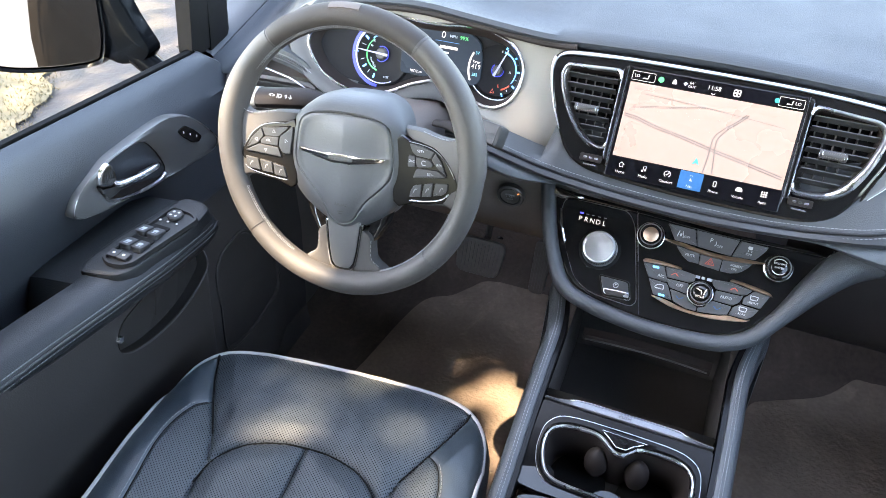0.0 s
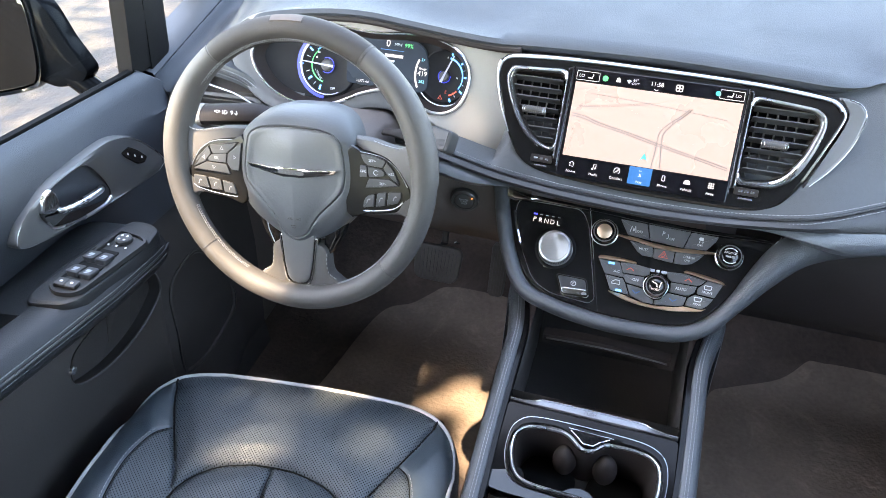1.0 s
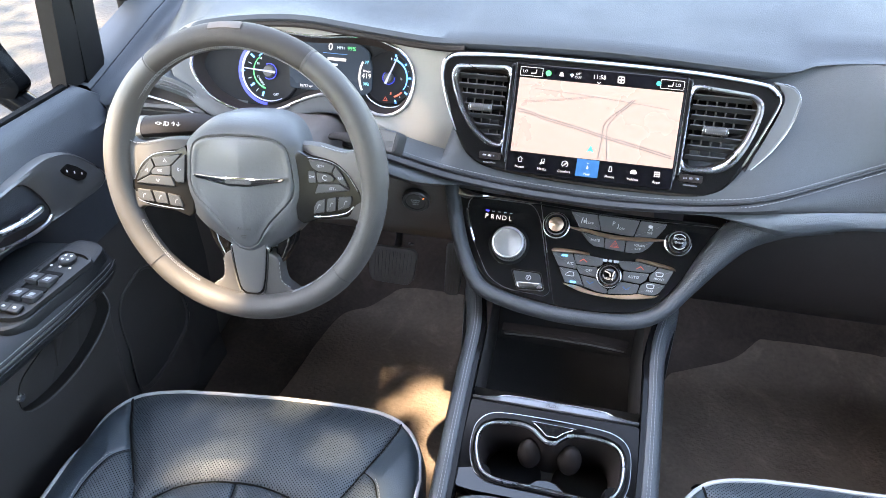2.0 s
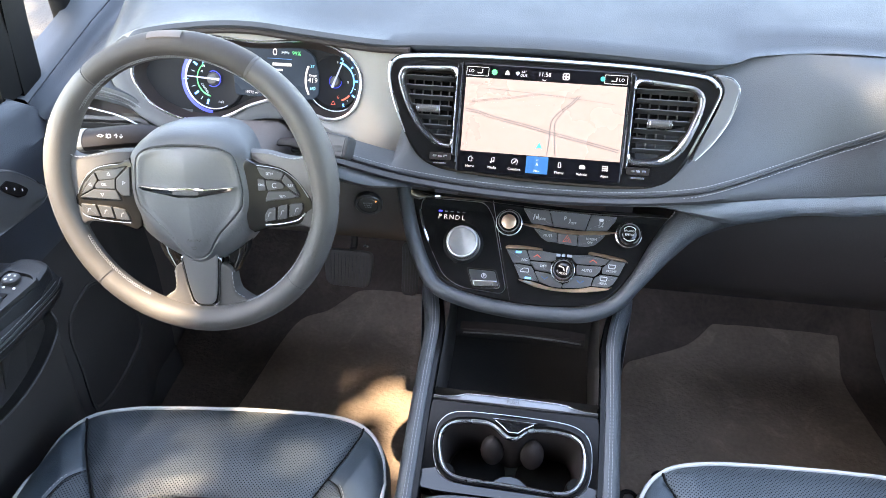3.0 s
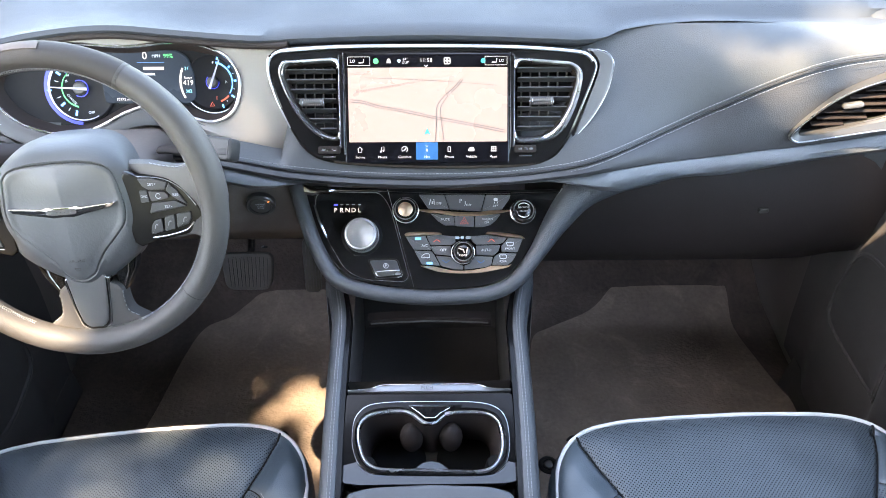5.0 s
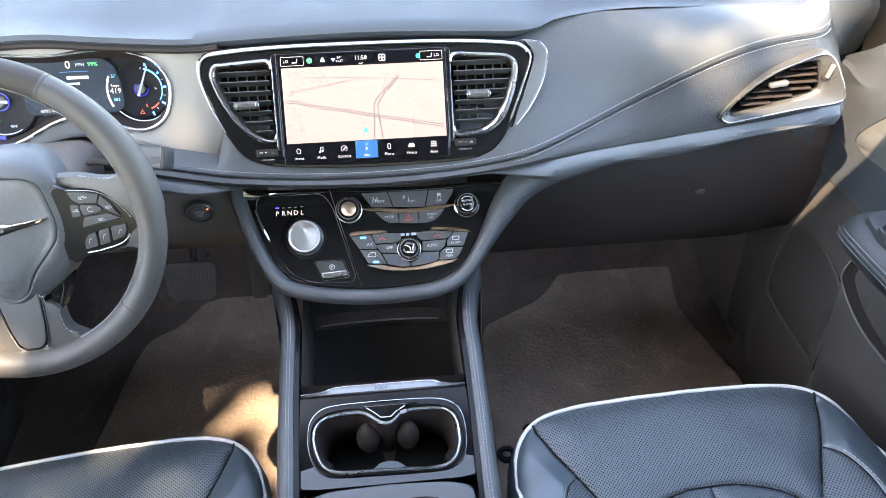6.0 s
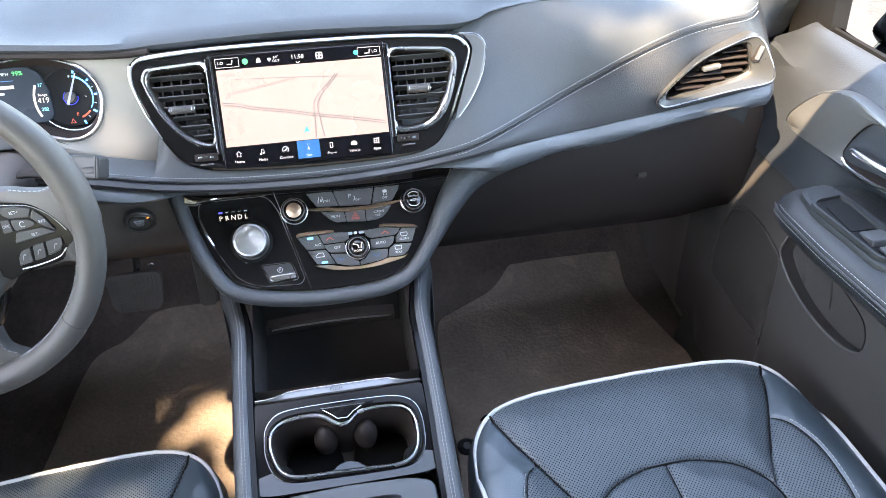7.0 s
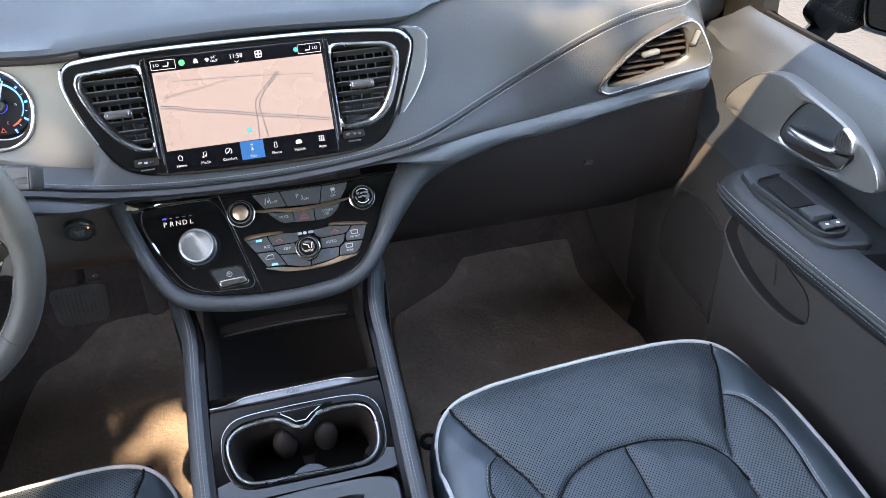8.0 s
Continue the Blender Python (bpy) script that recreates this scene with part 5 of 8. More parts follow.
polished("warm_strip", [(-0.0129, -0.0824), (0.0077, -0.0841), (0.0327, -0.0896), (0.0571, -0.0902), (0.0812, -0.0868), (0.0916, -0.0838), (0.1133, -0.0838), (0.1212, -0.0813)],
         [(-0.0115, -0.0840), (0.0041, -0.0890), (0.0166, -0.0922), (0.0412, -0.0945), (0.0736, -0.0938), (0.0976, -0.0900), (0.1151, -0.0862), (0.1205, -0.0822)], "polished strip under the climate keys")

polished("chrome_top", [(-0.1885, 0.0400), (-0.1635, 0.0347), (-0.1548, 0.0311), (-0.0734, 0.0291), (0.0598, 0.0242), (0.1935, 0.0270)], [(-0.1825, 0.0240), (-0.171, 0.0205), (-0.1572, 0.0256), (-0.0732, 0.0262), (0.0599, 0.0218), (0.1936, 0.0238)], "polished chrome upper edge", BRIGHT)

# ---- start button ----
ST = board((-0.2505, 0.960, 0.602), -12, 3) @ Matrix.Scale(0.88, 4)
start = thing("start_button", (-0.256, 0.963, 0.58), "round black engine start button with grey ring on the knee panel", "start button")
part("bezel", lathe([(0.0245, -0.006), (0.0245, 0.003), (0.0225, 0.005), (0.019, 0.004), (0.018, 0.001)], ST, 40), RIM, start, "grey metallic ring")
part("button", lathe([(0.0175, -0.004), (0.0175, 0.003), (0.016, 0.0045), (0.0005, 0.0045)], ST, 40), PLASTIC, start)
for k, w in enumerate(("ENGINE", "START", "STOP")):
    words(w, 0.0046, at2(ST, 0, 0.005 - k * 0.005, 0.0047), GREY_MARK, start)
part("red_light", block(at2(ST, 0.0145, 0.010, 0, 40), 0.005, 0.0018, 0.002, 0.0046, 0.0005, 0.0002), ORANGE_LED, start)

# ---- centre console ----
console = thing("centre_console", (0, 0.62, 0.0), "black centre console with stitched rails, open bin and twin cup holder", "centre console")
DN = D.to_3x3() @ Vector((0, 0, 1))


def rail(s):
    way = curve([D @ Vector((s * x, y, z)) for x, y, z in ((0.121, -0.42, 0.0), (0.121, -0.25, 0.002), (0.122, -0.105, 0.003), (0.1245, -0.012, 0.003), (0.126, 0.083, 0.002), (0.128, 0.17, -0.004), (0.140, 0.235, -0.012), (0.150, 0.28, -0.03))], 6)
    prof = [(-0.0055, -0.014), (-0.0060, -0.004), (-0.0045, 0.0), (-0.001, 0.002), (0.006, 0.002), (0.0125, -0.001), (0.0165, -0.008), (0.018, -0.03), (0.018, -0.34)]
    prof = [(s * a, b) for a, b in prof]
    bm = sweep(way, prof, side=(1, 0, 0), cap=True)
    r = part("side_rail", bm, FRAME, console, "padded leather rail with twin stitching")
    part("rail_liner", sweep(way, [(s * a, b) for a, b in ((-0.0135, -0.034), (-0.0130, -0.006), (-0.0115, -0.0025), (-0.0045, -0.0020), (-0.0045, -0.014))], side=(1, 0, 0), cap=True), DECK, r, "glossy black liner inside the rail")
    for d in (0.0010, 0.0050):
        stitches([p + Vector((s * d, 0, 0)) + DN * 0.0016 for p in way], DN, r, 0.0052, 0.0005)
    return r


rail(-1)
rail(1)
bn = [[Vector((x, y, z)) for y, z in ((0.74, 0.455), (0.745, 0.36), (0.78, 0.33), (0.88, 0.325), (0.96, 0.34), (0.975, 0.40), (0.97, 0.50))] for x in (-0.113, -0.04, 0.04, 0.113)]
for s in (-1, 1):
    part("bin_wall", grid([[Vector((s * 0.1125, y, z)) for z in (0.31, 0.44 + 0.2 * (y - 0.675))] for y in (0.73, 0.8, 0.9, 0.98)]), DOOR_LOW, console)
part("bin", grid(bn), DOOR_LOW, console, "deep open black storage bin")
part("bin_ledge", sweep([Vector((x, 0.884 - abs(x) * 0.6 * abs(x), 0.438)) for x in [-0.095 + i * 0.019 for i in range(11)]], [(-0.012, -0.012), (-0.012, 0.0), (-0.008, 0.003), (0.0, 0.003), (0.004, -0.012)], side=(0, 1, 0)), GLOVE, console, "black ledge under the control panel")
# a paler thin tube draws the highlight on the ledge's edge
part("ledge_highlight", tube([Vector((x, 0.872 - abs(x) * 0.6 * abs(x), 0.4425)) for x in [-0.09 + i * 0.018 for i in range(11)]], 0.0016, 6), PLASTIC, console)
OPEN = [(-0.0890, -0.030), (-0.0905, -0.0165), (-0.0882, -0.0048), (-0.0808, 0.0030), (-0.0668, 0.0080), (-0.0385, 0.0098), (-0.0245, 0.0058), (-0.0147, -0.0018), (-0.0050, -0.0076), (0.0076, -0.0074), (0.0165, -0.0003), (0.0245, 0.0055), (0.0440, 0.0080), (0.0722, 0.0062),
        (0.0860, -0.0015), (0.0913, -0.0155), (0.0916, -0.0370), (0.0865, -0.0530), (0.0765, -0.0625), (0.0600, -0.0658), (0.0260, -0.0648), (-0.0205, -0.0632), (-0.0458, -0.0628), (-0.0695, -0.0597), (-0.0820, -0.0495)]
opening = curve(OPEN, 4, True)
OUTER_RIM = [(-0.0995, -0.0350), (-0.1010, -0.0180), (-0.0990, 0.0020), (-0.0915, 0.0143), (-0.0810, 0.0217), (-0.0626, 0.0250), (-0.0322, 0.0262), (0.0208, 0.0262), (0.0660, 0.0242), (0.0885, 0.0176), (0.0998, 0.0055), (0.1040, -0.0130), (0.1040, -0.0350), (0.1015, -0.0500), (0.0950, -0.0620),
             (0.0800, -0.0715), (0.0480, -0.0738), (-0.0090, -0.0728), (-0.0630, -0.0708), (-0.0805, -0.0660), (-0.0925, -0.0545)]
rimo = curve(OUTER_RIM, 4, True)
deck_out = [(-0.112, 0.040), (0.112, 0.040), (0.113, -0.082), (0.09, -0.0845), (-0.09, -0.0845), (-0.113, -0.082)]
E = board((0, 0.675, 0.4495), 71.5)  # the cup holder deck leans back a little more
cup = thing("cup_holder", E @ Vector((0, -0.03, -0.07)), "black twin cup holder with chrome rims in the centre console", "cup holder")
bc = by_angle(opening, (0.002, -0.03), 128)
bo = by_angle(round_off(deck_out, 0.006), (0.002, -0.03), 128)
bi = by_angle(rimo, (0.002, -0.03), 128)
bm = bmesh.new()
lines = [[put(bm, E, *(a.lerp(b, f)), z + 0.20 * max(0, -0.060 - a.lerp(b, f).y)) for a, b in zip(bo, bi)] for f, z in ((0, -0.03), (0, 0.001), (0.03, 0.002), (0.05, 0.002), (1, 0.002), (1, -0.01))]
for a, b in zip(lines, lines[1:]):
    bridge(bm, a, b)
E_IN = E.inverted()
# one deck in two finishes, so that only its foot shows a reflection
apron = take(bm, lambda q: (E_IN @ q).y < -0.058)
part("deck", bm, DECK, cup, "black deck round the cup wells, dulled to look unlit")
part("deck_shine_edge", apron, PIANO, cup, "sloping foot of the same deck, kept glossier for its pale reflection")
rim_in = by_angle(inset(opening, -0.0058), (0.002, -0.03), 128)
part("outer_rim", hoop(bi, rim_in, [(0, 0.000), (0.02, 0.0040), (0.12, 0.0062), (0.3, 0.0068), (0.8, 0.0068), (1, 0.0050)], E, 128), DECK, cup, "raised black rim")
part("chrome_rim", hoop(rim_in, bc, [(0, 0.0040), (0.10, 0.0064), (0.30, 0.0076), (0.48, 0.0066), (0.56, 0.0062), (0.68, 0.0068), (0.88, 0.0052), (1, 0.0020), (1, -0.004)], E, 128), CHROME, cup, "satin chrome inner rim")
part("chrome_line", tube([E @ Vector((p.x, p.y, 0.0035)) for p in bi], 0.0006, 6, True, up=DN), RIM_CHROME, cup, "fine bright outer line")
part("well", hoop(bc, by_angle(inset(opening, 0.008), (0.002, -0.03), 128), [(0, 0.004), (0.2, -0.01), (1, -0.085)], E, 128), GLOVE, cup, "matt black cup well")
part("well_floor", plate(inset(opening, 0.005), -0.09, -0.082, E, 0), PLASTIC, cup)
for s in (-1, 1):
    part("floor_disc", lathe([(0.039, -0.082), (0.039, -0.078), (0.036, -0.077), (0.0005, -0.077)], at2(E, s * 0.046 + 0.002, -0.030), 32), RUBBER, cup)
    egg = [(0.0158 * math.sin(math.pi * f) ** 0.55 + 0.0004, -0.074 + 0.068 * f) for f in [i / 14 for i in range(15)]]
    part("gripper", lathe(egg, at2(E, s * 0.0268 + 0.002, -0.004) @ Matrix.Rotation(radians(-6), 4, "X"), 20), GLOVE, cup, "rounded black cup gripper")
    part("side_gripper", tube([E @ Vector((s * 0.084 + 0.002, -0.052, -0.012 - 0.05 * f)) for f in [i / 6 for i in range(7)]], lambda f: 0.013 * (0.5 + 0.5 * math.sin(math.pi * (0.2 + 0.6 * f))), 10), RUBBER, cup)
part("notch_trim", plate(round_off([(-0.0245, 0.0172), (0.0295, 0.0165), (0.0150, 0.0080), (0.0078, 0.0012), (-0.0058, 0.0012), (-0.0130, 0.0070)], 0.002), 0.004, 0.0088, E, 0.001), PIANO, cup)
part("notch_line", line2([(-0.0235, 0.0160), (-0.0130, 0.0085), (-0.0055, 0.0018), (0.0076, 0.0018), (0.0150, 0.0085), (0.0270, 0.0152)], 0.0009, 0.0088, E, h=0.0005), CHROME, cup)
part("notch_line", line2([(-0.0265, 0.0180), (0.0315, 0.0172)], 0.0010, 0.009, E, h=0.0006), BRIGHT, cup)
part("rear_divider", plate(round_off([(-0.030, -0.009), (0.034, -0.009), (0.014, 0.008), (0.002, 0.011), (-0.010, 0.008)], 0.003), -0.02, 0.001, E @ Matrix.Translation((0, -0.0615, 0)) @ Matrix.Rotation(radians(-19), 4, "X"), 0.002), PIANO, cup, "glossy rear divider between the wells")
push = thing("bin_latch_bar", D @ Vector((0, 0.045, 0)), "satin chrome latch bar marked PUSH across the bin edge", "latch bar")
bar = curve([(-0.110, 0.041), (-0.095, 0.0415), (-0.078, 0.0445), (-0.06, 0.0485), (0.0, 0.0490), (0.06, 0.0485), (0.078, 0.0445), (0.095, 0.0415), (0.110, 0.041)], 5)
part("bar", grid([[D @ Vector((p.x, p.y * f + 0.0375 * (1 - f), z)) for p in bar] for f, z in ((0, 0.002), (0.0, 0.0085), (0.15, 0.0105), (0.8, 0.0115), (1.0, 0.0105), (1.05, 0.0))]), BAR, push)
part("bright_edge", tube([D @ Vector((p.x, p.y, 0.0106)) for p in bar], 0.0009, 6), BRIGHT, push)
words("PUSH", 0.0068, at2(D, -0.003, 0.0432, 0.0115), PLASTIC, push)
lid = thing("console_armrest", D @ Vector((0, -0.2, -0.05)), "dark grey padded console tray lid behind the cup holder", "console lid")
part("pad", plate(round_off([(-0.104, -0.40), (0.104, -0.40), (0.106, -0.098), (0.075, -0.0895), (0.0, -0.0865), (-0.075, -0.0895), (-0.106, -0.098)], 0.012, 4), -0.06, 0.004, D, 0.006), AIRBAG, lid)
part("finger_slot", plate(round_off([(-0.05, -0.128), (0.05, -0.128), (0.064, -0.112), (0.045, -0.1085), (-0.045, -0.1085), (-0.064, -0.112)], 0.006), 0.002, 0.0052, D, 0.0006), PIANO, lid, "glossy black finger slot")
core = part("core", plate(round_off([(-0.118, 0.30), (0.118, 0.30), (0.122, 0.46), (0.122, 0.74), (-0.122, 0.74), (-0.122, 0.46)], 0.01), 0.0, 0.30, Matrix.Identity(4), 0.004), DARK, console)

# ---- steering wheel ----
W = board((-0.427, 0.772, 0.732), 19) @ Matrix.Rotation(radians(4), 4, "Z")
WN = W.to_3x3() @ Vector((0, 0, 1))
wheel = thing("steering_wheel", (-0.43, 0.80, 0.70), "grey leather steering wheel with winged emblem and black switch pods", "steering wheel")
RC, RT = 0.1756, 0.0157


def rim_radius(k, n):
    a = 360 * k / n
    return RT * (1 + 0.17 * math.exp(-((a - 163) / 24) ** 2) + 0.17 * math.exp(-((a - 17) / 24) ** 2) + 0.05 * math.exp(-((a - 270) / 60) ** 2))


bm = bmesh.new()
rings = []
NR = 144
for k in range(NR):
    a = 2 * math.pi * k / NR
    q = rim_radius(k, NR)
    cut = min(abs((360 * k / NR) - g) for g in (56, 128, 222, 318))
    q *= 1 - 0.045 * math.exp(-(cut / 0.9) ** 2)
    row = []
    for j in range(16):
        b = 2 * math.pi * j / 16
        r = RC + q * math.cos(b)
        row.append(put(bm, W, r * math.cos(a), r * math.sin(a), q * 1.08 * math.sin(b)))
    rings.append(row)
for a, b in zip(rings, rings[1:] + rings[:1]):
    bridge(bm, a, b)
rim = part("rim", bm, WHEEL, wheel, "grey leather-wrapped rim")
bm = bmesh.new()
rings = []
for k in range(30):
    a = radians(57 + 70 * k / 29)
    row = []
    for j in range(16):
        b = 2 * math.pi * j / 16
        q = RT + 0.0006
        r = RC + q * math.cos(b)
        row.append(put(bm, W, r * math.cos(a), r * math.sin(a), q * 1.08 * math.sin(b)))
    rings.append(row)
for a, b in zip(rings, rings[1:]):
    bridge(bm, a, b)
part("perforated_grip", bm, WHEEL_PERF, rim, "perforated leather upper grip")
for g in (56, 128, 222, 318):
    a = radians(g)
    c = W @ Vector((RC * math.cos(a), RC * math.sin(a), 0))
    rad = W.to_3x3() @ Vector((math.cos(a), math.sin(a), 0))
    part("seam", tube([c + (rad * math.cos(b) + WN * 1.08 * math.sin(b)) * (RT * 1.004) for b in [2 * math.pi * j / 24 for j in range(24)]], 0.0007, 5, True, up=W.to_3x3() @ Vector((-math.sin(a), math.cos(a), 0))), PLASTIC, rim)


bm = bmesh.new()
rings = []
for k in range(9):
    a = radians(84 + 13 * k / 8)
    rings.append([put(bm, W, (RC + q * math.cos(b)) * math.cos(a), (RC + q * math.cos(b)) * math.sin(a), q * 1.08 * math.sin(b)) for b, q in ((0.35, RT), (0.4, RT + 0.0016), (0.7, RT + 0.0018), (1.0, RT + 0.0016), (1.05, RT))])
for a, b in zip(rings, rings[1:]):
    bridge(bm, a, b, False)
part("sensor_window", bm, DARK, rim, "small dark sensor window on top of the rim")


def inner_stitch(a0, a1):
    """Two strands that cross in a braid along the inner side of the rim."""
    n = int(abs(radians(a1 - a0)) * (RC - RT) / 0.0011)
    for way in (-1, 1):
        P = []
        for k in range(n + 1):
            a = radians(a0 + (a1 - a0) * k / n)
            swing = way * math.sin(k * math.pi / 2.5)
            b = 2.93 - 0.38 * max(math.sin(a), 0) + 0.15 * swing
            q = RT * (1.03 + 0.02 * abs(swing))
            r = RC + q * math.cos(b)
            P.append(W @ Vector((r * math.cos(a), r * math.sin(a), q * 1.08 * math.sin(b))))
        ob = part("stitching", tube(P, 0.00042, 4, up=WN), THREAD, rim)
        ob["kind"] = "stuff"


inner_stitch(22, 158)
inner_stitch(203, 243)
inner_stitch(292, 342)
COV = [(0, 0.080), (0.034, 0.078), (0.058, 0.068), (0.075, 0.050), (0.0825, 0.030), (0.085, 0.005), (0.0848, -0.022), (0.080, -0.046), (0.066, -0.068), (0.045, -0.087), (0.020, -0.100), (0.0, -0.105)]
cov = curve(COV + [(-x, y) for x, y in COV[-2:0:-1]], 5, True)
SH = [(0, 0.054), (0.028, 0.053), (0.050, 0.0495), (0.0625, 0.041), (0.0665, 0.027), (0.0690, 0.009), (0.0700, -0.005), (0.066, -0.022), (0.052, -0.0385), (0.036, -0.0545), (0.025, -0.069), (0.016, -0.084), (0.0, -0.091)]
sh = curve(SH + [(-x, y) for x, y in SH[-2:0:-1]], 5, True)
HC = (0.0, -0.015)
ho, hs = by_angle(cov, HC, 128), by_angle(sh, HC, 128)


def brow_drop(y):
    """The airbag cover rolls away at its top and a little at its foot."""
    return -0.006 - 0.027 * ease(y, 0.035, 0.082) - 0.012 * ease(-y, 0.055, 0.105)


def ridge(x):
    return 0.0058 * max(1 - abs(x) / 0.060, 0)


bm = bmesh.new()
rings = []
for f, g, dz in ((0, 0, -0.040), (0, 0, -0.007), (0.05, 0, -0.002), (0.14, 0.22, 0), (0.35, 0.55, 0), (0.62, 0.84, 0), (0.86, 1.0, 0), (0.97, 1.0, -0.0008)):
    rings.append([put(bm, W, *(a.lerp(b, f)), brow_drop(a.y) + (0.004 - brow_drop(a.y)) * g + dz) for a, b in zip(ho, hs)])
for a, b in zip(rings, rings[1:]):
    bridge(bm, a, b)
cover = part("airbag_cover", bm, AIRBAG, wheel, "blue-grey grained airbag cover")
bm = bmesh.new()
rings = []
for f, z in ((0.0, 0.0010), (0.0, 0.0042), (0.02, 0.0056), (0.05, 0.0060), (0.10, 0.0050), (0.16, 0.0042), (0.4, 0.0042), (0.6, 0.0042), (0.8, 0.0042), (0.95, 0.0042)):
    rings.append([put(bm, W, *(a.lerp(Vector((a.x * 0.05, -0.015)), f)), z + ridge(a.lerp(Vector((0, -0.015)), f).x) * ease(f, 0.05, 0.2)) for a in hs])
for a, b in zip(rings, rings[1:]):
    bridge(bm, a, b)
bm.faces.new(rings[-1])
part("shield_panel", bm, AIRBAG, cover, "raised shield panel of the airbag cover")
half = [(0.0, 0.0038), (0.011, 0.0034), (0.0165, 0.0042), (0.024, 0.0026), (0.0628, 0.0056), (0.0585, 0.0008), (0.040, -0.0032), (0.024, -0.0062), (0.012, -0.0088), (0.0, -0.0080)]
em = part("emblem", plate(half + [(-x, y) for x, y in half[-2:0:-1]], 0.0055, 0.0122, W, 0.0010, crown=0.0012), BRIGHT, cover, "chrome winged emblem")
part("emblem_core", plate(rounded(0.036, 0.0068, 0.0032, 3, 0, -0.0014), 0.0115, 0.0142, W, 0.0006), PLASTIC, em, "dark oval middle of the emblem")
for k in range(6):
    part("emblem_bar", block(at2(W, -0.0115 + k * 0.0046, -0.0014), 0.0030, 0.0022, 0.0138, 0.0145, 0.0006, 0.0002), RIM, em)
words("AIRBAG", 0.0056, at2(W, 0.001, -0.0645, 0.0096), PLASTIC, cover)
part("seat_mark", line2([(-0.004, -0.0735), (0.004, -0.0735), (0.002, -0.0765), (-0.002, -0.0765)], 0.0012, 0.0095, W, closed=True), PLASTIC, cover)


RIGHT_KEYS = [
    ([(0.0905, 0.0298), (0.1092, 0.0283), (0.1263, 0.0233), (0.1216, 0.0135), (0.1012, 0.0150), (0.0953, 0.0193)], "SET+"),
    ([(0.1269, 0.0226), (0.1357, 0.0128), (0.1414, 0.0008), (0.1449, -0.0063), (0.1329, 0.0008), (0.1265, 0.0065), (0.1215, 0.0128)], "RES"),
    ([(0.1011, 0.0143), (0.1207, 0.0121), (0.1257, 0.0065), (0.1232, 0.0030), (0.1029, 0.0002), (0.1009, 0.0073)], "O"),
    ([(0.0906, 0.0158), (0.1005, 0.0150), (0.1015, 0.0002), (0.0899, -0.0005)], "CANC"),
    ([(0.1028, -0.0005), (0.1308, 0.0008), (0.1448, -0.0077), (0.1331, -0.0098), (0.0975, -0.0141)], "SET-"),
    ([(0.1008, -0.0227), (0.1120, -0.0198), (0.1106, -0.0372), (0.0943, -0.0401), (0.0963, -0.0299)], "low"),
    ([(0.1142, -0.0191), (0.1274, -0.0162), (0.1253, -0.0350), (0.1113, -0.0372)], "low"),
    ([(0.1289, -0.0162), (0.1469, -0.0141), (0.1467, -0.0227), (0.1417, -0.0299), (0.1268, -0.0342)], "low"),
]
LEFT_KEYS = [
    ([(-0.1243, 0.0226), (-0.0789, 0.0294), (-0.0972, 0.0123), (-0.1201, 0.0103)], "up"),
    ([(-0.0777, 0.0280), (-0.0750, 0.0280), (-0.0800, -0.0095), (-0.0917, -0.0095), (-0.0983, -0.0007), (-0.0972, 0.0123)], "right"),
    ([(-0.1201, 0.0103), (-0.0970, 0.0131), (-0.0990, -0.0007), (-0.1262, -0.0006), (-0.1272, 0.0052)], "OK"),
    ([(-0.1252, 0.0218), (-0.1209, 0.0103), (-0.1266, 0.0045), (-0.1300, -0.0006), (-0.1502, -0.0101), (-0.1424, 0.0053)], "left"),
    ([(-0.1292, -0.0006), (-0.0984, -0.0014), (-0.0929, -0.0153), (-0.1515, -0.0123)], "down"),
    ([(-0.1508, -0.0197), (-0.1305, -0.0212), (-0.1254, -0.0376), (-0.1451, -0.0361), (-0.1492, -0.0302)], "low"),
    ([(-0.1289, -0.0212), (-0.1088, -0.0234), (-0.1059, -0.0391), (-0.1241, -0.0384)], "low"),
    ([(-0.1073, -0.0234), (-0.0898, -0.0271), (-0.0858, -0.0375), (-0.0851, -0.0420), (-0.1046, -0.0406)], "low"),
]


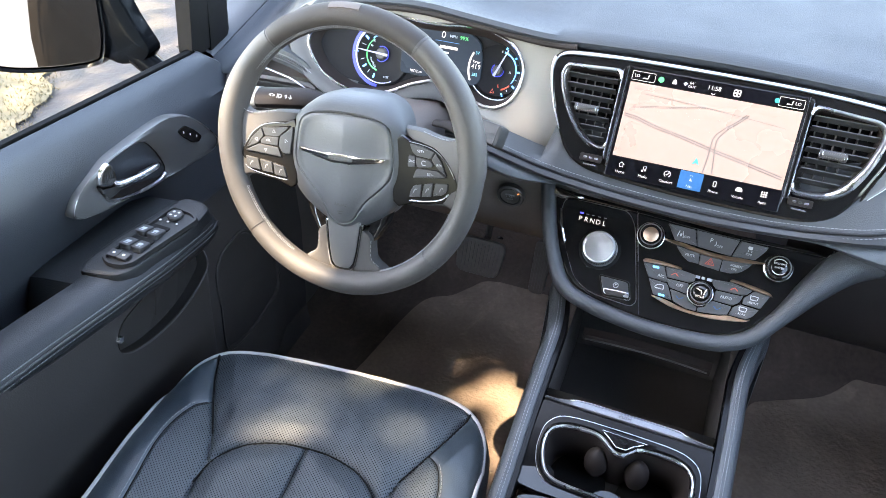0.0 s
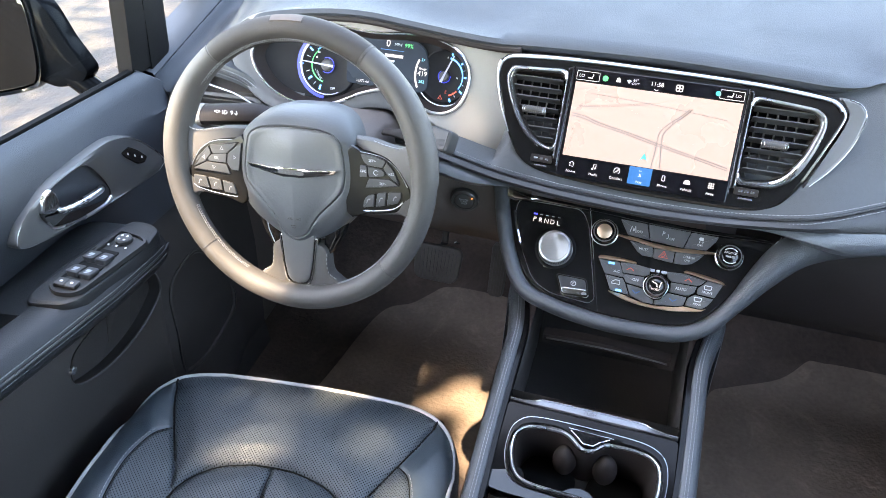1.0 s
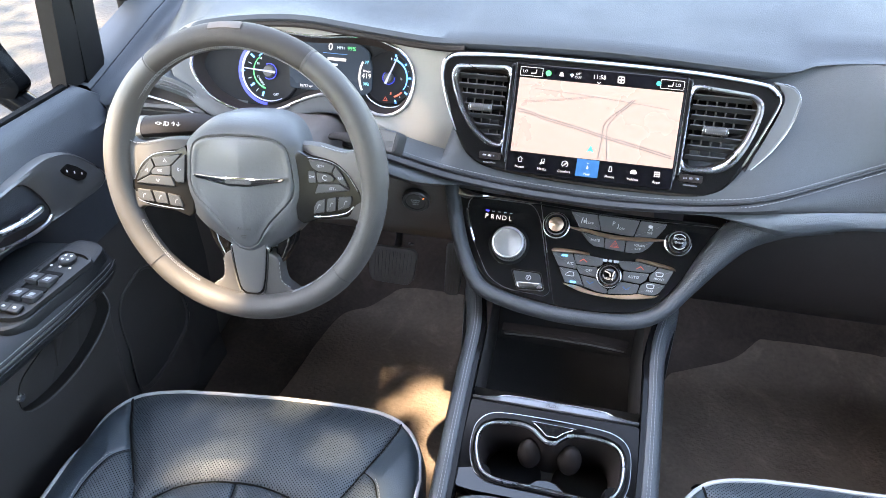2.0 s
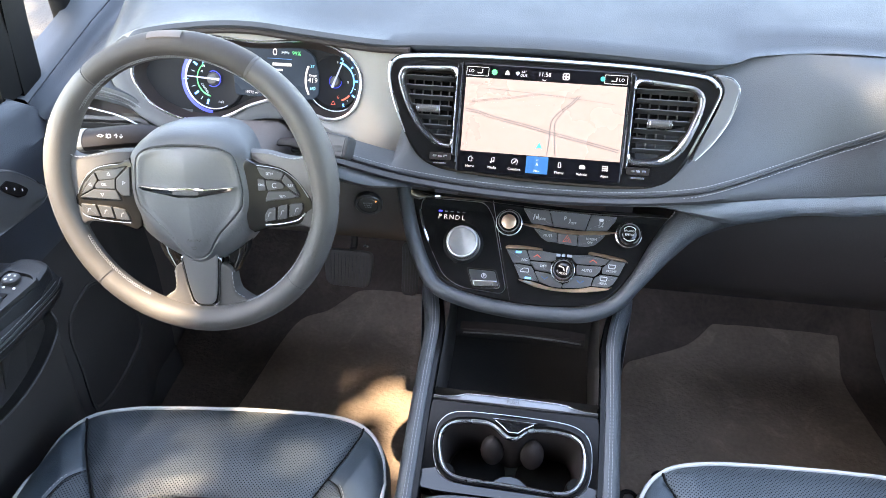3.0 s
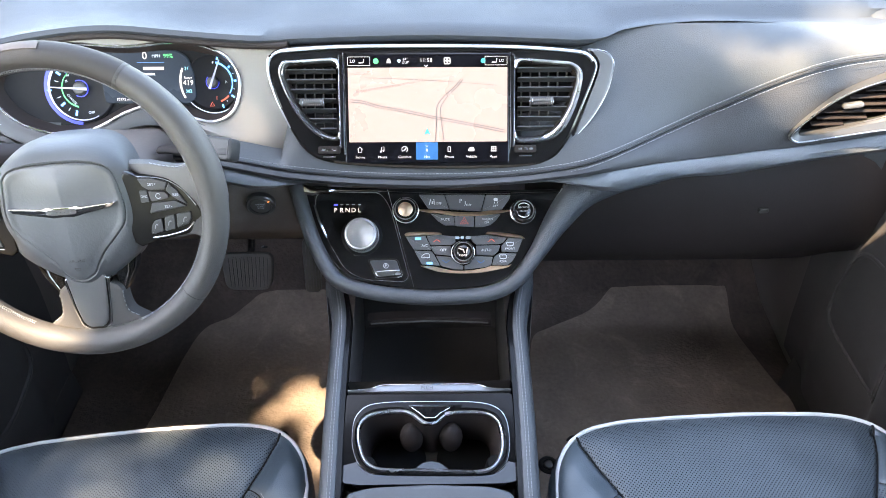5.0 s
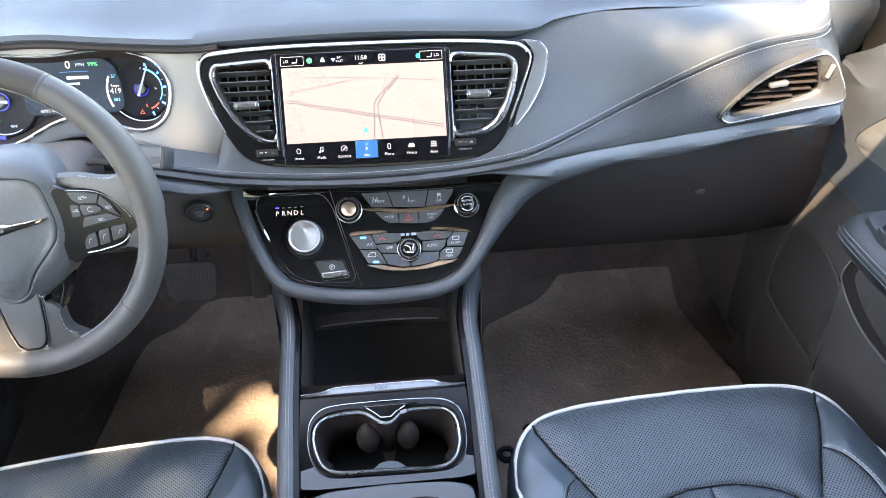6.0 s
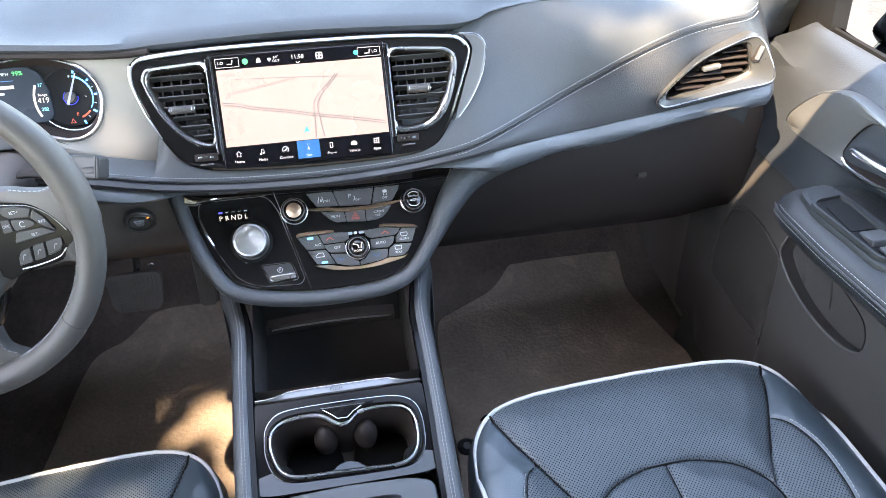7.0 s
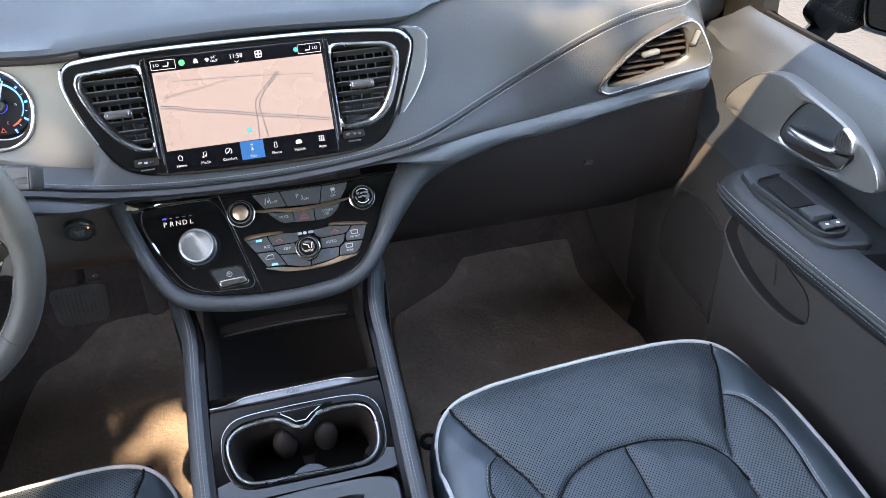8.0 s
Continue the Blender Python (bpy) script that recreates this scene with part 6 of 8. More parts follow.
def spoke(s):
    top = curve([(s * 0.066, 0.046, -0.020), (s * 0.100, 0.046, -0.010), (s * 0.125, 0.0415, -0.004), (s * 0.146, 0.0405, -0.001), (s * 0.166, 0.053, 0)], 4)
    bot = curve([(s * 0.066, -0.054, -0.020), (s * 0.102, -0.0515, -0.010), (s * 0.126, -0.0485, -0.004), (s * 0.147, -0.0465, -0.001), (s * 0.163, -0.062, 0)], 4)
    bm = bmesh.new()
    loops = []
    n = len(top)
    for k in range(n):
        a, b = top[k], bot[k]
        row = []
        for f, z in ((0, -0.014), (-0.015, -0.006), (0.02, 0.002), (0.07, 0.004), (0.5, 0.001), (0.93, 0.003), (0.98, 0.001), (1.01, -0.006), (1, -0.014), (0.5, -0.016)):
            p = a.lerp(b, f)
            row.append(put(bm, W, p.x, p.y, p.z + z))
        loops.append(row)
    for a, b in zip(loops, loops[1:]):
        bridge(bm, a, b)
    sp = part("spoke", bm, WHEEL, wheel, "grey leather spoke")
    pod = curve([(s * x, y) for x, y in ((0.072, 0.0325), (0.090, 0.0325), (0.108, 0.0305), (0.125, 0.0262), (0.140, 0.0150), (0.150, 0.0010), (0.157, -0.0100), (0.159, -0.0200), (0.155, -0.0310), (0.144, -0.0405), (0.122, -0.0455), (0.100, -0.0480), (0.072, -0.0490))], 3, True)
    p = part("switch_pod", plate(pod, -0.012, 0.0015, W, 0.002), POD, wheel, "glossy black switch pod")
    part("chrome_edge", tube([W @ Vector((s * x, y, 0.0015)) for x, y in curve([(0.090, 0.0315), (0.108, 0.0295), (0.124, 0.0252), (0.139, 0.0142), (0.1485, 0.0010), (0.1535, -0.0080)], 6)], lambda f: 0.0002 + 0.0005 * f, 6), RIM_CHROME, p, "fine chrome edge")
    for pts, what in (RIGHT_KEYS if s > 0 else LEFT_KEYS):
        k = part("key", plate(round_off(inset(pts, 0.0005), 0.0016), -0.001, 0.0042, W, 0.0008), KEY, p, "grey switch key")
        c = sum((Vector(q) for q in pts), Vector((0, 0))) / len(pts)
        if what in ("SET+", "SET-", "RES", "CANC", "OK"):
            words(what, 0.0046, at2(W, c.x, c.y, 0.0043), GREY_MARK, k, squeeze=0.6 if what == "CANC" else 1)
        elif what == "O":
            part("cruise_symbol", line2(arc(c.x, c.y, 0.0030, 40, 320, 10), 0.0007, 0.0042, W), GREY_MARK, k)
        elif what == "low":
            part("mark", line2([(c.x - 0.0022, c.y - 0.0028), (c.x - 0.0008, c.y + 0.0014), (c.x + 0.0011, c.y + 0.0030)], 0.0010, 0.0042, W), DIM_MARK, k)
            part("mark", block(at2(W, c.x + 0.0016, c.y + 0.0022), 0.0016, 0.0018, 0.0040, 0.0044, 0.0006, 0.0002), DIM_MARK, k)
        else:
            a = {"up": 90, "down": 270, "left": 180, "right": 0}[what]
            part("arrow_mark", line2([(c.x + 0.0026 * math.cos(radians(a + q)), c.y + 0.0026 * math.sin(radians(a + q))) for q in (0, 120, 240)], 0.0007, 0.0042, W, closed=True), GREY_MARK, k)
    lip_y = [(0.0955, -0.0440), (0.1152, -0.0422), (0.1374, -0.0370), (0.1478, -0.0280)] if s > 0 else [(0.085, -0.0455), (0.107, -0.0440), (0.128, -0.0415), (0.146, -0.0375), (0.152, -0.0330)]
    part("chrome_lip", tube([W @ Vector((s * x, y, 0.0016)) for x, y in curve(lip_y, 4)], 0.0010 if s > 0 else 0.0004, 6), RIM_CHROME, p)
    stitches([W @ Vector((q.x, q.y + 0.0005, q.z + 0.0042)) for q in top[5:]], WN, sp, 0.005, 0.0006, lift=0.0003)
    # bright-edged black arm that runs down beside the lower spoke
    part("lower_arm", plate(round_off([(s * 0.034, -0.078), (s * 0.064, -0.066), (s * 0.058, -0.088), (s * 0.044, -0.112), (s * 0.030, -0.124)], 0.004), -0.030, -0.014, W, 0.002), PIANO, wheel, "glossy black arm beside the lower spoke")
    part("arm_line", tube([W @ Vector((s * x, y, -0.0135)) for x, y in ((0.052, -0.074), (0.049, -0.090), (0.041, -0.108))], 0.0008, 6), RIM_CHROME, wheel)


spoke(-1)
spoke(1)
LS = [(-0.075, -0.162), (-0.055, -0.148), (-0.0430, -0.140), (-0.0402, -0.122), (-0.0405, -0.108), (-0.030, -0.100), (0.030, -0.100), (0.0405, -0.108), (0.0402, -0.122), (0.0430, -0.140), (0.055, -0.148), (0.075, -0.162), (0.04, -0.184), (-0.04, -0.184)]
part("lower_spoke", plate(round_off(LS, 0.007, 3), -0.026, -0.005, W, 0.004), WHEEL, wheel, "grey leather lower spoke")
for s in (-1, 1):
    stitches([W @ Vector((s * x, y, -0.007)) for x, y in curve([(0.0400, -0.112), (0.0395, -0.124), (0.0420, -0.139), (0.053, -0.1465)], 8)], WN, wheel, 0.0058, 0.0006)
part("insert_trim", plate(round_off([(-0.0290, -0.090), (0.0290, -0.090), (0.0242, -0.132), (0.0195, -0.156), (0.011, -0.1625), (-0.011, -0.1625), (-0.0195, -0.156), (-0.0242, -0.132)], 0.006, 4), -0.012, -0.0028, W, 0.002), BRIGHT, wheel, "bright outline of the lower spoke insert")
part("insert_gap", plate(round_off([(-0.0262, -0.090), (0.0262, -0.090), (0.0215, -0.132), (0.0170, -0.1535), (0.0095, -0.1600), (-0.0095, -0.1600), (-0.0170, -0.1535), (-0.0215, -0.132)], 0.006, 4), -0.010, -0.0024, W, 0.0005), PIANO, wheel)
part("insert", plate(round_off([(-0.0248, -0.086), (0.0248, -0.086), (0.0198, -0.130), (0.0155, -0.1500), (0.0085, -0.1568), (-0.0085, -0.1568), (-0.0155, -0.1500), (-0.0198, -0.130)], 0.006, 4), -0.010, -0.0010, W, 0.0015), GREYTRIM, wheel, "grey satin lower spoke insert")
part("column_shroud", sweep([Vector((-0.43, 0.835, 0.725)), Vector((-0.43, 0.88, 0.72)), Vector((-0.43, 0.95, 0.705)), Vector((-0.43, 1.03, 0.69))], [(p[0], p[1]) for p in rounded(0.13, 0.08, 0.03, 5, 0, -0.022)], side=(1, 0, 0)), DARK, wheel, "black steering column shroud")
part("hub_back", lathe([(0.05, -0.070), (0.078, -0.045), (0.075, -0.030)], W, 32), PLASTIC, wheel)


def stalk(name, label, way, r0, r1, marks):
    t = thing(name, way[0], label, "stalk")
    pts = curve(way, 6)
    part("lever", tube(pts, lambda f: r0 + (r1 - r0) * ease(f, 0.1, 0.45), 12, flat=0.62), GLOVE, t)
    d = (pts[-1] - pts[-2]).normalized()
    if marks:
        part("end_ring", tube([pts[-1] - d * 0.010, pts[-1] - d * 0.006, pts[-1] + d * 0.001], lambda f: r1 * 1.03, 16, flat=0.64), SATIN, t, "silver ring at the stalk's end")
    part("end_cap", tube([pts[-1] - d * 0.001, pts[-1] + d * 0.012, pts[-1] + d * 0.016], lambda f: r1 * (1.02 - 0.25 * f), 12, flat=0.62), KEY, t)
    return t, pts


sl, sp_ = stalk("light_stalk", "black light stalk with white symbols behind the steering wheel", [(-0.47, 0.90, 0.728), (-0.53, 0.885, 0.738), (-0.57, 0.876, 0.738), (-0.628, 0.866, 0.732)], 0.010, 0.0215, 1)
SM = board((-0.575, 0.860, 0.745), 40, 6)
words("<> ID ↑↓", 0.0085, at2(SM, 0, 0, 0.006), WHITE_MARK, sl)
sr, sp_ = stalk("wiper_stalk", "black wiper stalk with a squared end behind the steering wheel", [(-0.36, 0.92, 0.722), (-0.32, 0.90, 0.735), (-0.285, 0.885, 0.745), (-0.262, 0.877, 0.749)], 0.008, 0.016, 0)
SE = board((-0.262, 0.872, 0.751), 35, -14)
part("squared_end", block(SE, 0.036, 0.030, -0.014, 0.008, 0.006, 0.003), KEY, sr, "dark grey squared stalk end")
part("end_ridge", block(at2(SE, 0.012, 0), 0.0015, 0.026, 0.006, 0.0092, 0.0006, 0.0004), RIM, sr)

# ---- floor, mats, pedals ----
floor = []
for x in [-0.80 + i * 0.1 for i in range(17)]:
    floor.append([Vector((x, y, z)) for y, z in ((-1.2, 0.0), (0.0, 0.0), (0.6, 0.0), (1.2, 0.0), (1.36, 0.02), (1.5, 0.13), (1.66, 0.34), (1.72, 0.6), (1.72, 0.9))])
tagged(part("floor", grid(floor), CARPET), "dark brown-black carpeted car floor", "floor", kind="structure")


def mat_z(y):
    return 0.012 + (0.45 * (y - 1.27) ** 2 / 0.25 if y > 1.27 else 0)


def floor_mat(pts, label):
    t = thing("floor_mat", (sum(p[0] for p in pts) / len(pts), 1.0, 0.0), label, "floor mat", "front floor mats")
    out = curve(pts, 5, True)
    n = len(out)
    c = sum(out, Vector((0, 0))) / n
    bm = bmesh.new()
    ring0 = [bm.verts.new((p.x, p.y, mat_z(p.y) - 0.012)) for p in out]
    last = [bm.verts.new((p.x, p.y, mat_z(p.y) + 0.003)) for p in out]
    bridge(bm, ring0, last)
    for f in (0.985, 0.9, 0.75, 0.6, 0.45, 0.3, 0.15):
        rr = [bm.verts.new((c.x + (p.x - c.x) * f, c.y + (p.y - c.y) * f, mat_z(c.y + (p.y - c.y) * f) + 0.006)) for p in out]
        bridge(bm, last, rr)
        last = rr
    bm.faces.new(last)
    part("carpet_surface", bm, MAT, t)
    part("binding", tube([(p.x, p.y, mat_z(p.y) + 0.002) for p in out], 0.0026, 6, True), CARPET, t, "dark bound edge")
    return t


floor_mat([(0.205, 0.62), (0.205, 0.9), (0.212, 1.10), (0.228, 1.245), (0.275, 1.285), (0.375, 1.335), (0.435, 1.395), (0.485, 1.435), (0.60, 1.44), (0.70, 1.435), (0.715, 1.38), (0.705, 1.28), (0.725, 1.18), (0.745, 1.10), (0.762, 1.03), (0.765, 0.8), (0.74, 0.62), (0.5, 0.58)], "dark carpet floor mat with dusty marks, passenger footwell")
floor_mat([(-0.21, 0.62), (-0.21, 0.9), (-0.222, 1.15), (-0.235, 1.37), (-0.29, 1.40), (-0.40, 1.39), (-0.44, 1.36), (-0.475, 1.325), (-0.53, 1.29), (-0.555, 1.20), (-0.575, 1.05), (-0.61, 0.85), (-0.62, 0.62), (-0.4, 0.58)], "dark brown carpet floor mat in the driver footwell")
hk = thing("mat_clip", (0.218, 0.915, 0.018), "round black mat fastening clip near the console", "mat clip")
part("ring", lathe([(0.019, 0), (0.019, 0.004), (0.015, 0.007), (0.011, 0.006), (0.010, 0.003)], Matrix.Translation((0.2245, 0.905, 0.018)), 24), RUBBER, hk)
part("button", lathe([(0.009, 0), (0.009, 0.006), (0.006, 0.008), (0.0005, 0.008)], Matrix.Translation((0.2245, 0.905, 0.018)), 20), PLASTIC, hk)


def pedal(name, label, c, w, h, tilt):
    t = thing(name, (c[0], c[1] + 0.05, c[2] + 0.1), label, "pedal", "pedals")
    m = board(c, tilt, 0)
    part("pad", plate(round_off([(-w / 2, h / 2), (w / 2, h / 2), (w * 0.44, -h / 2), (-w * 0.44, -h / 2)], min(0.02, w * 0.3), 4), -0.008, 0.006, m, 0.003), PEDAL, t)
    n = 11 if w > 0.06 else 5
    bm = bmesh.new()
    for k in range(n):
        x = (k - (n - 1) / 2) * (w * 0.82 / n)
        line2([(x, h * 0.40), (x * 0.93, -h * 0.42)], w * 0.82 / n * 0.55, 0.006, m, bm, h=0.0025)
    part("ribs", bm, PEDAL, t)
    part("arm", tube([m @ Vector((0, h * 0.3, -0.008)), m @ Vector((0, h * 0.5, -0.04)), Vector((c[0] + 0.01, c[1] + 0.10, c[2] + 0.20)), Vector((c[0] + 0.01, c[1] + 0.10, c[2] + 0.32))], 0.008, 8), PLASTIC, t)
    part("bright_tip", block(at2(m, w * 0.3, h * 0.60, -0.02), 0.012, 0.006, 0, 0.003), RIM_CHROME, t)


pedal("brake_pedal", "ribbed black rubber brake pedal above the carpet", (-0.386, 1.25, 0.225), 0.110, 0.080, 25)
pedal("accelerator_pedal", "narrow ribbed black accelerator pedal beside the console", (-0.254, 1.27, 0.222), 0.038, 0.12, 20)
for s in (-1, 1):
    high = 0.66 if s < 0 else 0.47
    kick = [[Vector((s * (0.80 - 0.03 * f), y + (0.05 if s > 0 else 0), z * high / 0.66)) for f, z in ((0, 0.0), (0.5, 0.1), (1, 0.3), (0.6, 0.5), (0, 0.66))] for y in (1.05, 1.12, 1.3, 1.5, 1.7)]
    tagged(part("kick_panel", grid(kick), DARK), "black plastic kick panel beside the footwell", "trim", kind="structure")
    sillp = [[Vector((s * x, y, z)) for x, z in ((0.655 + 0.10 * ease(y, 0.6, 1.0), 0.0), (0.67 + 0.09 * ease(y, 0.6, 1.0), 0.06), (0.70 + 0.065 * ease(y, 0.6, 1.0), 0.085), (0.78, 0.09))] for y in (-0.2, 0.3, 0.6, 0.7, 0.8, 0.9, 1.0, 1.12)]
    tagged(part("door_sill", grid(sillp), DOOR_LOW), "black plastic door sill cover", "trim", kind="structure")

# ---- front seats ----
def near_line(p, L):
    best = 9.0
    for a, b in zip(L, L[1:]):
        e = b - a
        t = min(max((p - a).dot(e) / e.length_squared, 0), 1)
        best = min(best, (p - a - e * t).length)
    return best


SIDE = [Vector(p) for p in ((0.212, 0.0), (0.203, -0.035), (0.187, -0.075), (0.168, -0.112), (0.140, -0.165), (0.126, -0.205), (0.122, -0.30), (0.126, -0.50))]
ARCH = curve([(-0.128, -0.24), (-0.118, -0.200), (-0.085, -0.168), (-0.04, -0.152), (0.0, -0.149), (0.04, -0.152), (0.085, -0.168), (0.118, -0.200), (0.128, -0.24)], 4)
BACKSEAM = [Vector((-0.002, -0.150)), Vector((-0.002, -0.50))]
OUTER = curve([(0.169, -0.116), (0.187, -0.137), (0.199, -0.19), (0.192, -0.29), (0.18, -0.50)], 4)
SEAT_L, SEAT_W = 0.50, 0.2435


def front_y(x):
    f = min(abs(x) / SEAT_W, 1)
    return -0.012 * f ** 2 - 0.10 * (1 - math.sqrt(max(1 - f ** 7, 0)))


def seat_z(x, y):
    p = Vector((abs(x), y))
    q = Vector((x, y))
    d = min(near_line(p, SIDE), near_line(q, ARCH), near_line(q, BACKSEAM) if y < -0.15 else 9)
    d2 = near_line(p, OUTER)
    back = front_y(x) - y
    z = 0.378 - 0.05 * max(-y - 0.05, 0)
    z += 0.018 * ease(abs(x), 0.13, 0.22) * ease(-y, 0.05, 0.25)
    hem = ease(back, 0.002, 0.022) * ease(SEAT_W - abs(x), 0.002, 0.02)
    z += 0.006 * min(d / 0.03, 1) * hem + 0.006 * (1 - hem) - 0.0052 * math.exp(-(d / 0.0024) ** 2) * hem
    z -= 0.0030 * math.exp(-(d2 / 0.0022) ** 2) * hem
    z -= 0.012 * math.exp(-back / 0.018) + 0.014 * math.exp(-(SEAT_W - abs(x)) / 0.018)
    z += 0.0016 * noise.noise(Vector((x * 16, y * 16, 3.1))) + 0.0007 * noise.noise(Vector((x * 60, y * 45, 1.7)))
    return z


def build_seat():
    seat = thing("front_seat", (0, 0, 0), "black leather seat cushion with perforated panels and light grey piping", "car seat", "front seats")
    nx, ny = 168, 160
    P = [[None] * (nx + 1) for _ in range(ny + 1)]
    for j in range(ny + 1):
        for i in range(nx + 1):
            x = SEAT_W * (2 * i / nx - 1)
            y = front_y(x) - (SEAT_L + front_y(x) + 0.0) * j / ny
            P[j][i] = Vector((x, y, seat_z(x, y)))
    perf, plain = [], []
    for j in range(ny):
        for i in range(nx):
            c = (P[j][i] + P[j + 1][i + 1]) / 2
            ax = abs(c.x)
            sx = table(-c.y, [(-p.y, p.x) for p in SIDE])
            ox = table(-c.y, [(-p.y, p.x) for p in OUTER]) if -c.y > 0.116 else 0.169
            (perf if ax < sx or (ax < ox and -c.y > 0.125) else plain).append((j, i))
    left, right = [f for f in plain if f[1] < nx / 2], [f for f in plain if f[1] >= nx / 2]
    for name, faces, m, lab in (("seat_panel", perf, SEAT_PERF, "perforated black leather seat panels"), ("bolster", left, SEAT, "smooth dark leather bolster"), ("bolster", right, SEAT, "smooth dark leather bolster")):
        bm = bmesh.new()
        V = {}
        for j, i in faces:
            q = []
            for a, b in ((j, i), (j, i + 1), (j + 1, i + 1), (j + 1, i)):
                if (a, b) not in V:
                    V[(a, b)] = bm.verts.new(P[a][b])
                q.append(V[(a, b)])
            bm.faces.new(q)
        part(name, bm, m, seat, lab)
    edge = [P[j][0] for j in range(ny, -1, -2)] + [P[0][i] for i in range(2, nx, 2)] + [P[j][nx] for j in range(0, ny + 1, 2)]
    c = Vector((0, -0.25, 0))
    sk = []
    for d, h in ((0.0, 0.0), (0.006, -0.008), (0.010, -0.03), (0.008, -0.09), (-0.01, -0.15), (-0.05, -0.20)):
        sk.append([Vector((p.x + (p.x - c.x) / 0.3 * d, p.y + (p.y - c.y) / 0.3 * d, p.z + h)) for p in edge])
    part("skirt", grid(sk), SEAT, seat, "black leather seat side")
    part("piping", tube([p + Vector((0, 0, 0.0015)) for p in edge], 0.0031, 8), PIPING, seat, "light grey piping round the cushion edge")
    up = Vector((0, 0, 1))
    for s in (-1, 1):
        for way in (SIDE[:5],):
            part("seam", tube([Vector((s * p.x, p.y, seat_z(s * p.x, p.y) + 0.0014)) for p in even([(q.x, q.y, 0) for q in way], 60, False)[2:]], 0.0018, 6), RUBBER, seat)
        stitches([Vector((s * p.x, p.y, seat_z(p.x, p.y) + 0.0008)) for p in curve([(q.x + 0.0035, q.y) for q in OUTER[3:]], 2)], up, seat, 0.0062, 0.0005, lift=0.0004)
        part("seam", tube([Vector((s * p.x, p.y, seat_z(s * p.x, p.y) + 0.0006)) for p in even([(q.x, q.y, 0) for q in OUTER], 60, False)], 0.0010, 6), RUBBER, seat)
    part("seam", tube([Vector((p.x, p.y, seat_z(p.x, p.y) + 0.0012)) for p in even([(q.x, q.y, 0) for q in ARCH], 90, False)], 0.0018, 6), RUBBER, seat)
    part("seam", tube([Vector((p.x, p.y, seat_z(p.x, p.y) + 0.0006)) for p in even([(q.x, q.y, 0) for q in BACKSEAM], 60, False)], 0.0012, 6), RUBBER, seat)
    part("base", plate(round_off([(-0.19, -0.48), (0.19, -0.48), (0.2, -0.10), (-0.2, -0.10)], 0.02), -0.043, 0.24, Matrix.Identity(4), 0.01), DARK, seat, "black seat base")
    return seat


seat = build_seat()
seat.matrix_basis = pose(-0.4215, 0.7215, 0.0, 0, 0, 6.1)
seat2 = copy_thing(seat, pose(0.403, 0.7055, 0.043, 0, 0, 2.1))
seat["label"] = "black leather driver seat cushion with perforated panels, dappled with sun"
seat2["label"] = "black leather passenger seat cushion with light grey piping"


# ---- front doors ----
SWITCH_TRIM = mat("black switch trim", (0.020, 0.0205, 0.021), 0.4, spec=0.3, vary=0.08)


